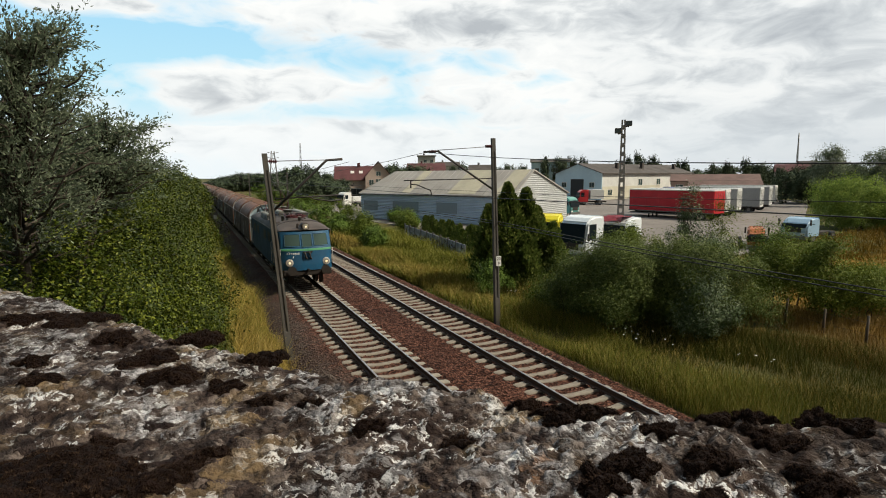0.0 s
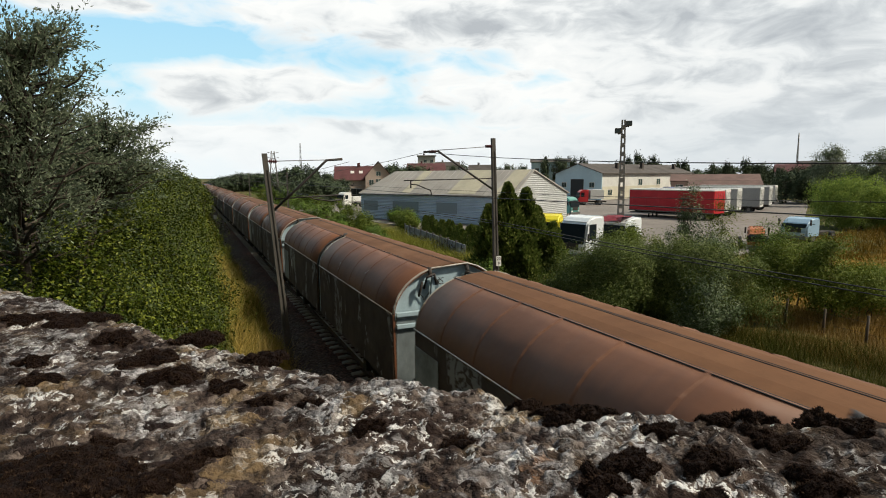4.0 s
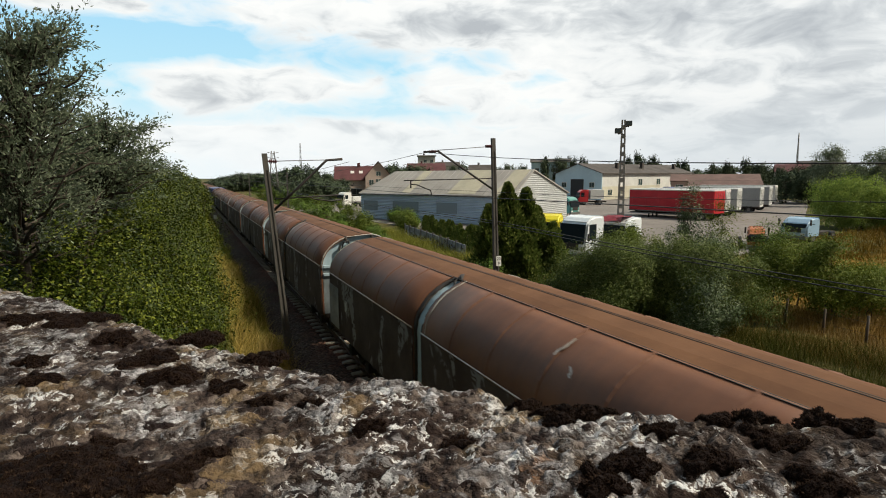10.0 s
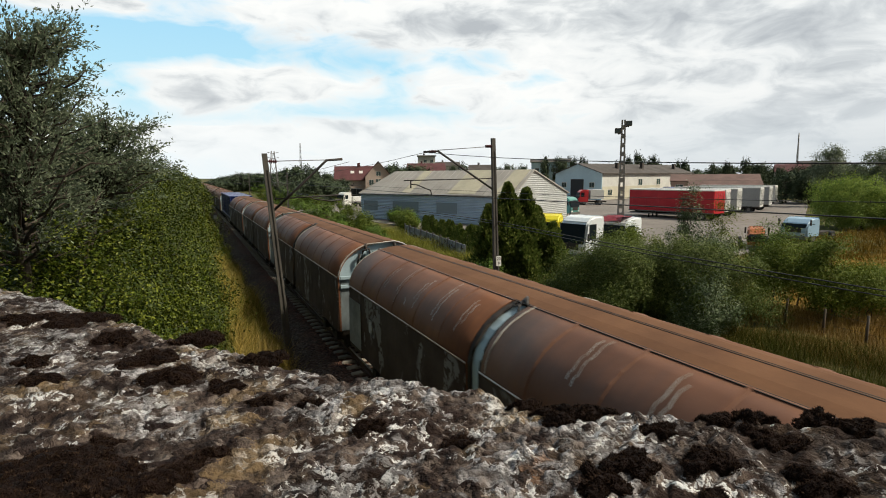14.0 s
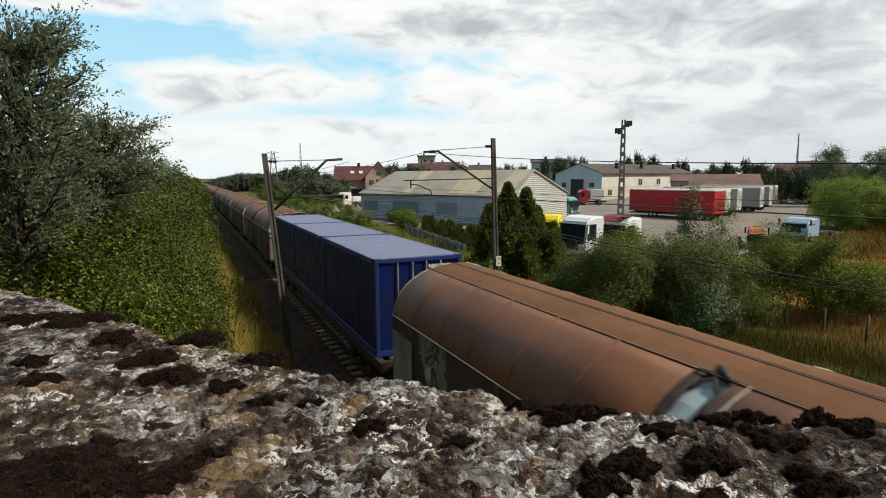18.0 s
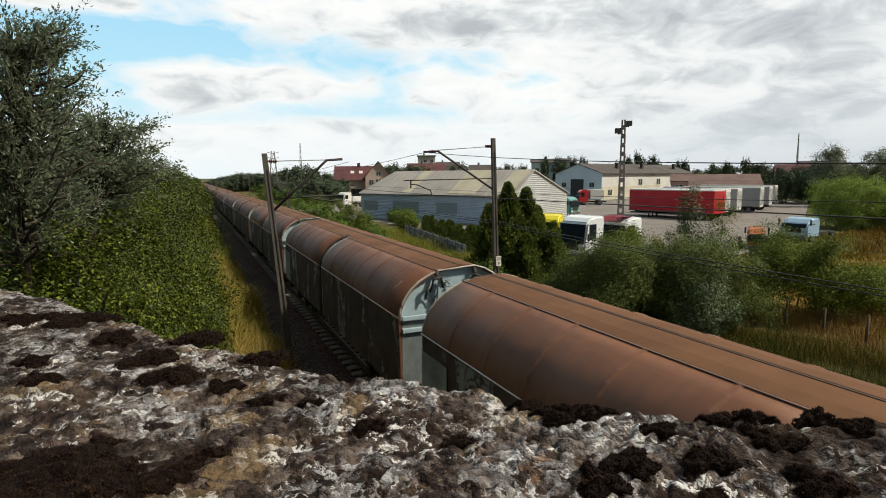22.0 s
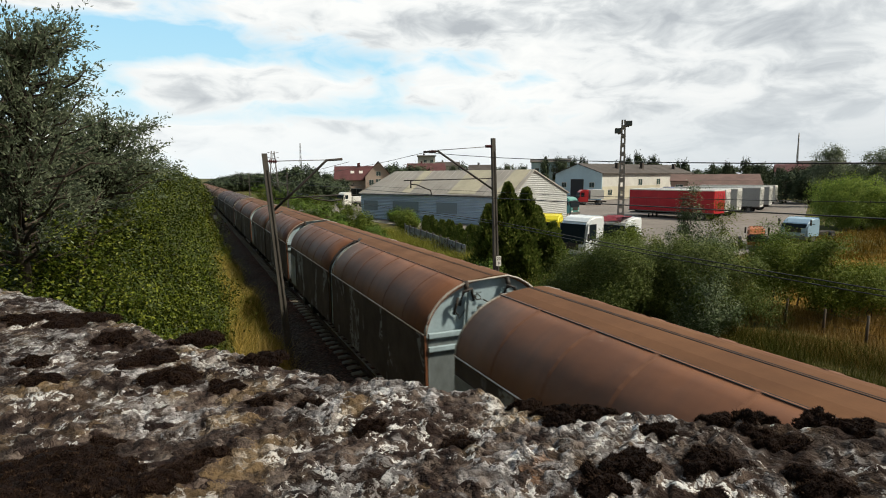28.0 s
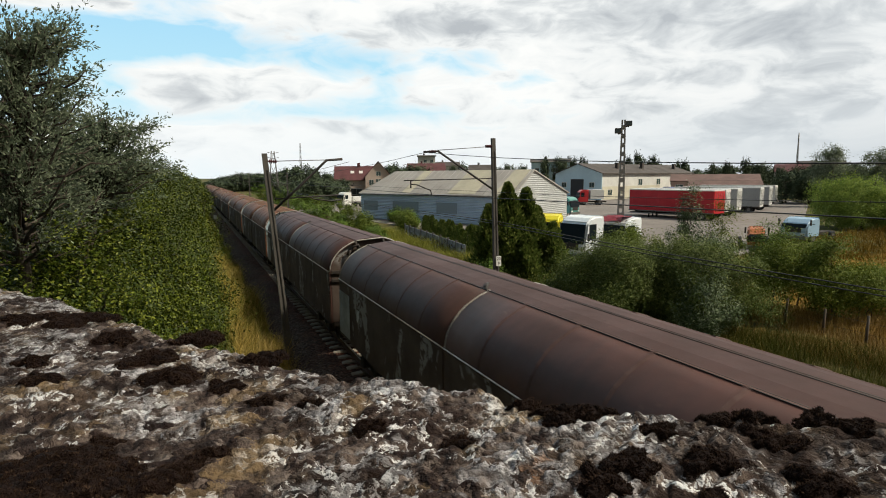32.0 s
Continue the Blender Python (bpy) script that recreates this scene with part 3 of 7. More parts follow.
SLEEPER = sleeper_mesh()
PITCH_S = 0.6
tracks = []
for k, tx in enumerate(TRACK_X):
    tr = empty("track", pose(tx, 0, 0), "straight railway track with steel rails on concrete sleepers", "railway track", kind="structure")
    tracks.append(tr)
    for side in (-0.753, 0.753):
        bm = bmesh.new()
        loft(bm, [[(x, y, z) for x, z in rail_profile(side)] for y in (-80, 5, 60, 430)], True, True)
        part("rail", bm, MAT["railside"], tr, "rusty steel rail")
        bm = bmesh.new()
        loft(bm, [[(x, y, z) for x, z in rail_profile(side, True)] for y in (-80, 5, 60, 430)], True, True)
        part("running_surface", bm, MAT["steel"], tr, "polished rail head")
    first = 11.21 - PITCH_S * 8
    # far sleepers, joined
    base = np.array([v.co[:] for v in SLEEPER.vertices])
    polys = [list(p.vertices) for p in SLEEPER.polygons if len(p.vertices) == 4]
    n = 420
    vs = np.concatenate([base + (0, first + PITCH_S * (130 + i), 0) for i in range(n)])
    fs = np.concatenate([np.array(polys) + i * len(base) for i in range(n)])
    ob = sheet("sleepers_far", vs, fs, MAT["sleeper"], tr)
    tagged(ob, kind="stuff")


def pieces_of_track():
    """The nearer sleepers, one by one, with rail clips."""
    clip = bmesh.new()
    for sx in (-1, 1):
        for o in (-0.115, 0.115):
            box(clip, sx * 0.753 + o - 0.035, sx * 0.753 + o + 0.035, -0.05, 0.05, -0.18, -0.135)
    cm = bpy.data.meshes.new("rail_clips")
    clip.to_mesh(cm)
    clip.free()
    cm.materials.append(MAT["railside"])
    rnd = random.Random(5)
    for tr in tracks:
        for i in range(130):
            s = part("sleeper", SLEEPER, None, tr)
            s.matrix_basis = pose(rnd.uniform(-0.012, 0.012), first + PITCH_S * i + rnd.uniform(-0.012, 0.012), rnd.uniform(-0.006, 0.004), 0, 0, rnd.uniform(-0.5, 0.5))
            if 10 <= i < 62:
                part("rail_clips", cm, None, s)


# ---- bridge parapet on which the camera stands ----
FOOT_Z = EYE.z - 0.12
EDGE = [(-75, 1.75), (-62, 1.25), (-42, 0.905), (-38.2, 0.811), (-32.5, 0.617), (-26, 0.478), (-18.5, 0.399), (-10.5, 0.352), (0, 0.320), (9.5, 0.299), (17.6, 0.300), (25.1, 0.301), (31.8, 0.316), (38.2, 0.340), (50, 0.42), (64, 0.62), (80, 1.3)]


def edge_radius(th):
    return np.interp(np.degrees(th), [a for a, _ in EDGE], [r for _, r in EDGE])


def fractal(x, y, seed, octaves):
    """Cheap smooth noise on arrays: a sum of rotated waves."""
    rng = np.random.default_rng(seed)
    z = np.zeros_like(x)
    for f, a in octaves:
        for _ in range(5):
            t, p = rng.uniform(0, 6.283, 2)
            q = f * rng.uniform(0.75, 1.3)
            z += a * np.sin(q * (x * math.cos(t) + y * math.sin(t)) + p + 0.7 * np.sin(0.6 * q * (y * math.cos(t) - x * math.sin(t)) + 2 * p)) / 2.2
    return z


KNOB = (EYE.x + 0.306 * math.sin(radians(4.0) + YAW), EYE.y + 0.306 * math.cos(radians(4.0) + YAW))


def relief(x, y):
    big = fractal(x, y, 11, ((20, 0.0020), (52, 0.0012), (110, 0.0012)))
    lump = np.abs(fractal(x, y, 13, ((260, 0.0016), (560, 0.0011)))) + fractal(x, y, 14, ((900, 0.0004), (1500, 0.00025)))
    knob = 0.010 * np.exp(-(((x - KNOB[0]) / 0.011) ** 2 + ((y - KNOB[1]) / 0.011) ** 2))
    return big + lump + knob - 0.0015


SKEW = radians(27.5)
BRIDGE = Matrix.Translation((EYE.x, EYE.y, 0)) @ pose(0, 0, 0, 0, 0, -51.6)


def rim_radius(th):
    """Distance from the eye to the coping's rim all round: the worn front edge, then a straight strip."""
    phi = th - SKEW
    n, s = np.cos(phi), np.sin(phi)
    straight = 1.5 / np.maximum(np.abs(s), 1e-4)
    straight = np.minimum(straight, np.where(n > 0, 0.284, 0.24) / np.maximum(np.abs(n), 1e-4))
    k = smooth01((np.abs(np.degrees(th)) - 40.0) / 8.0)
    return edge_radius(th) * (1 - k) + straight * k


def make_parapet():
    th = np.radians(np.concatenate([np.linspace(-180, -46, 130), np.linspace(-45, 45, 560), np.linspace(46, 180, 130)]))
    T, Q = np.meshgrid(th, np.linspace(0, 1, 238))
    edge = rim_radius(T)
    R = 0.004 + (edge - 0.004) * Q ** 0.8
    x = EYE.x + R * np.sin(T + YAW)
    y = EYE.y + R * np.cos(T + YAW)
    z = FOOT_Z + relief(x, y) * np.minimum(1.0, R / 0.25) - 0.02 * smooth01((R / edge - 0.93) / 0.07) ** 2
    top = np.stack([x, y, z], -1)
    # the faces, dropping from the rim to the deck
    rim = top[-1]
    rows = [top[i] for i in range(len(top))]
    for k, dz in enumerate((0.012, 0.04, 0.1, 0.2, 0.34, 0.5)):
        r = rim.copy()
        r[:, 2] = FOOT_Z - 0.02 - dz
        out = 0.006 + 0.004 * np.sin(np.arange(len(th)) * 0.37 + k)
        r[:, 0] += out * np.sin(th + YAW)
        r[:, 1] += out * np.cos(th + YAW)
        rows.append(r)
    v = np.concatenate(rows)
    nx = len(th)
    i = np.arange(len(rows) - 1)[:, None] * nx + np.arange(nx - 1)[None]
    f = np.stack([i, i + 1, i + nx + 1, i + nx], -1).reshape(-1, 4)[:, ::-1]
    ob = sheet("parapet", v, f, MAT["lichen"], smooth=True)
    tagged(ob, "rough concrete bridge parapet covered in pale lichen and dark moss", "parapet", kind="structure")


make_parapet()


def bridge_body():
    """The rest of the overbridge behind and below the camera: coping, deck and abutments."""
    for name, label, dims in (("bridge_deck", "concrete deck of the road bridge over the railway", (-6.0, 26, -9, 0.22, 5.17, 5.28)), ("parapet_wall", "weathered concrete bridge parapet wall", (1.49, 26, -0.24, 0.27, 5.285, FOOT_Z - 0.03)), ("parapet_wall", "weathered concrete bridge parapet wall", (-6.0, -1.49, -0.24, 0.27, 5.285, FOOT_Z - 0.03)), ("parapet_wall", "weathered concrete bridge parapet wall", (-6.0, 26, -9.0, -8.5, 5.285, FOOT_Z - 0.03)), ("abutment", "concrete bridge abutment", (-6.0, 1.6, -8.7, 0.12, -1.5, 5.165)), ("abutment", "concrete bridge abutment", (21.0, 26.0, -8.7, 0.12, -1.5, 5.165))):
        ob = part(name, boxed(*dims, m=BRIDGE, bevel=0.01), MAT["lichen" if name == "parapet_wall" else "concrete"], None)
        tagged(ob, label, "bridge" if name != "parapet_wall" else "parapet", kind="structure")


bridge_body()


def moss_cushions():
    """Low cushions of dry dark moss on the parapet, with a fringe of short blades."""
    rng = np.random.default_rng(21)
    spots = [(-37.4, 0.594, 0.0109), (-33.8, 0.579, 0.0193), (-36.6, 0.398, 0.0083), (-28.5, 0.409, 0.014), (-26.6, 0.364, 0.0121), (-23.9, 0.454, 0.0129), (-18.2, 0.383, 0.0102), (-18.4, 0.309, 0.0067), (-32.5, 0.294, 0.0054), (-24.1, 0.251, 0.007), (-35.6, 0.268, 0.0201), (-38.9, 0.276, 0.0191), (-27.5, 0.239, 0.0085), (8.6, 0.286, 0.006), (12.1, 0.274, 0.0095), (15.5, 0.283, 0.008), (30.0, 0.302, 0.008), (26.4, 0.244, 0.0092), (19.3, 0.232, 0.0091), (22.1, 0.269, 0.0062), (37.6, 0.313, 0.0064), (31.1, 0.28, 0.0071), (16.6, 0.214, 0.0078), (-30.9, 0.482, 0.0105), (-37.0, 0.452, 0.0074), (34.6, 0.314, 0.0062), (27.0, 0.288, 0.006), (33.0, 0.284, 0.006), (35.4, 0.25, 0.009), (28.2, 0.214, 0.009), (-33.0, 0.245, 0.012), (-29.5, 0.236, 0.010), (-37.5, 0.238, 0.014), (-22.0, 0.34, 0.007), (-14.0, 0.30, 0.005), (-8.0, 0.262, 0.006), (1.5, 0.25, 0.006)]
    vs, fs, k = [], [], 0
    for i, (a, r, s) in enumerate(spots):
        s *= 1.15
        cx, cy = EYE.x + r * math.sin(radians(a) + YAW), EYE.y + r * math.cos(radians(a) + YAW)
        # cushion
        na, nr = 40, 12
        t, q = np.meshgrid(np.linspace(0, 2 * np.pi, na, endpoint=False), np.linspace(0, 1, nr))
        shape = 1 + 0.25 * np.sin(3 * t + i) + 0.18 * np.sin(5 * t + 2 * i) + 0.1 * np.sin(9 * t + i)
        px, py = cx + s * q * shape * np.cos(t) * 1.15, cy + s * q * shape * np.sin(t) * 0.9
        bump = fractal(px, py, 40 + i, ((900, 0.0004), (2000, 0.0002)))
        pz = FOOT_Z + relief(px, py) + np.minimum(0.0045, 0.35 * s) * np.sqrt(np.maximum(0, 1 - q ** 2)) + bump * (q < 0.97) - 0.0012 * (q > 0.9)
        v = np.stack([px, py, pz], -1).reshape(-1, 3)
        j = (np.arange(nr - 1)[:, None] * na + np.arange(na)[None])
        f = np.stack([j, np.roll(j, -1, 1), np.roll(j, -1, 1) + na, j + na], -1).reshape(-1, 4)
        ob = sheet("moss_cushion", v, f[:, ::-1], MAT["moss_base"], None, True)
        tagged(ob, "dry dark brown moss cushion on lichen-covered concrete", "moss", "moss cushions on the parapet")
        n = int(5200 * (s / 0.01) ** 1.3)
        th = rng.uniform(0, 6.283, n)
        rr = np.sqrt(rng.uniform(0, 1.08, n))
        sh = 1 + 0.25 * np.sin(3 * th + i) + 0.18 * np.sin(5 * th + 2 * i)
        bx, by = s * rr * sh * np.cos(th) * 1.15, s * rr * sh * np.sin(th) * 0.9
        bz = FOOT_Z + relief(cx + bx, cy + by) + np.minimum(0.0045, 0.35 * s) * np.sqrt(np.maximum(0, 1 - rr ** 2)) - 0.0006
        h = rng.uniform(0.0004, 0.0013, n)
        lean = rng.normal(0, 0.7, (n, 2)) * h[:, None]
        w = rng.uniform(0.0002, 0.00045, n)
        tt = rng.uniform(0, 6.283, n)
        b = np.stack([bx, by, bz], 1)
        o = np.stack([w * np.cos(tt), w * np.sin(tt), 0 * w], 1)
        tip = b + np.stack([lean[:, 0], lean[:, 1], h], 1)
        bl = sheet("moss_fringe", np.stack([b - o, b + o, tip], 1).reshape(-1, 3) + (cx, cy, 0), np.arange(3 * n).reshape(-1, 3), MAT["moss"], ob)
        tagged(bl, kind="stuff")


moss_cushions()


def dry_field():
    """The dry field beyond the right bank, a sheet laid just over the ground."""
    xs, ys = np.arange(17.0, 62.1, 1.0), np.arange(-14.0, 33.1, 1.0)
    X, Y = np.meshgrid(xs, ys)
    v = np.stack([X, Y, ground_z(X, Y) + 0.03 - 0.2 * smooth01((20.0 - X) / 3.0) - 0.25 * smooth01((Y - 26.0) / 4.0)], -1).reshape(-1, 3)
    i = np.arange(len(ys) - 1)[:, None] * len(xs) + np.arange(len(xs) - 1)[None]
    f = np.stack([i, i + 1, i + len(xs) + 1, i + len(xs)], -1).reshape(-1, 4)
    ob = sheet("field", v, f, MAT["field"], None, True)
    tagged(ob, "dry golden-brown field behind a wooden post fence", "field", kind="structure")


dry_field()


# ---- the train ----
WHEEL_R = 0.46


def wheel_mesh(name="wheel"):
    bm = bmesh.new()
    prof = [(0.0, 0.10), (0.06, 0.10), (0.08, 0.05), (0.36, 0.04), (0.40, 0.07), (0.46, 0.07), (0.46, -0.055), (0.49, -0.06), (0.48, -0.085), (0.40, -0.08), (0.36, -0.03), (0.08, -0.05), (0.0, -0.06)]
    n = 20
    loft(bm, [[(o, r * math.cos(6.28319 * k / n), r * math.sin(6.28319 * k / n)) for r, o in prof] for k in range(n)] , False, False)
    bmesh.ops.remove_doubles(bm, verts=bm.verts, dist=1e-5)
    me = bpy.data.meshes.new(name)
    bm.to_mesh(me)
    bm.free()
    me.materials.append(MAT["under"])
    return me


WHEEL = wheel_mesh()


def bogie(parent, yc, base, r=WHEEL_R):
    bm = bmesh.new()
    for s in (-1, 1):
        box(bm, s * 1.02 - 0.06, s * 1.02 + 0.06, yc - base / 2 - 0.45, yc + base / 2 + 0.45, 0.50, 0.72, bevel=0.02)
        for w in (-1, 1):
            box(bm, s * 1.06 - 0.12, s * 1.06 + 0.12, yc + w * base / 2 - 0.16, yc + w * base / 2 + 0.16, 0.32, 0.62, bevel=0.02)
    box(bm, -1.0, 1.0, yc - 0.2, yc + 0.2, 0.5, 0.8)
    b = part("bogie", bm, MAT["under"], parent, "dust-covered running gear")
    for w in (-1, 1):
        for s in (-1, 1):
            o = part("wheel", WHEEL, None, b)
            o.matrix_basis = pose(s * 0.76, yc + w * base / 2, r * 1.02, 0, 0, 0 if s < 0 else 180) @ Matrix.Diagonal((1, r / 0.46, r / 0.46, 1))
    return b


def buffers(parent, y, d):
    for s in (-1, 1):
        bm = bmesh.new()
        tube(bm, [(s * 0.875, y, 1.03), (s * 0.875, y + d * 0.3, 1.03)], 0.1, 10)
        tube(bm, [(s * 0.875, y + d * 0.3, 1.03), (s * 0.875, y + d * 0.5, 1.03), (s * 0.875, y + d * 0.5, 1.03), (s * 0.875, y + d * 0.55, 1.03)], [0.07, 0.07, 0.24, 0.24], 12)
        part("buffer", bm, MAT["under"], parent)
    bm = bmesh.new()
    box(bm, -0.05, 0.05, min(y, y + d * 0.6), max(y, y + d * 0.6), 0.98, 1.08)
    part("coupling", bm, MAT["under"], parent)


ROOF = [(1.42, 2.76), (1.392, 2.93), (1.325, 3.10), (1.225, 3.26), (1.10, 3.405), (0.93, 3.54), (0.71, 3.66), (0.47, 3.755)]
# the far half of the roof overlaps the near one and stands a little higher
ROOF_FAR = [(1.42, 2.80), (1.40, 2.99), (1.345, 3.17), (1.255, 3.34), (1.14, 3.485), (0.98, 3.615), (0.76, 3.74), (0.50, 3.82)]
W_LEN, W_GAP0, W_GAP1 = 16.16, 7.985, 8.505


def roof_of(s):
    return ROOF if s < 0 else ROOF_FAR


def shell_side(y0, y1, s, lift=0.0):
    """One sliding wall with its part of the roof: side s, from y0 to y1."""
    bm = bmesh.new()
    inner = [(a - 0.05, z - 0.05) for a, z in roof_of(s)]
    prof = [(1.38, 0.98)] + [(a + lift, z + lift) for a, z in roof_of(s)]
    prof += [(a, z) for a, z in reversed(inner)] + [(1.33, 0.98)]
    n = max(2, round((y1 - y0) / 1.3))
    rings = [[(s * a, y0 + (y1 - y0) * k / n, z) for a, z in prof] for k in range(n + 1)]
    loft(bm, rings, True, True)
    bmesh.ops.recalc_face_normals(bm, faces=bm.faces)
    for f in bm.faces:
        f.smooth = len(f.verts) == 4 and f.calc_center_median().z > 2.76
    return bm


def side_skin(y0, y1, s):
    bm = bmesh.new()
    box(bm, s * 1.385, s * 1.432, y0 + 0.02, y1 - 0.02, 0.98, 2.70)
    bmesh.ops.recalc_face_normals(bm, faces=bm.faces)
    return bm


def rib_strip(bm, y, s, w=0.03, rise=0.014, first=1):
    prof = roof_of(s)[first:]
    a = [(x + rise, z + rise) for x, z in prof]
    b = [(x - 0.01, z - 0.01) for x, z in prof]
    loft(bm, [[(s * x, y + q * w, z) for (x, z) in (a if abs(q) < 0.9 else b)] for q in (-1, -0.5, 0.5, 1)], False, False)


def end_wall(y, out):
    """An end wall with arch, posts and rails; out is the side to which it faces."""
    bm = bmesh.new()
    ring = [(1.37, 0.98)] + [(a - 0.02, z - 0.02) for a, z in ROOF_FAR] + [(0, 3.80)]
    ring += [(0.02 - a, z - 0.02) for a, z in reversed(ROOF)] + [(-1.37, 0.98)]
    loft(bm, [[(a, y, z) for a, z in ring], [(a, y - out * 0.06, z) for a, z in ring]], True, True)
    bmesh.ops.recalc_face_normals(bm, faces=bm.faces)
    return bm




def covered_wagon(look_key, tag_noise):
    """A long covered goods wagon: four sliding walls, fixed roof strip, end walls, frame and running gear. Its front end is at y = 0."""
    g0, g1 = (W_GAP0, W_GAP1) if look_key == "rust" else (8.23, 8.27)
    paint = MAT["rust"] if look_key == "rust" else MAT["maroon"]
    label = "rust-brown covered goods wagon with rounded roof and grimy graffiti sides" if look_key == "rust" else "dark maroon covered goods wagon with rounded roof"
    w = empty("covered_wagon", pose(0, 0, 0), label, "railway wagon", "covered wagons of the train")
    body = part("wagon_frame", boxed(-1.3, 1.3, 0.05, W_LEN - 0.05, 0.84, 1.12, bevel=0.02), MAT["under"], w)
    for y0, y1 in ((0.0, g0), (g1, W_LEN)):
        for s in (-1, 1):
            p = part("sliding_wall", shell_side(y0, y1, s), paint, w)
            part("side_panel", side_skin(y0, y1, s), MAT["side"], p, "grimy side with pale graffiti, brown deepened for shade")
            for k in range(1, 6):
                bm = bmesh.new()
                rib_strip(bm, y0 + (y1 - y0) * k / 6 + 0.05 * ((k * 7 + int(y0)) % 3 - 1), s, 0.05, 0.010, 0)
                part("rib", bm, MAT["rust_rib"] if look_key == "rust" else MAT["maroon_rib"], p)
            bm = bmesh.new()
            tube(bm, [(s * 1.445, y0, 2.75), (s * 1.445, y1, 2.75)], 0.014, 6)
            rib_strip(bm, y1 - (0.14 if y1 < 10 and g1 - g0 > 0.3 else 0.03), s, 0.016, 0.01, 0)
            part("edge_strip", bm, MAT["ivory"], p, "dirty white edge strip")
    # fixed roof strip between two double seams
    bm = bmesh.new()
    prof = [(-0.47, 3.745), (-0.24, 3.795), (0, 3.822), (0.2, 3.838), (0.36, 3.838), (0.5, 3.818), (0.48, 3.76), (0, 3.765), (-0.45, 3.695)]
    loft(bm, [[(a, y, z) for a, z in prof] for y in (0.0, 5.2, 10.5, W_LEN)], True, True)
    bmesh.ops.recalc_face_normals(bm, faces=bm.faces)
    roof = part("roof_strip", bm, MAT["roof_walk"] if look_key == "rust" else paint, w)
    for a, zs in ((-0.478, 3.752), (0.13, 3.836)):
        bm = bmesh.new()
        for o in (-0.024, 0.024):
            tube(bm, [(a + o, 0.0, zs - abs(o) * 0.2), (a + o, W_LEN, zs - abs(o) * 0.2)], 0.009, 5)
        part("roof_seam", bm, MAT["black_iron"], roof)
    # middle post with its rocker at the top
    bm = bmesh.new()
    ring = [(1.36, 0.98)] + [(a - 0.06, z - 0.06) for a, z in ROOF_FAR] + [(0.06 - a, z - 0.06) for a, z in reversed(ROOF)] + [(-1.36, 0.98)]
    loft(bm, [[(a, y, z) for a, z in ring] for y in (g0 - 0.1, g1 + 0.1)], True, False)
    bmesh.ops.recalc_face_normals(bm, faces=bm.faces)
    mid = part("middle_post", bm, MAT["endwall"] if look_key == "rust" else MAT["under"], w, "pale grey post between the sliding walls")
    for s in (-1,):
        bm = bmesh.new()
        tube(bm, [(s * 0.66, g0 + 0.12, 3.60), (s * 0.58, g0 + 0.2, 3.70), (s * 0.38, g0 + 0.36, 3.775)], 0.02, 6)
        tube(bm, [(s * 0.74, g0 + 0.42, 3.57), (s * 0.6, g0 + 0.34, 3.68), (s * 0.46, g0 + 0.2, 3.74)], 0.018, 6)
        tube(bm, [(s * 0.50, g0 + 0.08, 3.73), (s * 0.40, g0 + 0.26, 3.79), (s * 0.28, g0 + 0.4, 3.80)], [0.03, 0.05, 0.02], 7)
        part("rocker", bm, MAT["black_iron"], mid)
    for s in (-1, 1) if look_key == "rust" else ():
        for yy in (g0 + 0.07, g1 - 0.07):
            bm = bmesh.new()
            tube(bm, [(s * 1.35, yy, 1.0)] + [(s * (a - 0.05), yy, z - 0.05) for a, z in roof_of(s)], 0.05, 5)
            part("seal", bm, MAT["black_iron"], mid)
        # dark jagged edge, uneven along the arch
        bm = bmesh.new()
        jag = [0.01, 0.05, 0.02, 0.09, 0.03, 0.11, 0.05, 0.08]
        loft(bm, [[(s * (a - 0.02), g1 - 0.05 - j, z - 0.02) for (a, z), j in zip(roof_of(s), jag)], [(s * (a - 0.015), g1 + 0.02, z - 0.015) for a, z in roof_of(s)]], False, False)
        part("torn_seal", bm, MAT["black_iron"], mid)
    for y, out in ((0.02, -1), (W_LEN - 0.02, 1)):
        e = part("end_wall", end_wall(y + (0.08 if out < 0 else -0.08), out), MAT["endwall"] if look_key == "rust" else MAT["side"], w, "pale blue-grey steel end wall" if look_key == "rust" else "")
        yo = y + (0.02 if out < 0 else -0.02)
        bm = bmesh.new()
        for z in (2.66, 2.38):
            box(bm, -1.34, 1.34, min(yo, yo + out * 0.09), max(yo, yo + out * 0.09), z, z + 0.1, bevel=0.012)
        part("end_beam", bm, MAT["endwall"] if look_key == "rust" else MAT["under"], e)
        # thin panel whose darker grey holds the lower wall's shade
        part("lower_panel", boxed(-1.33, 1.33, min(yo, yo + out * 0.02), max(yo, yo + out * 0.02), 1.0, 2.655), MAT["endlow"] if look_key == "rust" else MAT["side"], e, "grimy lower end panel, painted darker for its shade")
        part("vent", boxed(-0.22, 0.14, min(yo, yo + out * 0.015), max(yo, yo + out * 0.015), 2.95, 3.2), MAT["loco_grey"], e)
        for x0, x1 in ((-0.62, -0.40), (0.62, 0.40)):
            bm = bmesh.new()
            loft(bm, [[(x0 + a, yo + out * b, 1.0) for a, b in ((-0.05, 0), (0.05, 0), (0.05, 0.12), (-0.05, 0.12))], [(x1 + a, yo + out * b, 3.55) for a, b in ((-0.04, 0), (0.04, 0), (0.04, 0.09), (-0.04, 0.09))]], True, True)
            bmesh.ops.recalc_face_normals(bm, faces=bm.faces)
            part("end_post", bm, MAT["endwall"] if look_key == "rust" else MAT["under"], e)
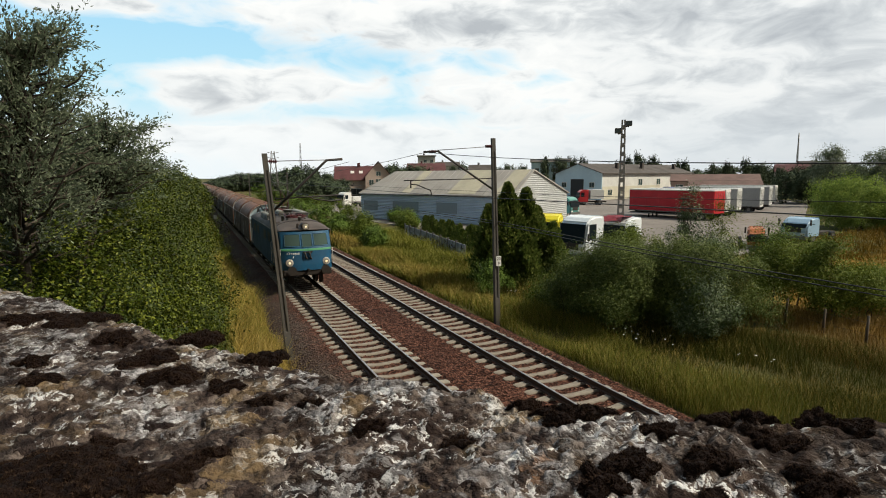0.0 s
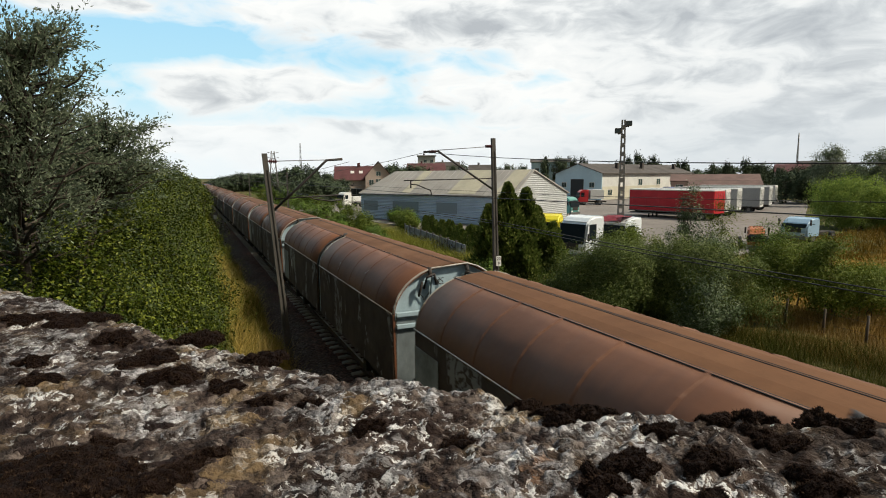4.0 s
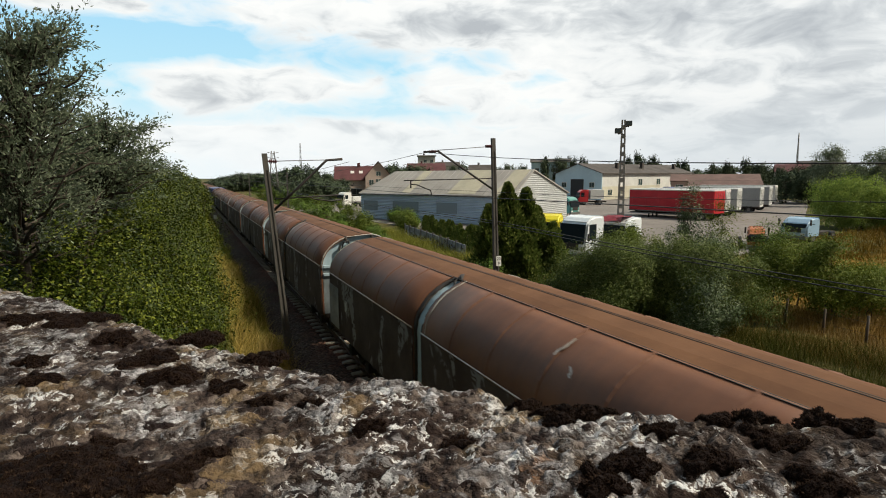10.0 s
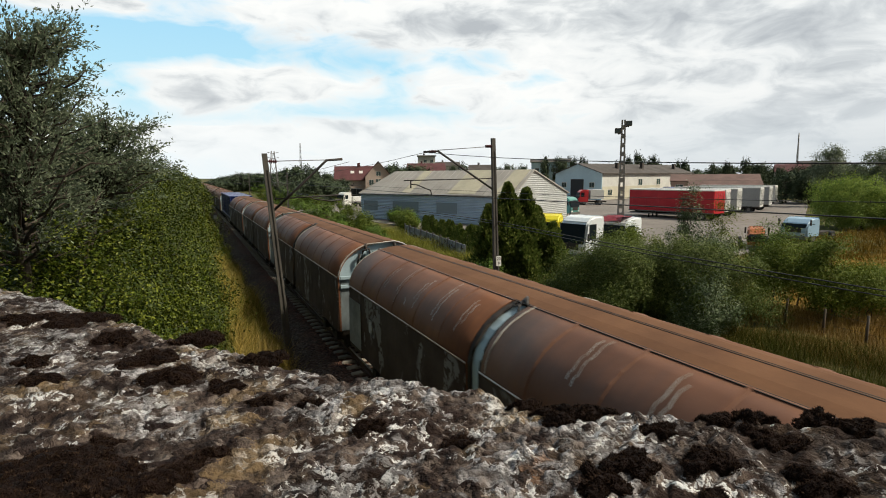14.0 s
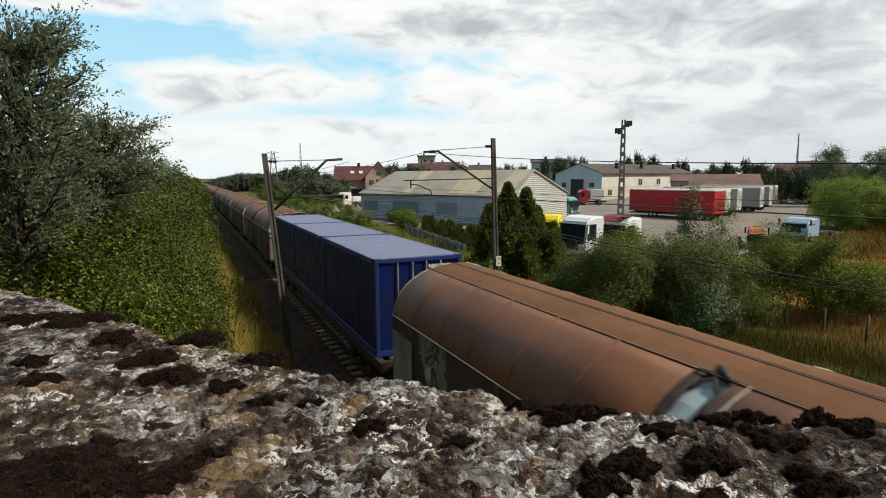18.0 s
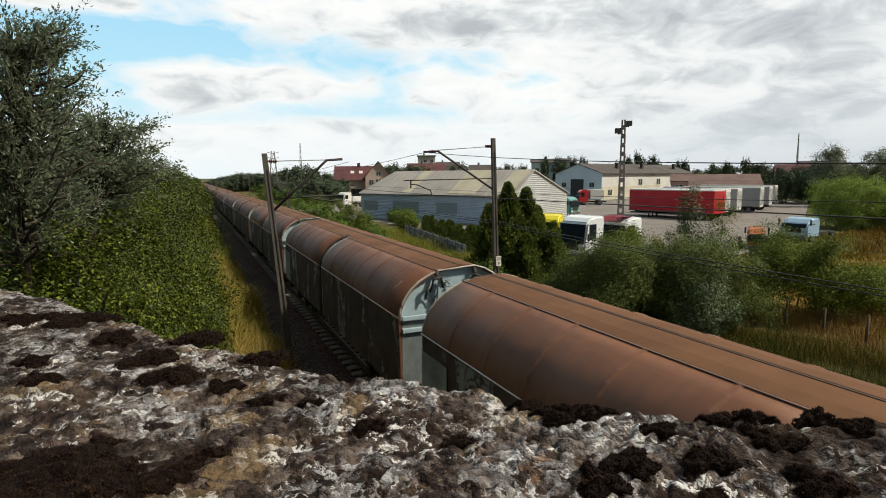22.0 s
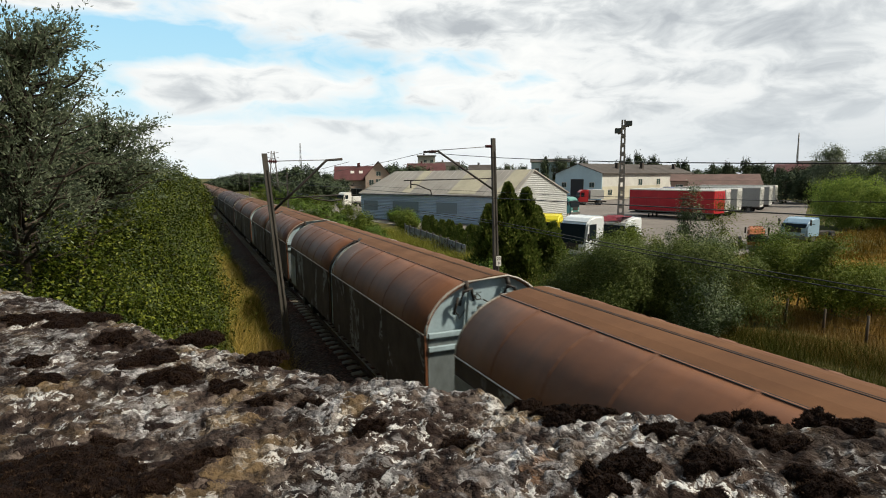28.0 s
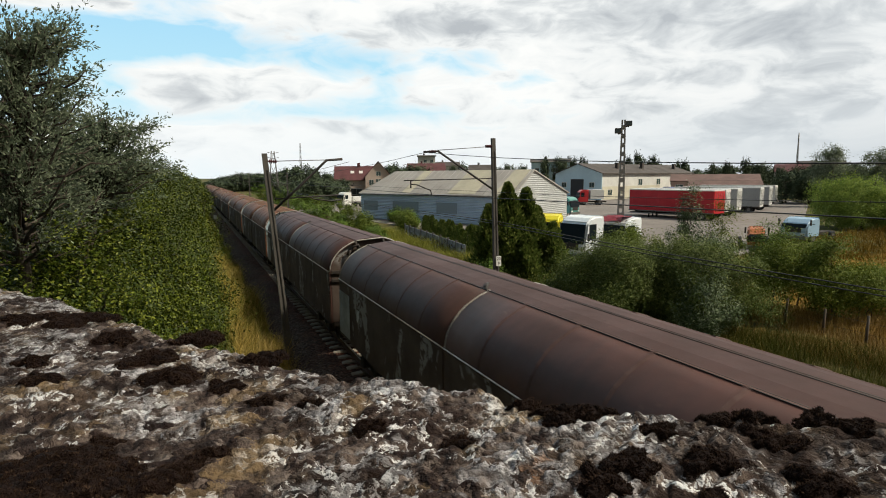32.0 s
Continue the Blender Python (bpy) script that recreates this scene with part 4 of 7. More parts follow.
        # thin black strokes near the top of the end wall
        rg = random.Random(17 if out < 0 else 29)
        for _ in range(5):
            x, z = rg.uniform(-0.8, 0.6), rg.uniform(3.05, 3.4)
            pts = [(x, yo, z)]
            for _ in range(3):
                pts.append((pts[-1][0] + rg.uniform(-0.16, 0.2), yo, min(3.5, pts[-1][2] + rg.uniform(-0.22, 0.2))))
            part("graffiti_stroke", tube(bmesh.new(), pts, 0.014, 5), MAT["black_iron"], e, "thin black stroke")
        for s in (-1, 1):
            bm = bmesh.new()
            tube(bm, [(s * 0.66, yo + out * 0.08, 3.28), (s * 0.60, yo + out * 0.14, 3.56), (s * 0.42, yo + out * 0.14, 3.62), (s * 0.34, yo + out * 0.08, 3.36)], 0.035, 6)
            tube(bm, [(s * 0.50, yo + out * 0.1, 3.55), (s * 0.48, yo + out * 0.02, 3.76)], 0.05, 6)
            tube(bm, [(s * 0.78, yo + out * 0.05, 3.1), (s * 0.70, yo + out * 0.1, 3.45)], 0.03, 6)
            part("end_mechanism", bm, MAT["black_iron"], e, "black locking gear")
        bm = bmesh.new()
        tube(bm, [(s * (a - 0.012), y + out * 0.022, z - 0.012) for s, a, z in [(-1, *q) for q in ROOF] + [(1, *q) for q in reversed(ROOF_FAR)]], 0.022, 6)
        part("arch_rim", bm, MAT["ivory"], e)
        buffers(w, y, out * 0.62)
    bogie(w, 2.4, 1.8)
    bogie(w, W_LEN - 2.4, 1.8)
    for s in (-1, 1):
        part("graffiti_patch", boxed(min(s * 1.452, s * 1.458), max(s * 1.452, s * 1.458), W_LEN - 1.25, W_LEN - 0.06, 1.1, 2.42), MAT["hatch"], w, "pale sprayed patch")
        part("round_mark", boxed(min(s * 1.452, s * 1.458), max(s * 1.452, s * 1.458), W_LEN - 2.3, W_LEN - 2.05, 1.85, 2.2, bevel=0.0), MAT["patch"], w)
    return w


LOCO_X = 1.46


def locomotive():
    """Blue electric locomotive with two cabs; its front is at y = 0."""
    L = 14.7
    lo = empty("locomotive", pose(0, 0, 0), "faded blue electric locomotive with grimy grey roof and lit headlamps", "locomotive")
    def lean(z):
        """How far the cab front stands forward at height z: a belly, raked back above."""
        return 0.36 - 0.06 * max(0.0, z - 1.2) if z < 2.1 else 0.306 - 0.33 * (z - 2.1)

    # body: section and plan rounded towards the fronts
    def section(y):
        d = min(y, L - y)
        k = min(1.0, d / 1.6)
        nose = (1 - k) ** 2.0
        hx = LOCO_X - 0.13 * nose
        return hx, nose

    rings = []
    ys = [0.0, 0.03, 0.12, 0.3, 0.6, 1.0, 1.4, 1.9, 2.6, 4, 7.35, 10.7, 12.1, 12.8, 13.3, 13.7, 14.1, 14.4, 14.58, 14.67, 14.7]
    for y in ys:
        hx, nose = section(y)
        top = 3.02
        rings.append([(a * hx, y + (1 if y < 7 else -1) * (0.34 * abs(a) ** 3 - lean(z)) * nose, z) for a, z in ((-1, 1.02), (-1, 1.9), (-1, top), (-0.55, top + 0.0), (0.0, top), (0.55, top), (1, top), (1, 1.9), (1, 1.02), (0.5, 1.0), (0, 1.0), (-0.5, 1.0))])
    bm = bmesh.new()
    loft(bm, rings, True, True)
    bmesh.ops.recalc_face_normals(bm, faces=bm.faces)
    body = part("body", bm, MAT["loco_side"], lo, "grimy blue body side, painted darker for shade")
    # roof shell, domed down to the fronts
    bm = bmesh.new()
    rings = []
    for y in ys:
        hx, nose = section(y)
        k = 1 - 0.9 * (1 - min(1.0, min(y, L - y) / 2.6)) ** 1.7
        hx += 0.015 - 0.05 * nose
        arc = [(-1, 3.0), (-1, 3.06), (-0.93, 3.06 + 0.16 * k), (-0.78, 3.06 + 0.30 * k), (-0.5, 3.06 + 0.42 * k), (0, 3.06 + 0.47 * k), (0.5, 3.06 + 0.42 * k), (0.78, 3.06 + 0.30 * k), (0.93, 3.06 + 0.16 * k), (1, 3.06), (1, 3.0)]
        rings.append([(a * hx, y + (-0.04 if y < 0.2 else 0.04 if y > 14.5 else 0) + (0.36 if y < 7 else -0.36) * nose * abs(a) ** 3, z) for a, z in arc])
    loft(bm, rings, True, True, True)
    bmesh.ops.recalc_face_normals(bm, faces=bm.faces)
    roof = part("roof", bm, MAT["loco_roof"], lo, "sooty grey-brown roof")
    for y, out in ((0.0, -1), (L, 1)):
        def at(x, z=3.03):
            return y - out * (0.34 * (abs(x) / 1.33) ** 3 - lean(z))

        def taper(z):
            return 1 - 0.05 * max(0.0, z - 2.1)

        # curved front plate
        bm = bmesh.new()
        cols = []
        for x in np.linspace(-1.33, 1.33, 25):
            cols.append([(x * taper(z), at(x, z) + out * d, z) for d, z in ((0.035, 1.0), (0.05, 1.3), (0.05, 2.05), (0.045, 2.15), (0.03, 3.02), (0.0, 3.02), (0.0, 1.0))])
        loft(bm, cols, True, True)
        bmesh.ops.recalc_face_normals(bm, faces=bm.faces)
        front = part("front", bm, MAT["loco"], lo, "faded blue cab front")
        bm = bmesh.new()
        cols = [[(x * taper(z), at(x, z) + out * d, z) for d, z in ((0.052, 2.03), (0.062, 2.04), (0.06, 2.13), (0.05, 2.14))] for x in np.linspace(-1.32, 1.32, 13)]
        loft(bm, cols, True, True)
        bmesh.ops.recalc_face_normals(bm, faces=bm.faces)
        part("stripe", bm, MAT["green_band"], front, "pale green stripe")
        for x0, x1 in ((-1.16, -0.37), (-0.27, 0.27), (0.37, 1.16)):
            z0, z1 = (2.27, 2.90) if abs(x0 + x1) > 0.2 else (2.22, 2.90)
            bm = bmesh.new()
            cols = [[(x * taper(z), at(x, z) + out * d, z) for d, z in ((0.045, z0), (0.055, z0), (0.045, z1), (0.03, z1))] for x in np.linspace(x0, x1, 11)]
            loft(bm, cols, True, True)
            bmesh.ops.recalc_face_normals(bm, faces=bm.faces)
            win = part("windscreen", bm, MAT["windscreen"], front, "dark cab windscreen, tinted green for reflected trees")
            bm = bmesh.new()
            ring = [(x0, z0), (x1, z0), (x1, z1), (x0, z1), (x0, z0)]
            for (a, za), (b, zb) in zip(ring, ring[1:]):
                tube(bm, [(x * taper(z), at(x, z) + out * (0.055 - 0.012 * (z > 2.5)), z) for x, z in ((a + (b - a) * k / 5, za + (zb - za) * k / 5) for k in range(6))], 0.02, 5)
            part("window_frame", bm, MAT["loco"], win)
        for x in (-0.95, 0.98):
            bm = bmesh.new()
            tube(bm, [(x, at(x, 1.42) + out * 0.02, 1.42), (x, at(x, 1.42) + out * 0.12, 1.42), (x, at(x, 1.42) + out * 0.15, 1.42)], [0.2, 0.2, 0.17], 18)
            lamp = part("headlight", bm, MAT["ivory"], front, "round headlight in a pale rim")
            bm = bmesh.new()
            tube(bm, [(x, at(x, 1.42) + out * 0.160, 1.42), (x, at(x, 1.42) + out * 0.166, 1.42)], [0.06, 0.045], 16)
            part("lens", bm, MAT["headlamp"] if out < 0 else MAT["glass"], lamp, "lit lens")
            bm = bmesh.new()
            tube(bm, [(x, at(x, 1.42) + out * 0.15, 1.42), (x, at(x, 1.42) + out * 0.156, 1.42)], [0.14, 0.13], 16)
            part("reflector", bm, MAT["lamp_glass"], lamp, "grey lamp glass")
        bm = bmesh.new()
        yl = y + out * 0.02
        tube(bm, [(0, yl - out * 1.15, 3.40), (0, yl - out * 0.7, 3.35), (0, yl - out * 0.3, 3.30), (0, yl + out * 0.0, 3.29), (0, yl + out * 0.03, 3.29)], [0.03, 0.13, 0.19, 0.205, 0.185], 20)
        top = part("roof_headlight", bm, MAT["loco_roof"], roof, "single headlight above the windows")
        bm = bmesh.new()
        tube(bm, [(0, yl + out * 0.031, 3.29), (0, yl + out * 0.036, 3.29)], [0.175, 0.17], 18)
        part("rim", bm, MAT["chrome"], top, "pale lamp rim")
        bm = bmesh.new()
        tube(bm, [(0, yl + out * 0.038, 3.29), (0, yl + out * 0.044, 3.29)], [0.145, 0.13], 16)
        part("reflector", bm, MAT["lamp_glass"], top, "grey lamp glass")
        bm = bmesh.new()
        tube(bm, [(0.01, yl + out * 0.046, 3.28), (0.01, yl + out * 0.05, 3.28)], [0.05, 0.035], 14)
        part("lens", bm, MAT["headlamp"] if out < 0 else MAT["glass"], top, "lit lens")
        bm = bmesh.new()
        tube(bm, [(-0.38, yl - out * 0.38, 3.2), (-0.38, yl - out * 0.36, 3.34), (-0.38, yl - out * 0.28, 3.38), (-0.38, yl - out * 0.22, 3.38)], [0.05, 0.05, 0.06, 0.075], 10)
        part("horn", bm, MAT["black_iron"], roof)
        # number as plain bars, class plate, sockets, steps
        for i in range(8):
            x, z = (-1.05 + i * 0.094, 1.85) if i < 7 else (-0.76, 1.67)
            part("lettering_bar", boxed(x, x + 0.055, at(x, z) + min(out * 0.046, out * 0.056), at(x, z) + max(out * 0.046, out * 0.056), z, z + 0.1), MAT["white_paint"], front, "pale lettering bar")
        bm = bmesh.new()
        yf = y + out * 0.32
        for x in (-0.16, 0.08):
            tube(bm, [(x, yf + out * 0.06, 1.98), (x + 0.02, yf + out * 0.14, 1.85), (x + 0.05, yf + out * 0.12, 1.68), (x + 0.12, yf + out * 0.06, 1.6)], 0.045, 7)
        box(bm, -0.25, 0.25, yf + min(out * 0.03, out * 0.1), yf + max(out * 0.03, out * 0.1), 1.93, 2.0)
        part("jumper_cables", bm, MAT["black_iron"], front)
        for s in (-1, 1):
            bm = bmesh.new()
            tube(bm, [(s * 1.34, at(1.3, 1.7) + out * 0.02, 2.1), (s * 1.38, at(1.3, 1.7) + out * 0.1, 2.1), (s * 1.38, at(1.3, 1.7) + out * 0.1, 1.3), (s * 1.34, at(1.3, 1.7) + out * 0.02, 1.3)], 0.015, 5)
            part("handrail", bm, MAT["ivory"], front)
        bm = bmesh.new()
        box(bm, -1.25, 1.25, min(y - out * 0.25, y + out * 0.34), max(y - out * 0.25, y + out * 0.34), 0.72, 1.02, bevel=0.03)
        beam = part("buffer_beam", bm, MAT["under"], lo)
        for s in (-1, 1):
            part("rail_guard", boxed(s * 0.8 - 0.12, s * 0.8 + 0.12, y + min(-out * 0.3, -out * 0.24), y + max(-out * 0.3, -out * 0.24), 0.18, 0.75, bevel=0.01), MAT["under"], beam)
        buffers(lo, y + out * 0.32, out * 0.6)
    # side windows and vents
    for s in (-1, 1):
        for y0, y1, z0, z1 in ((0.9, 1.5, 2.2, 2.8), (2.9, 4.1, 2.2, 2.75), (5.0, 6.2, 2.2, 2.75), (8.5, 9.7, 2.2, 2.75), (10.6, 11.8, 2.2, 2.75), (13.2, 13.8, 2.2, 2.8)):
            hx = section((y0 + y1) / 2)[0]
            g = part("side_window", boxed(s * hx - 0.01, s * hx + 0.014 * 1, y0, y1, z0, z1), MAT["dull_glass"], body)
        for y0 in (1.75, 12.5):
            d = part("cab_door", boxed(s * LOCO_X - 0.012, s * LOCO_X + 0.012, y0, y0 + 0.62, 1.05, 2.9), MAT["loco_side"], body)
            for o in (-0.06, 0.68):
                bm = bmesh.new()
                tube(bm, [(s * LOCO_X, y0 + o, 1.2), (s * (LOCO_X + 0.05), y0 + o, 1.22), (s * (LOCO_X + 0.05), y0 + o, 2.28), (s * LOCO_X, y0 + o, 2.3)], 0.015, 5)
                part("handrail", bm, MAT["ivory"], d)
        bm = bmesh.new()
        tube(bm, [(s * (LOCO_X + 0.01), 0.6, 3.03), (s * (LOCO_X + 0.03), 1.6, 3.03), (s * (LOCO_X + 0.03), 13.1, 3.03), (s * (LOCO_X + 0.01), 14.1, 3.03)], 0.025, 6)
        part("gutter", bm, MAT["loco_grey"], roof)
    # louvred roof boxes with pale lids
    for x0, x1, y0, y1, z1 in ((-1.27, -0.93, 5.6, 8.9, 3.60), (-0.52, -0.16, 5.9, 9.1, 3.74), (0.86, 1.28, 5.9, 9.8, 3.66)):
        b = part("roof_box", boxed(x0, x1, y0, y1, 3.2, z1, bevel=0.02), MAT["loco_mesh"], roof, "dusty grey louvred roof box")
        # slats along the side, in three bays, under a rounded lid
        for k in range(3):
            ya, yb = y0 + 0.06 + (y1 - y0) * k / 3, y0 - 0.06 + (y1 - y0) * (k + 1) / 3
            for q in range(6):
                z = 3.31 + (z1 - 3.37) * q / 6
                bm = bmesh.new()
                loft(bm, [[(x0 - 0.03, y, z), (x0 + 0.006, y, z + 0.036), (x0 + 0.006, y, z + 0.02), (x0 - 0.03, y, z - 0.012)] for y in (ya, yb)], True, True)
                part("louvre", bm, MAT["loco_grey"], b)
        bm = bmesh.new()
        w = (x1 - x0) / 2
        arch = [(x0 - 0.025, z1 - 0.03), (x0 + 0.03, z1 + 0.03), (x0 + 0.5 * w, z1 + 0.055), (x0 + 1.5 * w, z1 + 0.055), (x1 - 0.03, z1 + 0.03), (x1 + 0.025, z1 - 0.03), (x1, z1 - 0.04), (x0, z1 - 0.04)]
        loft(bm, [[(a, y, z) for a, z in arch] for y in (y0 - 0.03, y1 + 0.03)], True, True)
        bmesh.ops.recalc_face_normals(bm, faces=bm.faces)
        part("box_lid", bm, MAT["loco_pale"], b, "pale dusty lid")
    part("roof_plate", boxed(-1.34, -0.92, 2.2, 5.15, 3.37, 3.40, bevel=0.008), MAT["loco_roof"], roof, "flat grey roof plate")
    for x, y, r, h in ((-0.1, 5.1, 0.25, 0.40), (0.55, 10.9, 0.22, 0.30), (-0.80, 2.5, 0.075, 0.2), (-0.04, 1.5, 0.085, 0.19)):
        zb = 3.5 - 0.28 * abs(x)
        bm = bmesh.new()
        tube(bm, [(x, y, zb), (x, y, 3.5 + h), (x, y, 3.5 + h), (x, y, 3.53 + h), (x, y, 3.54 + h)], [r, r, r * 1.12, r * 1.12, r * 0.95], 18)
        part("roof_drum", bm, MAT["loco_grey"], roof, "pale grey roof drum")
    # pantographs: the front one folded, the rear one raised to the wire
    for yc in (3.55, 10.75):
        up = yc > 8
        w = 0.72 if up else 0.5
        zp = 3.66 if up else 3.60
        pan = part("pantograph", tube(bmesh.new(), [(-w, yc - 0.85, zp), (-w, yc + 0.85, zp), (w, yc + 0.85, zp), (w, yc - 0.85, zp), (-w, yc - 0.85, zp)], 0.03, 6), MAT["panto"], roof, "raised red-oxide pantograph" if up else "folded red-oxide pantograph")
        for s in (-1, 1):
            for e in (-1, 1):
                if up:
                    pts = [(s * 0.62, yc + e * 0.55, 3.72), (s * 0.58, yc + e * 1.5, 4.16)]
                    fine = [(s * 0.58, yc + e * 1.5, 4.16), (s * 0.32, yc + e * 0.14, 4.98)]
                else:
                    pts = [(s * 0.46, yc + e * 0.7, 3.64), (s * 0.42, yc - e * 1.5, 3.72)]
                    fine = [(s * 0.42, yc - e * 1.5, 3.73), (s * 0.26, yc, 3.80)]
                part("lower_arm", tube(bmesh.new(), pts, 0.036, 6), MAT["panto"], pan)
                part("upper_arm", tube(bmesh.new(), fine, 0.02, 5), MAT["panto"], pan)
        for e in (-1, 1):
            zk, ye = (4.16, 1.5) if up else (3.72, 1.5)
            part("cross_tube", tube(bmesh.new(), [(-0.8 * w, yc + e * ye, zk), (0.8 * w, yc + e * ye, zk)], 0.016, 5), MAT["panto"], pan)
            part("cross_tube", tube(bmesh.new(), [(-w, yc + e * 0.5, zp + 0.03), (w, yc + e * 0.5, zp + 0.03)], 0.035, 6), MAT["panto"], pan)
            if not up:
                part("cross_tube", tube(bmesh.new(), [(-0.4 * e, yc - 1.4, 3.74), (0.4 * e, yc + 1.4, 3.74)], 0.012, 5), MAT["panto"], pan)
            part("spring", tube(bmesh.new(), [(e * 0.2, yc - 0.5, zp + 0.08), (e * 0.2, yc + 0.55, zp + 0.08)], 0.03, 7), MAT["panto"], pan)
        zb = 5.0 if up else 3.82
        for o in (-0.18, 0.18):
            part("contact_bow", tube(bmesh.new(), [(-0.95, yc + o, zb - 0.11), (-0.7, yc + o, zb), (0.7, yc + o, zb), (0.95, yc + o, zb - 0.11)], 0.018, 6), MAT["galv"], pan)
        for s in (-1, 1):
            for o in (-0.8, 0.8):
                bm = bmesh.new()
                tube(bm, [(s * w, yc + o, 3.30), (s * w, yc + o, 3.4), (s * w, yc + o, 3.43), (s * w, yc + o, 3.5), (s * w, yc + o, 3.53), (s * w, yc + o, zp - 0.02)], [0.05, 0.05, 0.09, 0.06, 0.09, 0.05], 10)
                part("insulator", bm, MAT["loco_grey"], pan)
    for pts in ([(-0.95, 5.4, 3.5), (-0.85, 5.0, 3.66), (-0.5, 4.7, 3.70), (-0.3, 4.9, 3.7)], [(0.3, 9.4, 3.66), (-0.3, 9.5, 3.6), (-0.9, 9.7, 3.42)], [(0.5, 4.2, 3.68), (0.4, 6.5, 3.74), (0.3, 9.6, 3.7)], [(0.1, 3.2, 3.6), (0.35, 5.2, 3.64), (0.3, 6.4, 3.62)]):
        part("roof_cable", tube(bmesh.new(), pts, 0.022, 6), MAT["panto"], roof)
    bm = bmesh.new()
    tube(bm, [(-1.38, 1.62, 3.12), (-1.17, 1.62, 3.33), (-0.7, 1.62, 3.47), (0, 1.64, 3.515), (0.7, 1.7, 3.47), (1.17, 1.75, 3.33), (1.38, 1.75, 3.12)], 0.014, 5)
    part("roof_conduit", bm, MAT["black_iron"], roof)
    bm = bmesh.new()
    box(bm, -1.2, 1.2, 0.3, 14.4, 0.62, 1.05, bevel=0.03)
    part("underframe", bm, MAT["under"], lo)
    bogie(lo, 3.3, 3.05, 0.62)
    bogie(lo, 11.4, 3.05, 0.62)
    return lo


def flat_wagon():
    w = empty("container_wagon", pose(0, 0, 0), "long flat container wagon with rusty frame", "railway wagon")
    bm = bmesh.new()
    for s in (-1, 1):
        box(bm, s * 1.2 - 0.1, s * 1.2 + 0.1, 0, 19.6, 0.85, 1.12, bevel=0.02)
    for k in range(9):
        box(bm, -1.1, 1.1, 0.1 + k * 2.4, 0.3 + k * 2.4, 0.88, 1.08)
    part("wagon_frame", bm, MAT["under"], w)
    buffers(w, 0, -0.62)
    buffers(w, 19.6, 0.62)
    bogie(w, 2.4, 1.8)
    bogie(w, 17.2, 1.8)
    return w


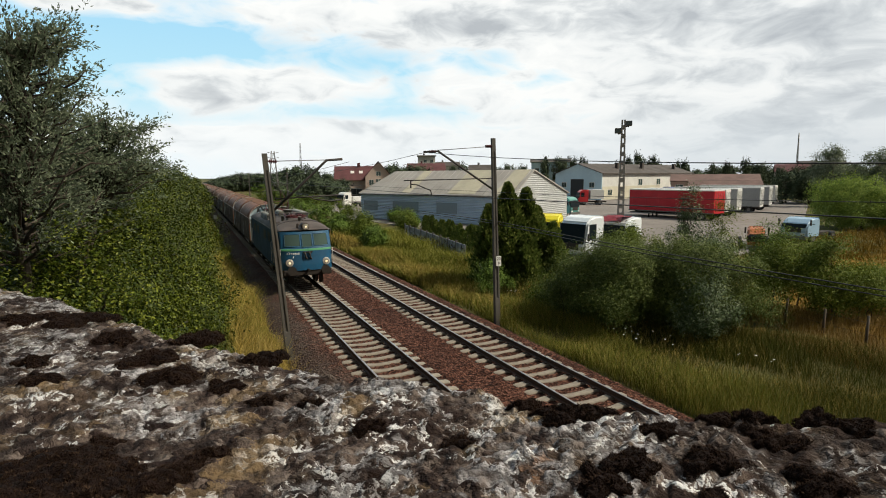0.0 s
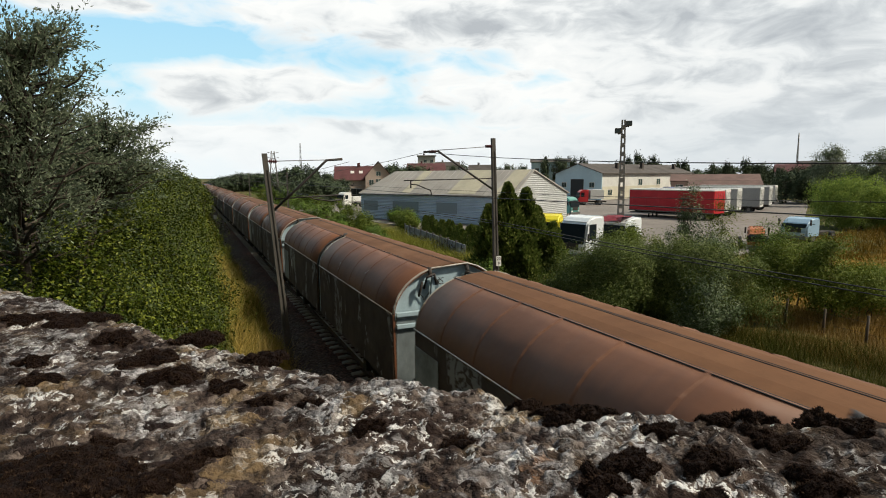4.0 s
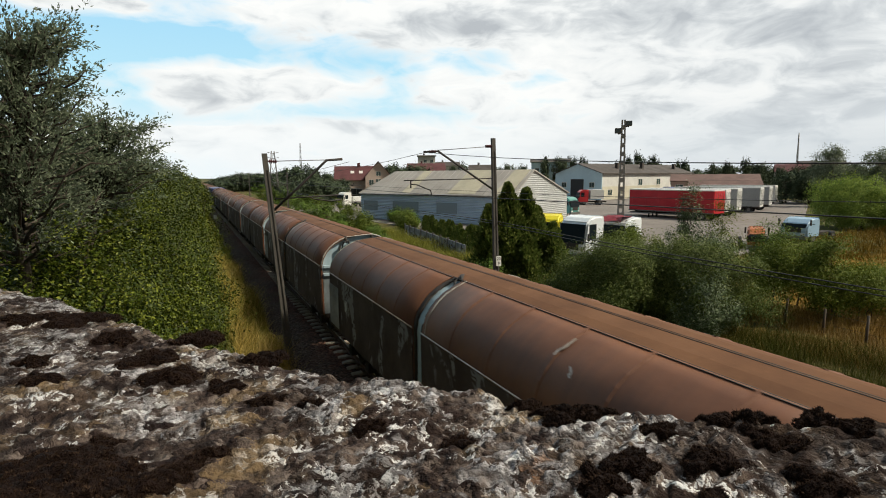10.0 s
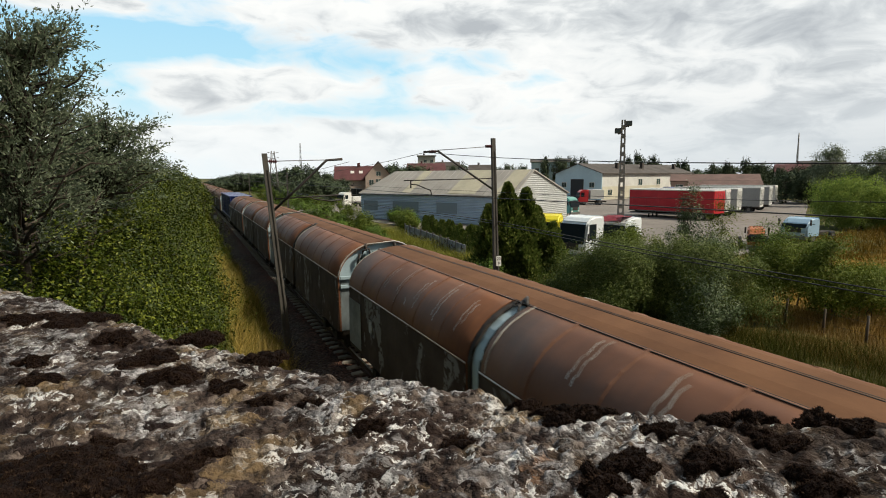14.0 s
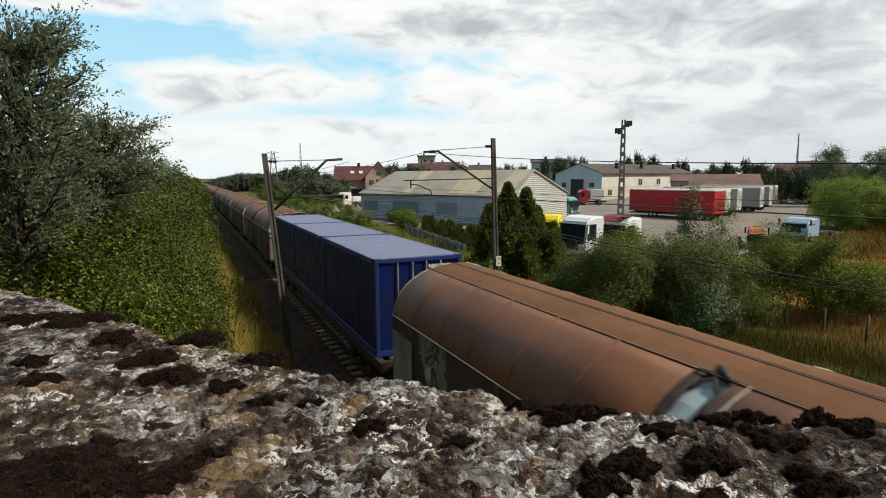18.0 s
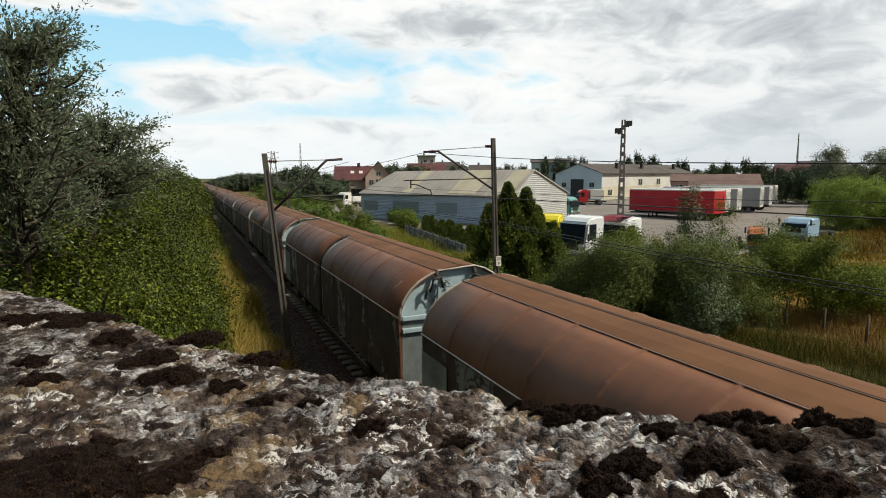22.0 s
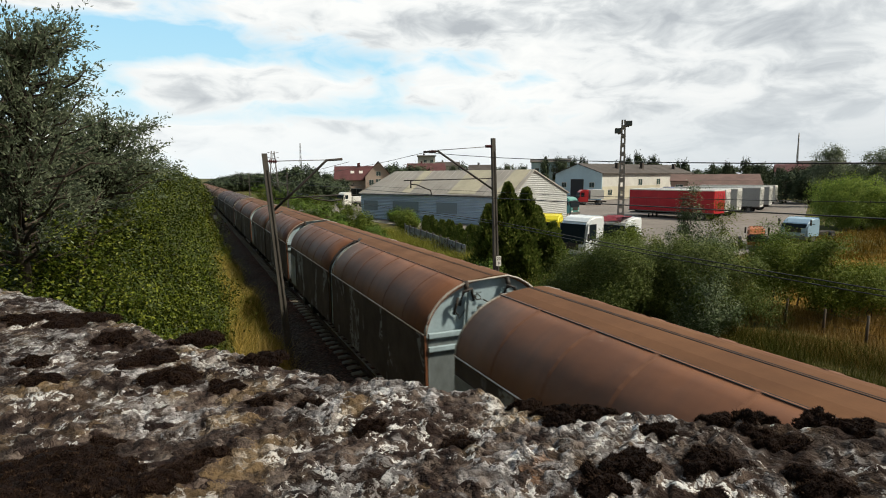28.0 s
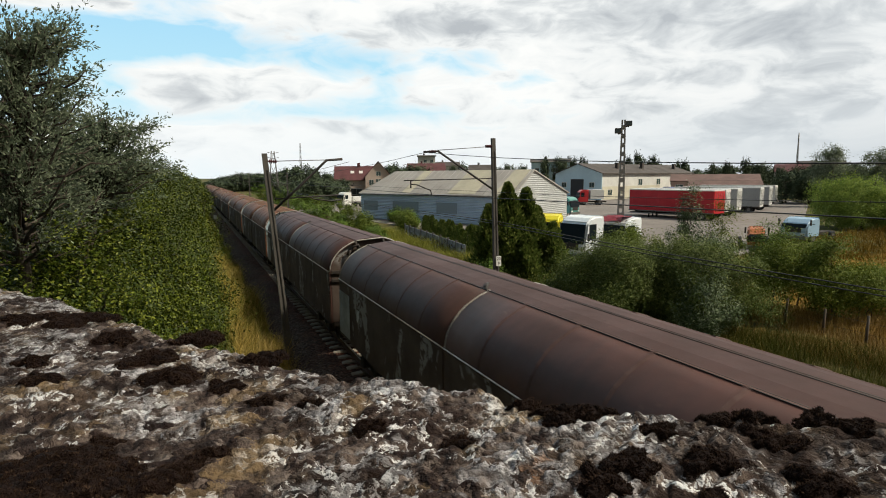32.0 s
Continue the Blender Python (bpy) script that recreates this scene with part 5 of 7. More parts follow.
def shipping_container():
    L, W, Z0, Z1 = 6.22, 1.235, 1.125, 3.75
    c = empty("shipping_container", pose(0, 0, 0), "navy blue shipping container with pale lavender-blue roof", "container", "containers on the train")
    for s in (-1, 1):
        bm = bmesh.new()
        pts = []
        n = 22
        for k in range(n):
            y = 0.15 + (L - 0.3) * k / n
            d = (L - 0.3) / n
            pts += [(y, 0.0), (y + 0.3 * d, 0.0), (y + 0.5 * d, 0.018), (y + 0.8 * d, 0.018)]
        pts.append((L - 0.15, 0.0))
        loft(bm, [[(s * (W - 0.012 - o), y, z) for y, o in pts] for z in (Z0 + 0.12, Z1 - 0.1)], False, False)
        part("side_wall", bm, MAT["cont_side"], c, "dark navy corrugated side")
        bm = bmesh.new()
        box(bm, s * W - 0.03, s * W + 0.03, 0.1, L - 0.1, Z1 - 0.14, Z1 - 0.002, bevel=0.012)
        box(bm, s * W - 0.03, s * W + 0.03, 0.1, L - 0.1, Z0, Z0 + 0.14, bevel=0.012)
        part("side_rail", bm, MAT["cont_rail"], c, "brighter blue rail")
    bm = bmesh.new()
    pts = []
    n = 18
    for k in range(n):
        y0, d = 0.1 + (L - 0.2) * k / n, (L - 0.2) / n
        pts += [(y0, Z1 - 0.004), (y0 + 0.45 * d, Z1 - 0.004), (y0 + 0.5 * d, Z1 - 0.009), (y0 + 0.95 * d, Z1 - 0.009)]
    loft(bm, [[(x, y, z) for y, z in pts] for x in (-W + 0.03, W - 0.03)], False, False)
    part("container_roof", bm, MAT["cont_roof"], c, "pale lavender-blue roof")
    for y, out in ((0.0, -1), (L, 1)):
        e = part("end_frame", boxed(-W + 0.02, W - 0.02, min(y - out * 0.05, y - out * 0.10), max(y - out * 0.05, y - out * 0.10), Z0 + 0.1, Z1 - 0.08), MAT["cont_side"], c)
        bm = bmesh.new()
        box(bm, -W + 0.1, W - 0.1, min(y, y - out * 0.12), max(y, y - out * 0.12), Z1 - 0.12, Z1 - 0.01, bevel=0.012)
        box(bm, -W + 0.1, W - 0.1, min(y, y - out * 0.12), max(y, y - out * 0.12), Z0, Z0 + 0.14, bevel=0.012)
        for s in (-1, 1):
            box(bm, s * W - 0.09 * (s > 0) - 0.01 * (s < 0), s * W + 0.09 * (s < 0) + 0.01 * (s > 0), min(y, y - out * 0.1), max(y, y - out * 0.1), Z0, Z1 - 0.02, bevel=0.01)
        part("corner_post", bm, MAT["cont_rail"], e)
        for s in (-1, 1):
            for z in (Z0 - 0.004, Z1 - 0.11):
                bm = bmesh.new()
                box(bm, s * W - (0.17 if s > 0 else 0.016), s * W + (0.016 if s > 0 else 0.17), min(y + out * 0.005, y - out * 0.17), max(y + out * 0.005, y - out * 0.17), z, z + 0.118, bevel=0.01)
                part("corner_casting", bm, MAT["cont_rail"], e)
        if out < 0:
            for x in (-0.62, -0.2, 0.2, 0.62):
                bm = bmesh.new()
                tube(bm, [(x, y - 0.0, Z0 + 0.1), (x, y - 0.0, Z1 - 0.12)], 0.018, 6)
                part("lock_rod", bm, MAT["galv"], e, "worn steel lock rod")
            bm = bmesh.new()
            for i in range(9):
                box(bm, 0.28 + 0.075 * i, 0.33 + 0.075 * i, y + 0.028, y + 0.048, 3.42, 3.52)
            for i in range(4):
                box(bm, 0.72 + 0.075 * i, 0.77 + 0.075 * i, y + 0.028, y + 0.048, 3.26, 3.36)
            for r in range(3):
                box(bm, 0.26, 0.5 + 0.1 * r, y + 0.028, y + 0.048, 2.75 - 0.1 * r, 2.8 - 0.1 * r)
            part("lettering_bars", bm, MAT["white_paint"], e, "white lettering bars")
    return c


# position of the first covered wagon's front end along the track, by seconds
RUN = [(0, 46.32), (1, 33.43), (2, 20.5), (3, 7.52), (4, -5.53), (5, -18.65), (6, -31.86), (8, -58.53), (10, -85.58), (12, -113.0), (14, -140.8), (16, -168.94), (17, -183.13), (18, -197.41), (19, -211.76), (20, -226.19), (22, -255.28), (24, -284.68), (26, -314.42), (28, -344.66), (30, -375.25), (31, -390.74), (32, -406.55)]
FLEET = []


def roof_point(s, u):
    """A point u (0 to 1) of the way up the roof's arch on side s, just over the sheet."""
    q = u * (len(ROOF) - 1)
    k = min(int(q), len(ROOF) - 2)
    (a0, z0), (a1, z1) = ROOF[k], ROOF[k + 1]
    t = q - k
    return s * (a0 + (a1 - a0) * t + 0.014), z0 + (z1 - z0) * t + 0.016


def roof_mark(w, y0, y1, u0, u1, mat, name, n=6, skew=0.0):
    bm = bmesh.new()
    rows = []
    for k in range(n + 1):
        x, z = roof_point(-1, u0 + (u1 - u0) * k / n)
        o = skew * k / n + 0.02 * math.sin(k * 2.1)
        rows.append([(x, y0 + o, z), (x, y1 + o, z)])
    loft(bm, rows, False, False)
    part(name, bm, MAT[mat], w)


def extras(w, i):
    """What sets single wagons apart: a whitewashed patch, scraped ribs, chalky scuffs."""
    rnd = random.Random(300 + i)
    if i == 3:
        roof_mark(w, 6.55, 6.76, 0.73, 0.87, "patch_white", "whitewashed_patch", 3, 0.03)
    if i == 7:
        for y in (1.6, 3.1, 4.5, 5.9, 9.1, 10.2, 11.3, 12.4, 13.3):
            for o in (-0.06, 0.07):
                a = rnd.uniform(0.2, 0.45)
                roof_mark(w, y + o, y + o + 0.022, a, rnd.uniform(0.75, 0.98), "patch_white", "scraped_rib", 8)
    for _ in range(rnd.randint(1, 4)):
        y, a = rnd.uniform(0.5, 14.5), rnd.uniform(0.15, 0.75)
        roof_mark(w, y, y + rnd.uniform(0.015, 0.05), a, a + rnd.uniform(0.1, 0.25), "patch_white" if rnd.random() < 0.5 else "ivory", "scuff", 4, rnd.uniform(-0.2, 0.2))


def make_train():
    loco = locomotive()
    FLEET.append((loco, -16.06))
    rust = covered_wagon("rust", 1)
    dark = covered_wagon("maroon", 2)
    FLEET.append((rust, 0.0))
    offs = [17.57 * i for i in range(1, 12)]
    offs += [231.79 + 17.57 * i for i in range(21)]
    used = False
    for i, o in enumerate(offs):
        if i in (21, 22):
            if not used:
                FLEET.append((dark, o))
                used = True
            else:
                FLEET.append((copy_thing(dark, pose(0, 0, 0)), o))
        else:
            w = copy_thing(rust, pose(0, 0, 0))
            FLEET.append((w, o))
            extras(w, i)
    FLEET.append((flat_wagon(), 210.86))
    box_ = shipping_container()
    for k in range(3):
        FLEET.append((box_ if k == 0 else copy_thing(box_, pose(0, 0, 0)), 211.31 + 6.38 * k))


make_train()


def motions():
    for thing, off in FLEET:
        walk(thing, [(t, pose(0, y + off, 0)) for t, y in RUN])
    walk(SKY, [(0, pose(0, 0, 0)), (16, pose(0, 0, 0, 0, 0, 0.85)), (32, pose(0, 0, 0, 0, 0, 1.7))])


# ---- overhead line ----
def mast_body(h, w0, w1, lean):
    """A tapered concrete mast with sunk panels on two faces."""
    bm = bmesh.new()
    def ring(z, k=1.0):
        t = z / h
        a = (w0 + (w1 - w0) * t) / 2
        b = a * 0.8
        ox = lean * t
        return [(ox - a, -b, z), (ox - a * 0.35, -b, z), (ox - a * 0.3, -b * k, z), (ox + a * 0.3, -b * k, z), (ox + a * 0.35, -b, z), (ox + a, -b, z), (ox + a, b, z), (ox + a * 0.35, b, z), (ox + a * 0.3, b * k, z), (ox - a * 0.3, b * k, z), (ox - a * 0.35, b, z), (ox - a, b, z)]
    loft(bm, [ring(-1.0), ring(0.5), ring(0.55, 0.6), ring(h * 0.5, 0.6), ring(h - 0.6, 0.6), ring(h - 0.55), ring(h)], True, True)
    bmesh.ops.recalc_face_normals(bm, faces=bm.faces)
    return bm


def insulator(bm, p, q, n=5, r=0.07):
    p, q = Vector(p), Vector(q)
    pts, rr = [], []
    for i in range(n):
        for f, s in ((0.1, 0.35), (0.4, 1.0), (0.6, 1.0), (0.9, 0.35)):
            pts.append(p.lerp(q, (i + f) / n))
            rr.append(r * s)
    tube(bm, pts, rr, 8)


def catenary_mast(x, y, h, lean, arms, label):
    m = empty("catenary_mast", pose(x, y, 0), label, "catenary mast", "masts of the overhead line")
    part("mast", mast_body(h, 0.235, 0.165, lean), MAT["concrete"], m)
    for name, pts, r, mat in arms:
        bm = bmesh.new()
        tube(bm, [(a - x, 0, z) for a, z in pts], r, 7)
        part(name, bm, MAT[mat], m)
    return m


M = catenary_mast(6.66, 21.4, 7.49, -0.24, [
    ("boom", [(6.45, 5.3), (3.85, 6.91), (3.22, 6.87)], 0.045, "black_iron"),
    ("stay_rod", [(6.45, 7.15), (3.85, 6.95)], 0.015, "galv"),
    ("steady_tube", [(6.42, 5.79), (2.35, 5.73)], 0.022, "black_iron"),
    ("dropper", [(2.64, 5.72), (2.64, 5.43)], 0.03, "black_iron"),
    ("steady_arm", [(2.66, 5.58), (2.9, 5.56), (3.3, 5.4), (3.51, 5.32), (3.55, 5.14)], 0.025, "black_iron")],
    "leaning grey concrete overhead line mast with kilometre board")
bm = bmesh.new()
insulator(bm, (-0.24, 0, 7.15), (-0.62, 0, 7.14))
insulator(bm, (-2.9, 0, 6.9), (-3.2, 0, 6.88))
part("insulator", bm, MAT["panto"], M)
km = part("kilometre_board", boxed(-0.14, 0.10, -0.17, -0.155, 1.98, 2.42), MAT["white_paint"], M, "small white kilometre board")
for text, z in (("20", 2.24), ("9", 2.02)):
    c = bpy.data.curves.new("digits", "FONT")
    c.body, c.size, c.extrude = text, 0.2, 0.002
    c.align_x = "CENTER"
    ob = new("digits", c)
    ob.parent = km
    ob.matrix_basis = pose(-0.02, -0.175, z, 90, 0, 0)
    c.materials.append(MAT["black_iron"])

Lm = catenary_mast(-2.66, 19.8, 6.68, -0.52, [
    ("boom", [(-2.98, 4.75), (-1.96, 5.67), (-1.1, 6.47), (-0.54, 6.51)], 0.045, "black_iron"),
    ("stay_rod", [(-3.12, 6.42), (-1.15, 6.48)], 0.015, "galv"),
    ("steady_tube", [(-2.9, 5.16), (-0.69, 5.26)], 0.022, "black_iron"),
    ("steady_arm", [(-1.75, 5.22), (-1.6, 5.14), (-1.0, 5.05), (-0.6, 5.1)], 0.025, "black_iron")],
    "leaning dark concrete overhead line mast beside the ballast")
bm = bmesh.new()
insulator(bm, (-0.46, 0, 6.42), (-0.12, 0, 6.42))
part("insulator", bm, MAT["panto"], Lm)
for x, y, h, s in ((6.7, 79, 6.6, -1), (6.7, 132, 6.7, -1), (-2.7, 112, 4.6, 1), (-2.7, 160, 4.8, 1)):
    catenary_mast(x, y, h, 0.0, [
        ("boom", [(x, h - 2.0), (x + s * 2.4, h - 0.4), (x + s * 2.9, h - 0.4)], 0.05, "black_iron"),
        ("steady_tube", [(x, h - 1.7), (x + s * 2.8, h - 1.7)], 0.03, "black_iron")],
        "grey concrete overhead line mast far down the line")


def wire(pts, r, sag=0.0, n=14):
    bm = bmesh.new()
    out = []
    for (a, b) in zip(pts, pts[1:]):
        a, b = Vector(a), Vector(b)
        for k in range(n):
            t = k / n
            out.append(a.lerp(b, t) - Vector((0, 0, sag * 4 * t * (1 - t))))
    out.append(Vector(pts[-1]))
    tube(bm, out, r, 5)
    return bm


line = empty("overhead_wires", pose(0, 0, 0), "thin dark overhead wires along the railway", "overhead wire", kind="structure")
for tx, y0, z in ((4.075, 21.4, 0.0), (0.0, 19.8, -0.35)):
    if tx > 1:
        part("contact_wire", wire([(tx - 0.1, -30, 4.8), (tx, 5.0, 5.2), (3.56, y0, 5.14), (tx + 0.3, 79, 5.3), (tx - 0.2, 140, 5.3), (tx, 200, 5.3)], 0.013), MAT["wire"], line)
        part("messenger_wire", wire([(tx, 60 - 79, 6.6), (3.3, y0, 6.86), (tx, 79, 7.0), (tx, 140, 7.0), (tx, 200, 7.0)], 0.011, 0.75), MAT["wire"], line)
    else:
        part("contact_wire", wire([(-0.55, y0, 5.06), (tx, 77, 5.2), (tx, 136, 5.2), (tx, 195, 5.2)], 0.008), MAT["wire"], line)
        part("messenger_wire", wire([(-0.3, y0, 6.42), (tx, 77, 6.4), (tx, 136, 6.4), (tx, 195, 6.4)], 0.008, 0.6), MAT["wire"], line)
# two cables slung from the masts
for dx, dz in ((0.0, 0.0), (0.06, 0.1)):
    part("slung_cable", wire([(6.55 + dx, -20, 3.45 + dz), (6.6 + dx, 6.2, 3.53 + dz), (6.6 + dx, 21.3, 3.82 + dz), (6.6 + dx, 79, 3.9 + dz)], 0.014, 0.06), MAT["wire"], line)
part("feeder_wire", wire([(6.5, -20, 5.0), (6.5, 6.0, 5.35), (6.45, 21.3, 5.2), (6.6, 79, 5.4)], 0.008, 0.05), MAT["wire"], line)


def signal_plate():
    """A small white marker plate on a post beside the near track."""
    s = empty("marker_post", pose(-2.75, 76, -0.45), "small white marker plate on a post beside the track", "marker post")
    part("post", boxed(-0.04, 0.04, -0.04, 0.04, 0, 1.3), MAT["galv"], s)
    part("plate", boxed(-0.18, 0.18, -0.06, -0.04, 1.25, 1.7), MAT["white_paint"], s, "white plate")


signal_plate()


def lattice_tower(name, x, y, z0, h, w, label, r=0.12):
    t = empty(name, pose(x, y, z0), label, "lattice tower")
    n = max(4, int(h / (w * 2.2)))
    for sx, sy in ((-1, -1), (1, -1), (1, 1), (-1, 1)):
        bm = bmesh.new()
        tube(bm, [(sx * w / 2, sy * w / 2, 0), (sx * w * 0.12, sy * w * 0.12, h)], r, 5)
        part("leg", bm, MAT["galv"], t)
    bm = bmesh.new()
    for i in range(n):
        z0_, z1_ = h * i / n, h * (i + 1) / n
        a, b = w / 2 * (1 - 0.76 * i / n), w / 2 * (1 - 0.76 * (i + 1) / n)
        for p, q in (((-a, -a), (b, -b)), ((a, -a), (b, b)), ((a, a), (-b, b)), ((-a, a), (-b, -b))):
            tube(bm, [(*p, z0_), (*q, z1_)], r * 0.6, 4)
    part("bracing", bm, MAT["galv"], t)
    return t


p = lattice_tower("pylon", 12.9, 138.8, -0.5, 12.6, 2.6, "small grey lattice pylon behind the bushes", 0.07)
for z in (12.0, 10.8):
    bm = bmesh.new()
    tube(bm, [(-1.3, 0, z + 0.3), (0, 0, z), (1.3, 0, z + 0.3)], 0.06, 5)
    part("crossarm", bm, MAT["galv"], p)
lattice_tower("radio_mast", 64.9, 393.7, 0, 29, 1.6, "thin grey radio mast on the horizon", 0.1)
lattice_tower("radio_mast", 342.8, 234.6, 4, 27.5, 1.0, "thin grey radio mast on the horizon", 0.13)


# ---- yard, buildings and vehicles ----
YARD_Z = -0.27


def yard():
    pts = [(15.5, 34), (18, 29.5), (25, 27.5), (36, 31), (47, 36), (60, 43), (112, 76), (150, 118), (120, 160), (60, 158), (16, 132), (12, 112), (15.5, 84), (20.5, 60), (17, 48)]
    bm = bmesh.new()
    top = [bm.verts.new((x, y, YARD_Z)) for x, y in pts]
    low = [bm.verts.new((x, y, YARD_Z - 0.75)) for x, y in pts]
    bm.faces.new(top)
    for i in range(len(pts)):
        j = (i + 1) % len(pts)
        bm.faces.new((low[i], low[j], top[j], top[i]))
    bmesh.ops.recalc_face_normals(bm, faces=bm.faces)
    ob = part("pavement", bm, MAT["yard"], None)
    tagged(ob, "worn grey-brown concrete truck yard", "yard", kind="structure")


yard()


def shed(name, label, m, lx, ly, eave, ridge, rx, gable, side, roof, over=0.35, category="building", hip=0.0):
    """A pitched building: gables at y = 0 and y = ly, long walls at x = 0 and x = lx, ridge along y at x = rx."""
    b = empty(name, m, label, category)
    t = 0.25
    for y in (0.0, ly):
        bm = bmesh.new()
        s = [(0, 0), (lx, 0), (lx, eave), (rx, eave + 0.02 if hip and y else ridge), (0, eave)]
        y1 = y + t if y == 0 else y - t
        loft(bm, [[(a, y, z) for a, z in s], [(a, y1, z) for a, z in s]], True, True)
        bmesh.ops.recalc_face_normals(bm, faces=bm.faces)
        part("gable_wall", bm, gable, b)
    for x in (0.0, lx):
        part("long_wall", boxed(x if x == 0 else x - t, x + t if x == 0 else x, t, ly - t, 0, eave), side, b)
    for x0, s in ((0.0, -1), (lx, 1)):
        dx, dz = rx - x0, ridge - eave
        k = over / abs(dx)
        a = (x0 - dx * k, eave - dz * k)
        th = 0.16
        bm = bmesh.new()
        sec = [(a[0], a[1] + 0.02), (rx, ridge + 0.02), (rx, ridge + 0.02 + th), (a[0], a[1] + 0.02 + th)]
        loft(bm, [[(u, y - (hip if y > 0 and u == rx else 0.0), z) for u, z in sec] for y in (-over, ly + over)], True, True)
        bmesh.ops.recalc_face_normals(bm, faces=bm.faces)
        part("roof_slope", bm, roof, b)
    if hip:
        bm = bmesh.new()
        tri = [(-0.2, ly + over, eave + 0.02), (lx + 0.2, ly + over, eave + 0.02), (rx, ly + over - hip, ridge + 0.02)]
        loft(bm, [tri, [(x, y, z + 0.14) for x, y, z in tri]], True, True)
        bmesh.ops.recalc_face_normals(bm, faces=bm.faces)
        part("roof_slope", bm, roof, b)
    return b


def opening(b, face, a0, a1, z0, z1, mat="glass", frame=None, size=0.0, sill=False, name="window"):
    """A window or door on the wall 'x0', 'x1', 'y0' or 'y1' of a building of that length."""
    ax, far = face[0], face[1] == "1"
    d = size if far else 0.0
    o, i = (d - 0.05, d + 0.03) if far else (d - 0.03, d + 0.05)
    def bx(p, q, u0, u1, w0, w1):
        return boxed(p, q, u0, u1, w0, w1) if ax == "x" else boxed(u0, u1, p, q, w0, w1)
    w = part(name, bx(o, i, a0, a1, z0, z1), MAT[mat], b)
    if frame:
        bm = bmesh.new()
        oo, ii = (o, i + 0.03) if far else (o - 0.03, i)
        f = 0.07
        for u0, u1, w0, w1 in ((a0 - f, a0, z0 - f, z1 + f), (a1, a1 + f, z0 - f, z1 + f), (a0, a1, z0 - f, z0), (a0, a1, z1, z1 + f), ((a0 + a1) / 2 - 0.03, (a0 + a1) / 2 + 0.03, z0, z1)):
            if ax == "x":
                box(bm, oo, ii, u0, u1, w0, w1)
            else:
                box(bm, u0, u1, oo, ii, w0, w1)
        part("window_frame", bm, MAT[frame], w)
    return w


def metal_hall():
    m = pose(30.2, 59.3, -0.3, 0, 0, 28.0)
    lx, ly, eave, ridge, rx = 15.3, 26.1, 3.75, 6.85, 5.3
    b = shed("metal_hall", "blue-grey corrugated metal hall with weathered beige roof", m, lx, ly, eave, ridge, rx, MAT["hall_gable"], MAT["hall_wall"], MAT["hall_roof"], 0.25, hip=2.4)
    # horizontal corrugation on the track side and on the gable
    bm = bmesh.new()
    n = 17
    pts = []
    for k in range(n):
        z = 0.1 + (eave - 0.15) * k / n
        d = (eave - 0.15) / n
        pts += [(-0.02, z), (-0.10, z + 0.3 * d), (-0.10, z + 0.55 * d), (-0.02, z + 0.9 * d)]
    loft(bm, [[(o, y, z) for o, z in pts] for y in (0.05, ly - 0.05)], False, False)
    part("cladding", bm, MAT["hall_wall"], b, "horizontal blue-grey corrugated cladding")
    bm = bmesh.new()
    n = 24
    for k in range(n):
        z = 0.1 + (ridge - 0.5) * k / n
        d = (ridge - 0.5) / n
        def lim(zz):
            return (0.06, lx - 0.06) if zz < eave else (rx * (zz - eave) / (ridge - eave) + 0.06, lx - (lx - rx) * (zz - eave) / (ridge - eave) - 0.06)
        (a0, a1), (b0, b1) = lim(z), lim(z + 0.6 * d)
        vs = [bm.verts.new(q) for q in ((a0, -0.02, z), (a1, -0.02, z), (b1, -0.07, z + 0.6 * d), (b0, -0.07, z + 0.6 * d))]
        bm.faces.new(vs)
        c0, c1 = lim(z + 0.95 * d)
        v2 = [bm.verts.new(q) for q in ((c1, -0.02, z + 0.95 * d), (c0, -0.02, z + 0.95 * d))]
        bm.faces.new((vs[3], vs[2], v2[0], v2[1]))
    part("cladding", bm, MAT["hall_gable"], b, "pale corrugated gable cladding")
    for a0, a1 in ((8.2, 11.6), (14.8, 19.6), (22.6, 25.4)):
        w = opening(b, "x0", a0, a1, 1.35, 2.75, "hall_glass")
        w.matrix_basis = pose(-0.09, 0, 0)
        part("pane", boxed(-0.045, -0.035, a0 + 0.1, a0 + (a1 - a0) * 0.48, 1.45, 2.65), MAT["hall_glass"], w)
    # lighter translucent sheets, standing 3 cm above the roof
    for y0, y1, mat in ((5.5, 9.8, "hall_roof_light"), (0.3, 2.6, "hall_roof_light"), (16.5, 18.0, "hall_roof_light")):
        bm = bmesh.new()
        k = (ridge - eave) / rx
        sec = [(0.0, eave + 0.2), (rx - 0.1, eave + 0.2 + k * (rx - 0.1)), (rx - 0.1, eave + 0.235 + k * (rx - 0.1)), (0.0, eave + 0.235)]
        loft(bm, [[(a, y, z) for a, z in sec] for y in (y0, y1)], True, True)
        bmesh.ops.recalc_face_normals(bm, faces=bm.faces)
        part("roof_light", bm, MAT[mat], b, "yellowed translucent roof sheet")
    bm = bmesh.new()
    k = (ridge - eave) / rx
    for i in range(24):
        y = 0.2 + i
        tube(bm, [(-0.2, y, eave + 0.07), (rx, y, ridge + 0.19)], 0.03, 4)
    ob = part("roof_rib", bm, MAT["hall_roof"], b)
    tagged(ob, kind="stuff")
    bm = bmesh.new()
    tube(bm, [(-0.32, -0.2, eave - 0.08), (-0.32, ly + 0.2, eave - 0.08)], 0.08, 6)
    part("gutter", bm, MAT["galv"], b)


metal_hall()

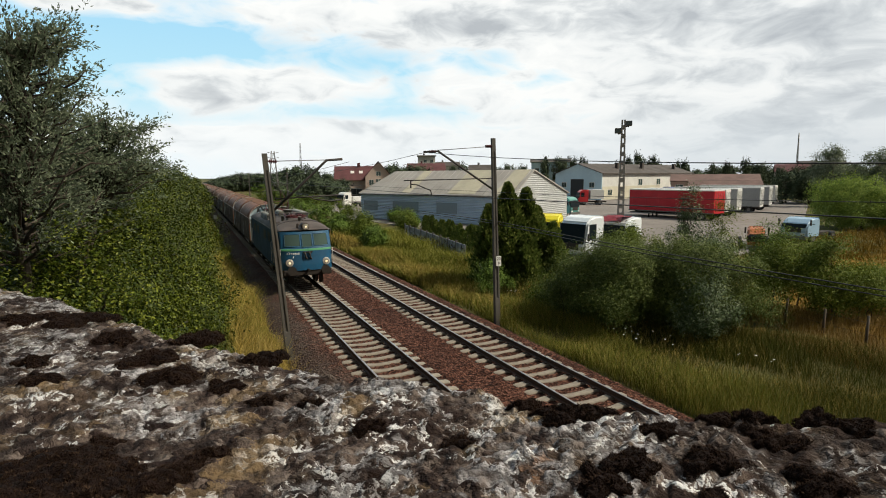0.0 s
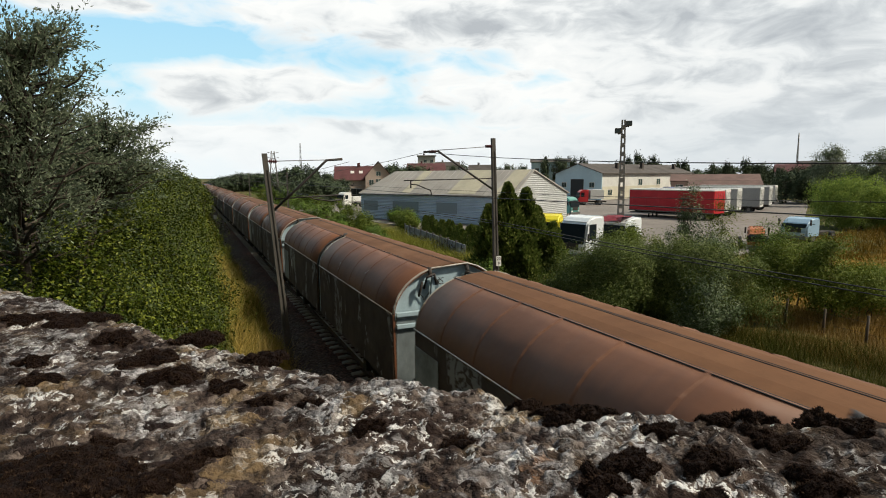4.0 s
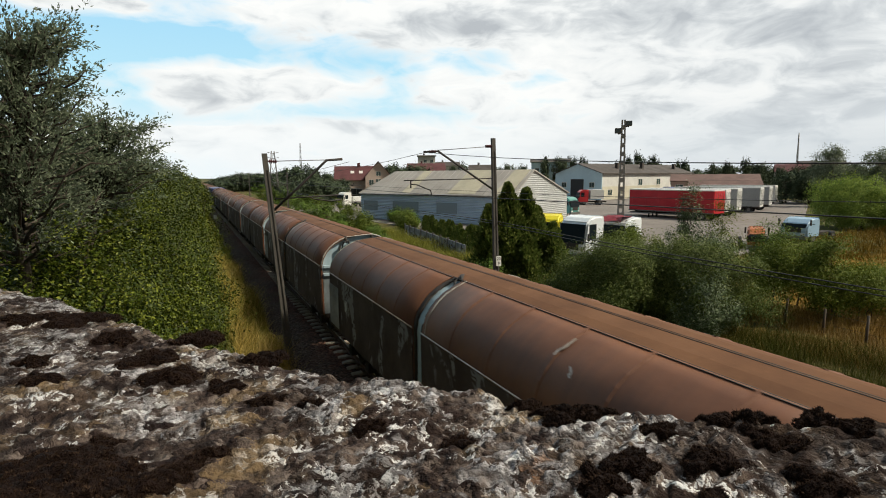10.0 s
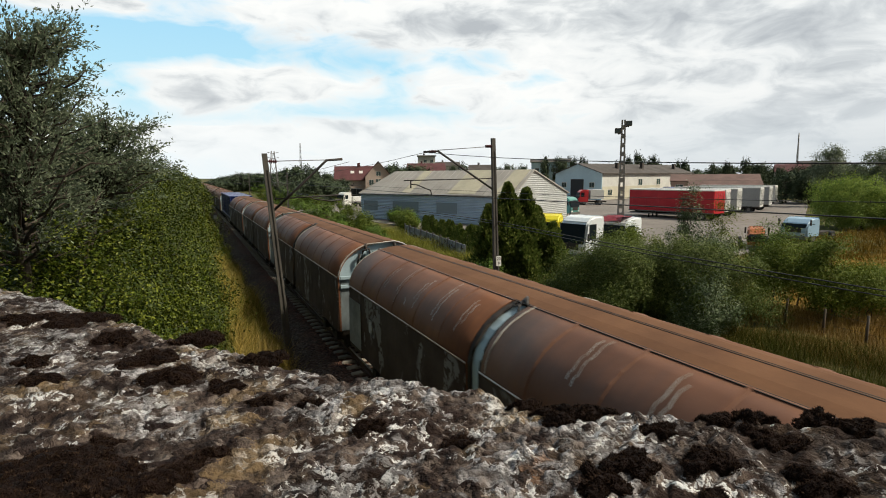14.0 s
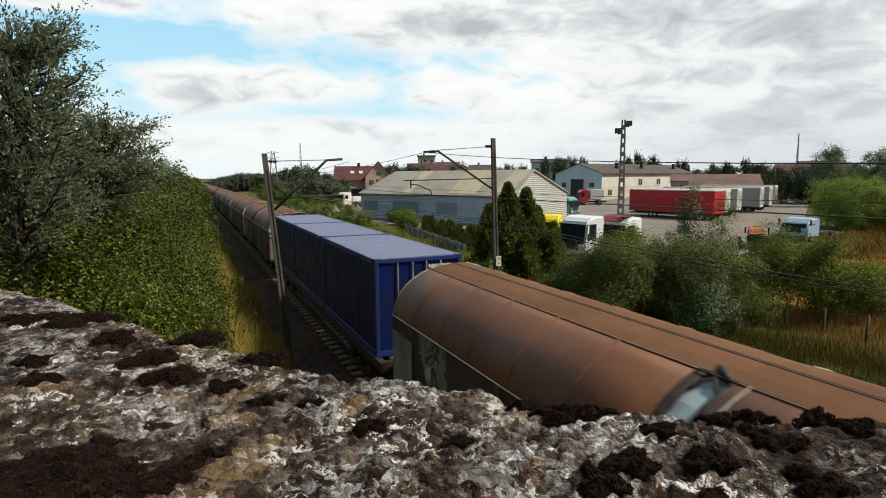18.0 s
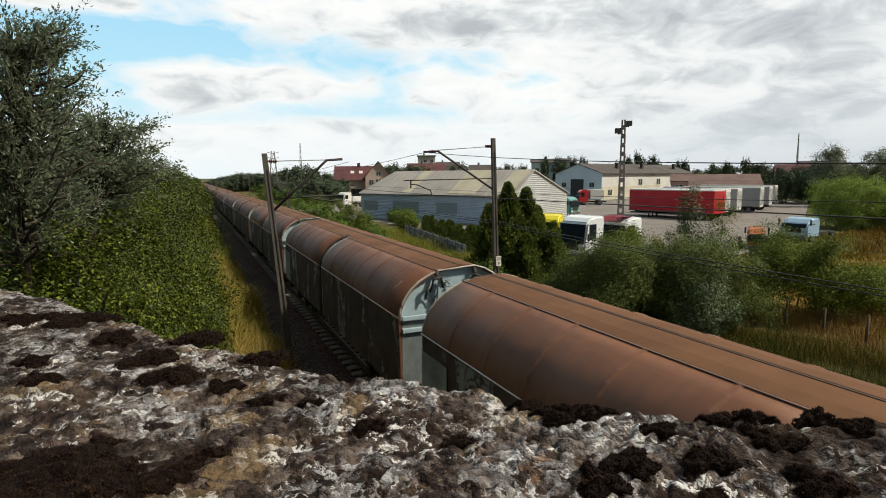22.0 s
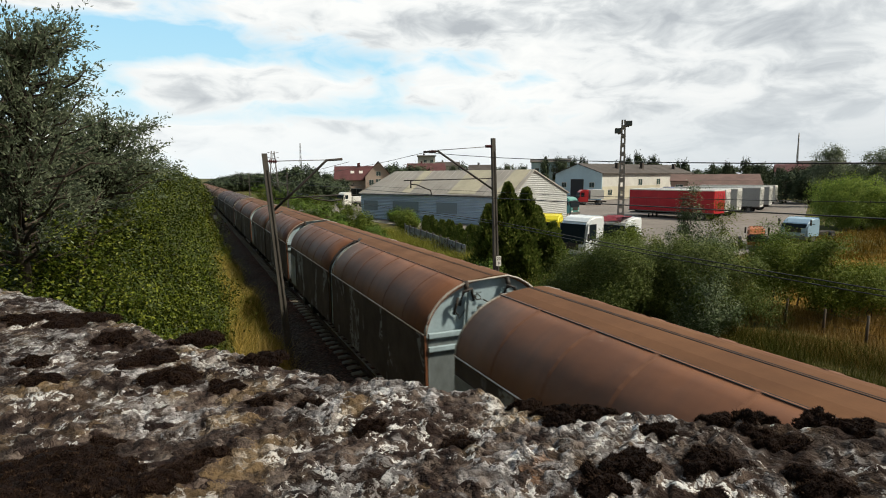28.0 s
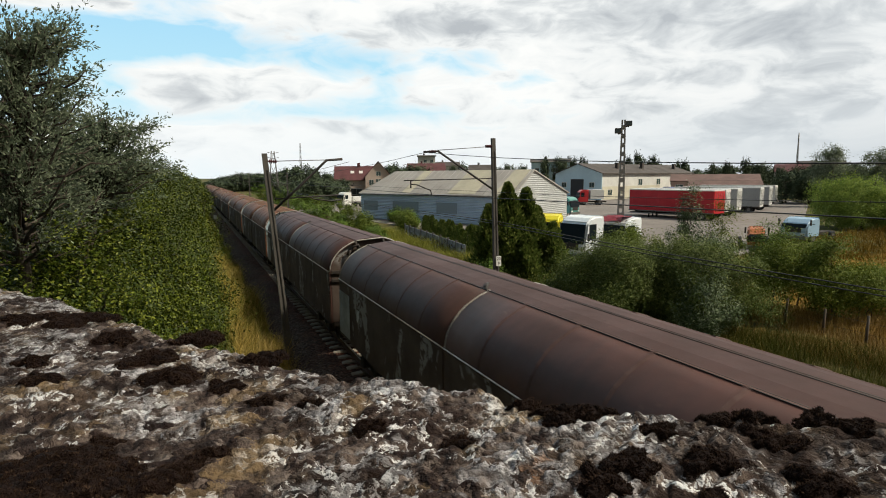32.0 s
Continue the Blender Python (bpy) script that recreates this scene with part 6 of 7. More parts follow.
# long warehouse with a light blue gable
b = shed("warehouse", "long cream warehouse with light blue gable and brown roof", pose(137, 129, -0.3, 0, 0, 107.5), 14.4, 49.8, 6.75, 9.2, 7.2, MAT["blue_wall"], MAT["white_wall"], MAT["brown_roof"])
opening(b, "y1", 5.4, 9.4, 0.0, 5.3, "dark_hole", size=49.8, name="door")
opening(b, "y1", 10.8, 12.2, 3.2, 4.4, "glass", "white_paint", size=49.8)
opening(b, "y1", 2.2, 3.6, 3.2, 4.4, "glass", "white_paint", size=49.8)
for k, (a0, a1, z0, z1) in enumerate(((2, 4.2, 1.2, 2.4), (10, 14, 3.4, 5.8), (20, 22, 3.6, 5.2), (30, 32, 3.6, 5.2), (40, 42, 1.2, 2.6), (45, 47, 1.2, 2.6))):
    opening(b, "x0", a0, a1, z0, z1, "dark_hole" if k == 1 else "glass", "white_paint")
bm = bmesh.new()
box(bm, -0.03, 0.01, 20, 49.5, 0.1, 3.4)
part("lower_render", bm, MAT["cream_wall"], b, "cream lower wall")
bm = bmesh.new()
box(bm, -0.55, -0.2, 0, 49.8, 6.5, 6.72)
part("fascia", bm, MAT["brown_roof"], b)
bm = bmesh.new()
for a in (5.0, 24.0, 37.0):
    box(bm, 3.0, 3.8, a, a + 0.8, 8.0, 9.6)
part("chimney", bm, MAT["brown_roof"], b)

b = shed("low_shed", "low pink-walled shed with red-brown roof", pose(126.9, 98.4, -0.3, 0, 0, 42), 10.0, 21.0, 4.6, 6.2, 5.0, MAT["pink_wall"], MAT["pink_wall"], MAT["tan_roof"])
for a in (2, 6, 10, 14, 18):
    opening(b, "x0", a, a + 1.8, 1.9, 3.6, "glass", "white_paint")
b = shed("low_shed", "low brick shed with red-brown roof behind the trailers", pose(111.2, 86.0, -0.3, 0, 0, 42), 8.0, 15.0, 2.8, 4.6, 4.0, MAT["pink_wall"], MAT["pink_wall"], MAT["tan_roof"])
for a in (2, 7, 12):
    opening(b, "x0", a, a + 1.8, 1.0, 2.2, "glass", "white_paint")

b = shed("house", "pale salmon house with dark red roof and balcony", pose(38.5, 184.0, 0.0, 0, 0, -16) @ pose(13.0, 0, 0, 0, 0, 90), 11.0, 13.0, 5.2, 9.4, 5.5, MAT["house_wall"], MAT["house_wall"], MAT["red_roof"], 0.6, "house")
for a0, a1, z0, z1 in ((10.4, 11.8, 2.6, 4.0), (4.5, 8.2, 0.2, 2.1), (0.8, 3.6, 0.2, 2.1)):
    opening(b, "x0", a0, a1, z0, z1, "dark_hole" if z0 < 1 else "glass", "white_paint")
for a in (4.2, 7.0):
    bm = bmesh.new()
    loft(bm, [[(x, y, 5.43 + 0.764 * x + o) for x, o in ((2.2, 0.0), (3.2, 0.0), (3.2, 0.1), (2.2, 0.1))] for y in (a, a + 1.2)], True, True)
    bmesh.ops.recalc_face_normals(bm, faces=bm.faces)
    part("skylight", bm, MAT["white_paint"], b, "pale skylight")
part("chimney", boxed(5.0, 5.9, 5.0, 6.0, 8.4, 10.6), MAT["red_roof"], b)
b = shed("house_wing", "gabled wing of the pale salmon house with wooden balcony", pose(38.5, 184.0, 0.0, 0, 0, -16) @ pose(9.6, -4.6, 0), 8.4, 12.0, 6.0, 10.8, 4.2, MAT["house_wall"], MAT["house_wall"], MAT["red_roof"], 0.6, "house")
for a0, a1, z0, z1 in ((1.2, 2.6, 3.2, 5.0), (3.4, 5.0, 3.2, 5.2), (5.9, 7.2, 3.2, 5.0), (1.4, 7.0, 0.2, 2.1), (3.5, 4.9, 6.3, 7.6)):
    opening(b, "y0", a0, a1, z0, z1, "dark_hole" if z0 < 1 else "glass", "white_paint")
bal = part("balcony", boxed(0.6, 7.8, -1.3, 0.0, 2.75, 2.95), MAT["house_wall"], b)
part("top_rail", boxed(0.6, 7.8, -1.3, -1.2, 3.9, 4.0), MAT["brown_roof"], bal)
for k in range(12):
    part("baluster", boxed(0.7 + 0.63 * k, 0.8 + 0.63 * k, -1.28, -1.22, 2.95, 3.9), MAT["brown_roof"], bal)

for (x, y, rz, lx, ly, ev, rg, wall, roof, label) in (
        (82, 232, -20, 16, 10, 8.4, 11.6, "cream_wall", "red_roof", "house with red roof on the town's edge"),
        (104, 276, -22, 9, 9, 16.5, 17.0, "white_wall", "brown_roof", "tall white house above the roofs"),
        (113, 277, -22, 14, 9, 11.5, 13.5, "white_wall", "brown_roof", "white house with grey roof on the town's edge"),
        (112, 181, -35, 14, 10, 11.0, 12.2, "blue_wall", "brown_roof", "pale grey-blue flat house"),
        (98, 205, -30, 10, 10, 8.0, 10.4, "white_wall", "brown_roof", "white house behind the hall"),
        (60, 262, -14, 12, 9, 6.5, 10.0, "cream_wall", "red_roof", "small house with red roof among trees"),
        (160, 215, -36, 22, 10, 7.5, 9.5, "white_wall", "brown_roof", "low white house behind the warehouse"),
        (205, 150, -52, 20, 10, 7.0, 9.8, "pink_wall", "red_roof", "far house with red-brown roof"),
        (232, 128, -58, 16, 10, 8.0, 11.0, "cream_wall", "red_roof", "far house with red-brown roof"),
        (258, 176, -52, 18, 10, 9.5, 12.0, "white_wall", "brown_roof", "far pale house among dark trees"),
        (186, 62, -70, 15, 10, 6.5, 9.3, "white_wall", "brown_roof", "far pale house behind the willow"),
        (170, 42, -75, 13, 9, 5.5, 8.0, "cream_wall", "brown_roof", "far cream house behind the willow")):
    b = shed("house", label, pose(x, y, 0.0, 0, 0, rz) @ pose(lx, 0, 0, 0, 0, 90), ly, lx, ev, rg, ly / 2, MAT[wall], MAT[wall], MAT[roof], 0.5, "house")
    for k in range(int(lx // 3.4)):
        for z in (1.2, 4.2, 7.2, 10.2, 13.2):
            if z + 1.6 < ev:
                opening(b, "x0", 1.0 + 3.4 * k, 2.5 + 3.4 * k, z, z + 1.5, "glass", "white_paint")
    part("chimney", boxed(ly * 0.5, ly * 0.5 + 0.8, lx * 0.6, lx * 0.6 + 0.8, rg - 1.0, rg + 1.1), MAT[roof], b)


def wheel_disc(parent, x, y, r=0.5, w=0.3):
    bm = bmesh.new()
    tube(bm, [(x - w / 2, y, r), (x - w / 2 + 0.04, y, r), (x + w / 2 - 0.04, y, r), (x + w / 2, y, r)], [r - 0.06, r, r, r - 0.06], 18)
    t = part("wheel", bm, MAT["tyre"], parent)
    bm = bmesh.new()
    tube(bm, [(x - w / 2 - 0.01, y, r), (x + w / 2 + 0.01, y, r)], r * 0.55, 12)
    part("rim", bm, MAT["galv"], t)


def trailer(m, mat, label, roof="white_tarp"):
    """A parked semi-trailer, 13.6 m long, its rear at y = 0."""
    t = empty("semi_trailer", m, label, "semi-trailer", "parked trailers")
    L, W = 13.6, 1.27
    for s in (-1, 1):
        bm = bmesh.new()
        box(bm, s * W - 0.02, s * W + 0.02, 0.1, L - 0.1, 1.0, 3.95)
        c = part("curtain", bm, MAT[mat], t)
        bm = bmesh.new()
        for k in range(12):
            y = 0.6 + k * 1.12
            box(bm, s * (W + 0.02) - 0.008, s * (W + 0.02) + 0.008, y, y + 0.05, 0.95, 3.93)
        part("strap", bm, MAT[mat], c)
        bm = bmesh.new()
        box(bm, s * W - 0.05, s * W + 0.05, 0, L, 0.88, 1.02, bevel=0.02)
        part("side_rail", bm, MAT["galv"], t)
        bm = bmesh.new()
        for y in (4.6, 9.5):
            box(bm, s * 1.15 - 0.03, s * 1.15 + 0.03, y, y + 4.0, 0.55, 0.68)
        part("side_guard", bm, MAT["galv"], t)
    part("roof", boxed(-W, W, 0, L, 3.95, 4.1, bevel=0.03), MAT[roof], t)
    d = part("rear_door", boxed(-W, W, -0.02, 0.1, 0.95, 3.95), MAT["red_tarp" if mat == "red_tarp" else "white_tarp"], t)
    bm = bmesh.new()
    for x in (-0.9, -0.3, 0.3, 0.9):
        tube(bm, [(x, -0.05, 1.2), (x, -0.05, 3.75)], 0.025, 5)
    part("lock_rod", bm, MAT["galv"], d)
    part("front_wall", boxed(-W, W, L - 0.1, L, 0.95, 3.95), MAT["white_tarp"], t)
    part("chassis", boxed(-0.5, 0.5, 0.3, L - 0.5, 0.6, 0.95), MAT["under"], t)
    for y in (1.6, 2.95, 4.3):
        for s in (-1, 1):
            wheel_disc(t, s * 1.05, y)
    for s in (-1, 1):
        bm = bmesh.new()
        box(bm, s * 0.9 - 0.06, s * 0.9 + 0.06, 10.2, 10.35, 0.03, 1.05)
        box(bm, s * 0.9 - 0.14, s * 0.9 + 0.14, 10.1, 10.45, 0.0, 0.04)
        part("landing_leg", bm, MAT["under"], t)
    return t


for x, y, rz, mat, label in ((59.6, 54.2, 10, "red_tarp", "bright red curtain-sided semi-trailer parked in the yard"), (64.2, 56.6, 25, "white_tarp", "white semi-trailer parked behind the red one"), (69.6, 59.0, 25, "grey_tarp", "grey curtain-sided semi-trailer parked in the yard"), (79.4, 62.6, 25, "grey_tarp", "grey curtain-sided semi-trailer parked in the yard"), (86.8, 66.4, 25, "grey_tarp", "grey curtain-sided semi-trailer parked in the yard"), (97.4, 73.0, 25, "white_tarp", "white semi-trailer at the end of the row")):
    trailer(pose(x, y, YARD_Z, 0, 0, rz), mat, label)


def lorry(m, mat, label, h=3.0, load=None, tarp=None, W=1.22):
    """A lorry cab with its chassis; the front faces -y."""
    t = empty("lorry", m, label, "lorry", "parked lorries")
    bm = bmesh.new()
    sec = [(0.12, 0.55), (0.0, 1.2), (0.06, 1.6), (0.30, h - 0.45), (0.75, h - 0.12), (1.2, h), (2.1, h - 0.05), (2.15, h - 0.1), (2.15, 0.55)]
    loft(bm, [[(x * k, y + (0.06 if k < 1 else 0), z) for y, z in sec] for x, k in ((-W, 1), (-W * 0.6, 1), (W * 0.6, 1), (W, 1))], True, True)
    bmesh.ops.recalc_face_normals(bm, faces=bm.faces)
    bmesh.ops.bevel(bm, geom=[e for e in bm.edges if len(e.link_faces) == 2 and e.calc_face_angle(0) > 0.6], offset=0.13, segments=3, affect="EDGES")
    cab = part("cab", bm, MAT[mat], t)
    bm = bmesh.new()
    loft(bm, [[(x, 0.06 + 0.24 * (z - 1.6) / (h - 1.95) - o, z) for o, z in ((0.025, 1.45), (0.025, h - 0.55), (-0.05, h - 0.55), (-0.05, 1.45))] for x in (-W * 0.9, W * 0.9)], True, True)
    bmesh.ops.recalc_face_normals(bm, faces=bm.faces)
    part("windscreen", bm, MAT["dull_glass"], cab, "dark windscreen")
    for s in (-1, 1):
        part("side_window", boxed(s * W - 0.012, s * W + 0.012, 0.5, 1.25, 1.75, h - 0.55), MAT["dull_glass"], cab)
        bm = bmesh.new()
        box(bm, s * (W + 0.22) - 0.06, s * (W + 0.22) + 0.06, 0.12, 0.22, 1.7, 2.2)
        part("mirror", bm, MAT["black_iron"], cab)
        part("headlight", boxed(s * 0.85 - 0.18, s * 0.85 + 0.18, -0.012, 0.08, 0.78, 0.95), MAT["white_paint"], cab)
    part("grille", boxed(-0.7, 0.7, -0.015, 0.08, 1.02, 1.5), MAT["black_iron"], cab)
    part("bumper", boxed(-W, W, -0.06, 0.3, 0.38, 0.7, bevel=0.04), MAT["galv"], t)
    part("chassis", boxed(-0.45, 0.45, 0.4, 6.2, 0.55, 0.85), MAT["under"], t)
    for y in (1.2, 4.6):
        for s in (-1, 1):
            wheel_disc(t, s * 1.05, y)
    if load:
        bm = bmesh.new()
        box(bm, -1.25, 1.25, 2.5, 5.4, 1.25, load[1], bevel=0.03)
        part("load_box", bm, MAT[load[0]], t)
    if tarp:
        bm = bmesh.new()
        rings = []
        for k in range(9):
            y = 0.5 + k * 0.2
            rings.append([(x, y - 0.5 + 0.15 * math.sin(3 * x + k), h + 0.05 - 0.75 * max(0, 0.9 - y) + 0.05 * math.sin(5 * x + k * 1.3) - 1.3 * max(0, abs(x) - 1.0) ** 0.8) for x in np.linspace(-1.75, 0.9, 13)])
        loft(bm, rings, False, False)
        part("tarpaulin", bm, MAT[tarp], t, "crumpled red tarpaulin")
    return t


lorry(pose(18.7, 32.2, YARD_Z, 0, 0, -78), "cab_white", "white lorry cab parked behind the bushes", 3.35)
lorry(pose(21.6, 31.6, YARD_Z, 0, 0, -78), "cab_white", "white lorry with a red tarpaulin over its roof", 3.2, None, "tarp_red")
lorry(pose(18.2, 35.0, YARD_Z, 0, 0, -45), "yellow_paint", "bright yellow lorry cab behind the thuja trees", 3.3)
lorry(pose(47.3, 69.2, YARD_Z, 0, 0, 20), "teal_paint", "teal and white lorry cab beside the metal hall", 3.0)
lorry(pose(69.5, 97.8, YARD_Z, 0, 0, -112), "red_paint", "red lorry with white box body by the warehouse", 3.2, ("white_tarp", 3.2))
lorry(pose(36.6, 31.3, -0.6, 0, 0, -50), "orange_paint", "orange lorry cab behind tall weeds", 2.15, None, None, 0.62)
lorry(pose(45.4, 34.2, -0.45, 0, 0, -85), "lblue_paint", "light blue lorry cab parked at the yard's edge", 2.35)
lorry(pose(22.3, 113.5, YARD_Z, 0, 0, -70), "white_paint", "white lorry cab far beside the metal hall", 3.1, ("white_tarp", 2.2))
lorry(pose(81, 82, YARD_Z, 0, 0, 20), "navy_paint", "dark blue lorry among the trailers", 3.9)


def light_pole():
    p = empty("light_pole", pose(32.0, 42.2, -0.3, 0, 0, -38), "tall concrete ladder-like light pole with two floodlights", "light pole")
    for s in (-1, 1):
        bm = bmesh.new()
        loft(bm, [[(s * o + a, b, z) for a, b in ((-w, -0.14), (w, -0.14), (w, 0.14), (-w, 0.14))] for z, w, o in ((0, 0.09, 0.27), (11.35, 0.07, 0.12))], True, True)
        part("pole", bm, MAT["pale_concrete"], p)
    for k in range(13):
        z = 0.6 + 0.82 * k
        w = 0.27 - 0.15 * z / 11.35
        part("rung", boxed(-w, w, -0.12, 0.12, z, z + 0.42), MAT["pale_concrete"], p)
    for x, z in ((-0.5, 10.1), (0.48, 10.75)):
        bm = bmesh.new()
        box(bm, x - 0.28, x + 0.28, -0.35, 0.1, z, z + 0.48, bevel=0.04)
        f = part("floodlight", bm, MAT["galv"], p)
        part("lens", boxed(x - 0.22, x + 0.22, -0.365, -0.352, z + 0.06, z + 0.42), MAT["glass"], f)
        part("bracket", boxed(min(0, x), max(0, x), -0.05, 0.05, z - 0.08, z), MAT["galv"], p)


light_pole()


def concrete_fence():
    f = empty("concrete_fence", pose(15.9, 58.0, -0.9), "low concrete fence sprayed with dark graffiti", "fence")
    a, b2 = Vector((0, 0, 0)), Vector((-2.3, -19.5, 0))
    n = 9
    ang = math.degrees(math.atan2(b2.y, b2.x))
    L = b2.length / n
    for i in range(n):
        q = a.lerp(b2, i / n)
        pl = part("panel", boxed(0.06, L - 0.06, -0.04, 0.04, 0.0, 1.55), MAT["fence_conc"], f)
        pl.matrix_basis = Matrix.Translation(q) @ pose(0, 0, 0, 0, 0, ang)
        rg = random.Random(60 + i)
        for _ in range(7):
            bm = bmesh.new()
            q0, zz = rg.uniform(0.2, L - 0.5), rg.uniform(0.5, 1.2)
            for sd in (-0.046, 0.046):
                tube(bm, [(q0, sd, zz), (q0 + rg.uniform(-0.1, 0.2), sd, zz + rg.uniform(-0.3, 0.3)), (q0 + rg.uniform(0.1, 0.4), sd, zz + rg.uniform(-0.3, 0.3))], 0.045, 4)
            part("spray_stroke", bm, MAT["black_iron"], pl)
        po = part("post", boxed(-0.08, 0.08, -0.08, 0.08, 0.0, 1.7), MAT["concrete"], f)
        po.matrix_basis = Matrix.Translation(q) @ pose(0, 0, 0, 0, 0, ang)


concrete_fence()


def wire_fence():
    f = empty("field_fence", pose(0, 0, 0), "old wooden fence posts along the dry field", "fence")
    rnd = random.Random(9)
    a, b2 = Vector((18.6, 19.6, 0)), Vector((17.5, 4.0, 0))
    for i in range(10):
        q = a.lerp(b2, i / 9)
        z = float(ground_z(q.x, q.y))
        bm = bmesh.new()
        tube(bm, [(0, 0, -0.2), (rnd.uniform(-0.08, 0.08), rnd.uniform(-0.05, 0.05), 1.15 + rnd.uniform(-0.15, 0.15))], [0.06, 0.05], 7)
        ob = part("post", bm, MAT["wood"], f)
        ob.matrix_basis = Matrix.Translation((q.x, q.y, z))
    for h in (0.5, 0.95):
        bm = bmesh.new()
        tube(bm, [(a.lerp(b2, i / 9).x, a.lerp(b2, i / 9).y, float(ground_z(a.lerp(b2, i / 9).x, a.lerp(b2, i / 9).y)) + h) for i in range(10)], 0.006, 4)
        part("fence_wire", bm, MAT["wire"], f)


wire_fence()


# ---- plants ----
def unit(v):
    return v / np.maximum(np.linalg.norm(v, axis=1, keepdims=True), 1e-9)


def leaves(rng, centres, spread, count, length, width, droop=0.0, heart=None):
    """Small diamond leaves scattered round clump centres, their faces turned mostly outwards and up."""
    i = rng.integers(0, len(centres), count)
    p = centres[i] + rng.normal(0, 1, (count, 3)) * spread[i][:, None] * 0.55
    out = unit(p - (centres.mean(0) if heart is None else np.asarray(heart)))
    nrm = unit(out * 0.8 + (0, 0, 0.45) + rng.normal(0, 0.5, (count, 3)))
    d = unit(np.cross(nrm, rng.normal(0, 1, (count, 3))) + (0, 0, -droop))
    w = unit(np.cross(nrm, d))
    k = rng.uniform(0.65, 1.35, (count, 1))
    a, b = d * length * k, w * width * 0.5 * k
    bend = nrm * length * 0.1
    v = np.stack([p, p + a * 0.45 + b + bend, p + a, p + a * 0.45 - b + bend], 1).reshape(-1, 3)
    f = np.arange(count * 4).reshape(-1, 4)
    return v, f


def branch_mesh(bm, rng, start, end, r0, r1, wob):
    pts = []
    for k in range(6):
        t = k / 5
        pts.append(Vector(start).lerp(Vector(end), t) + Vector(rng.normal(0, wob, 3)) * math.sin(3.1416 * t))
    tube(bm, pts, [r0 + (r1 - r0) * k / 5 for k in range(6)], 6)


def crown_points(rng, n, centre, radii, low=-0.8):
    """Clump centres that fill an uneven ellipsoid, more of them near its skin."""
    d = unit(rng.normal(0, 1, (n, 3)))
    d[:, 2] = np.where(d[:, 2] < low, -d[:, 2], d[:, 2])
    lump = 1 + 0.22 * np.sin(d[:, 0] * 5 + radii[0]) * np.sin(d[:, 1] * 4 + 2) + 0.15 * np.sin(d[:, 2] * 7 + radii[1])
    r = rng.uniform(0.25, 1.0, n) ** 0.45 * lump
    return np.asarray(centre) + d * r[:, None] * np.asarray(radii)


def plant(name, label, category, x, y, h, rad, leaf, seed, n_leaf, size, clumps=60, stems=1, trunk=0.3, low=0.25, droop=0.0, group="", spread=0.35, z=None, skew=(0, 0), slim=0.4):
    """A tree or bush: stems with limbs, and a crown of many small leaves in clumps."""
    rng = np.random.default_rng(seed)
    z0 = float(ground_z(x, y)) if z is None else z
    t = empty(name, pose(x, y, z0), label, category, group)
    zc = h * (1 + low) / 2
    radii = (rad, rad * rng.uniform(0.85, 1.1), h * (1 - low) / 2)
    pts = crown_points(rng, clumps, (skew[0], skew[1], zc), radii)
    pts[:, 2] = np.maximum(pts[:, 2], 0.12)
    bm = bmesh.new()
    for s in range(stems):
        bx, by = (0, 0) if stems == 1 else rng.normal(0, rad * 0.25, 2)
        top = (skew[0] * 0.7 + bx * 1.6, skew[1] * 0.7 + by * 1.6, h * rng.uniform(0.6, 0.8))
        branch_mesh(bm, rng, (bx, by, -0.2), top, trunk / stems ** 0.5, trunk * 0.2 / stems ** 0.5, h * 0.02)
        for _ in range(max(3, 10 // stems)):
            q = pts[rng.integers(0, len(pts))]
            u = rng.uniform(0.25, 0.8)
            st = Vector((bx, by, 0)).lerp(Vector(top), u)
            branch_mesh(bm, rng, st, q, trunk * 0.28 / stems ** 0.5, 0.012, h * 0.015)
    part("trunk", bm, MAT["bark"], t)
    v, f = leaves(rng, pts, np.full(len(pts), spread) * rng.uniform(0.6, 1.4, len(pts)), n_leaf, size, size * slim, droop)
    v[:, 2] = np.maximum(v[:, 2], 0.02)
    sheet("crown", v, f, MAT[leaf], t)
    return t


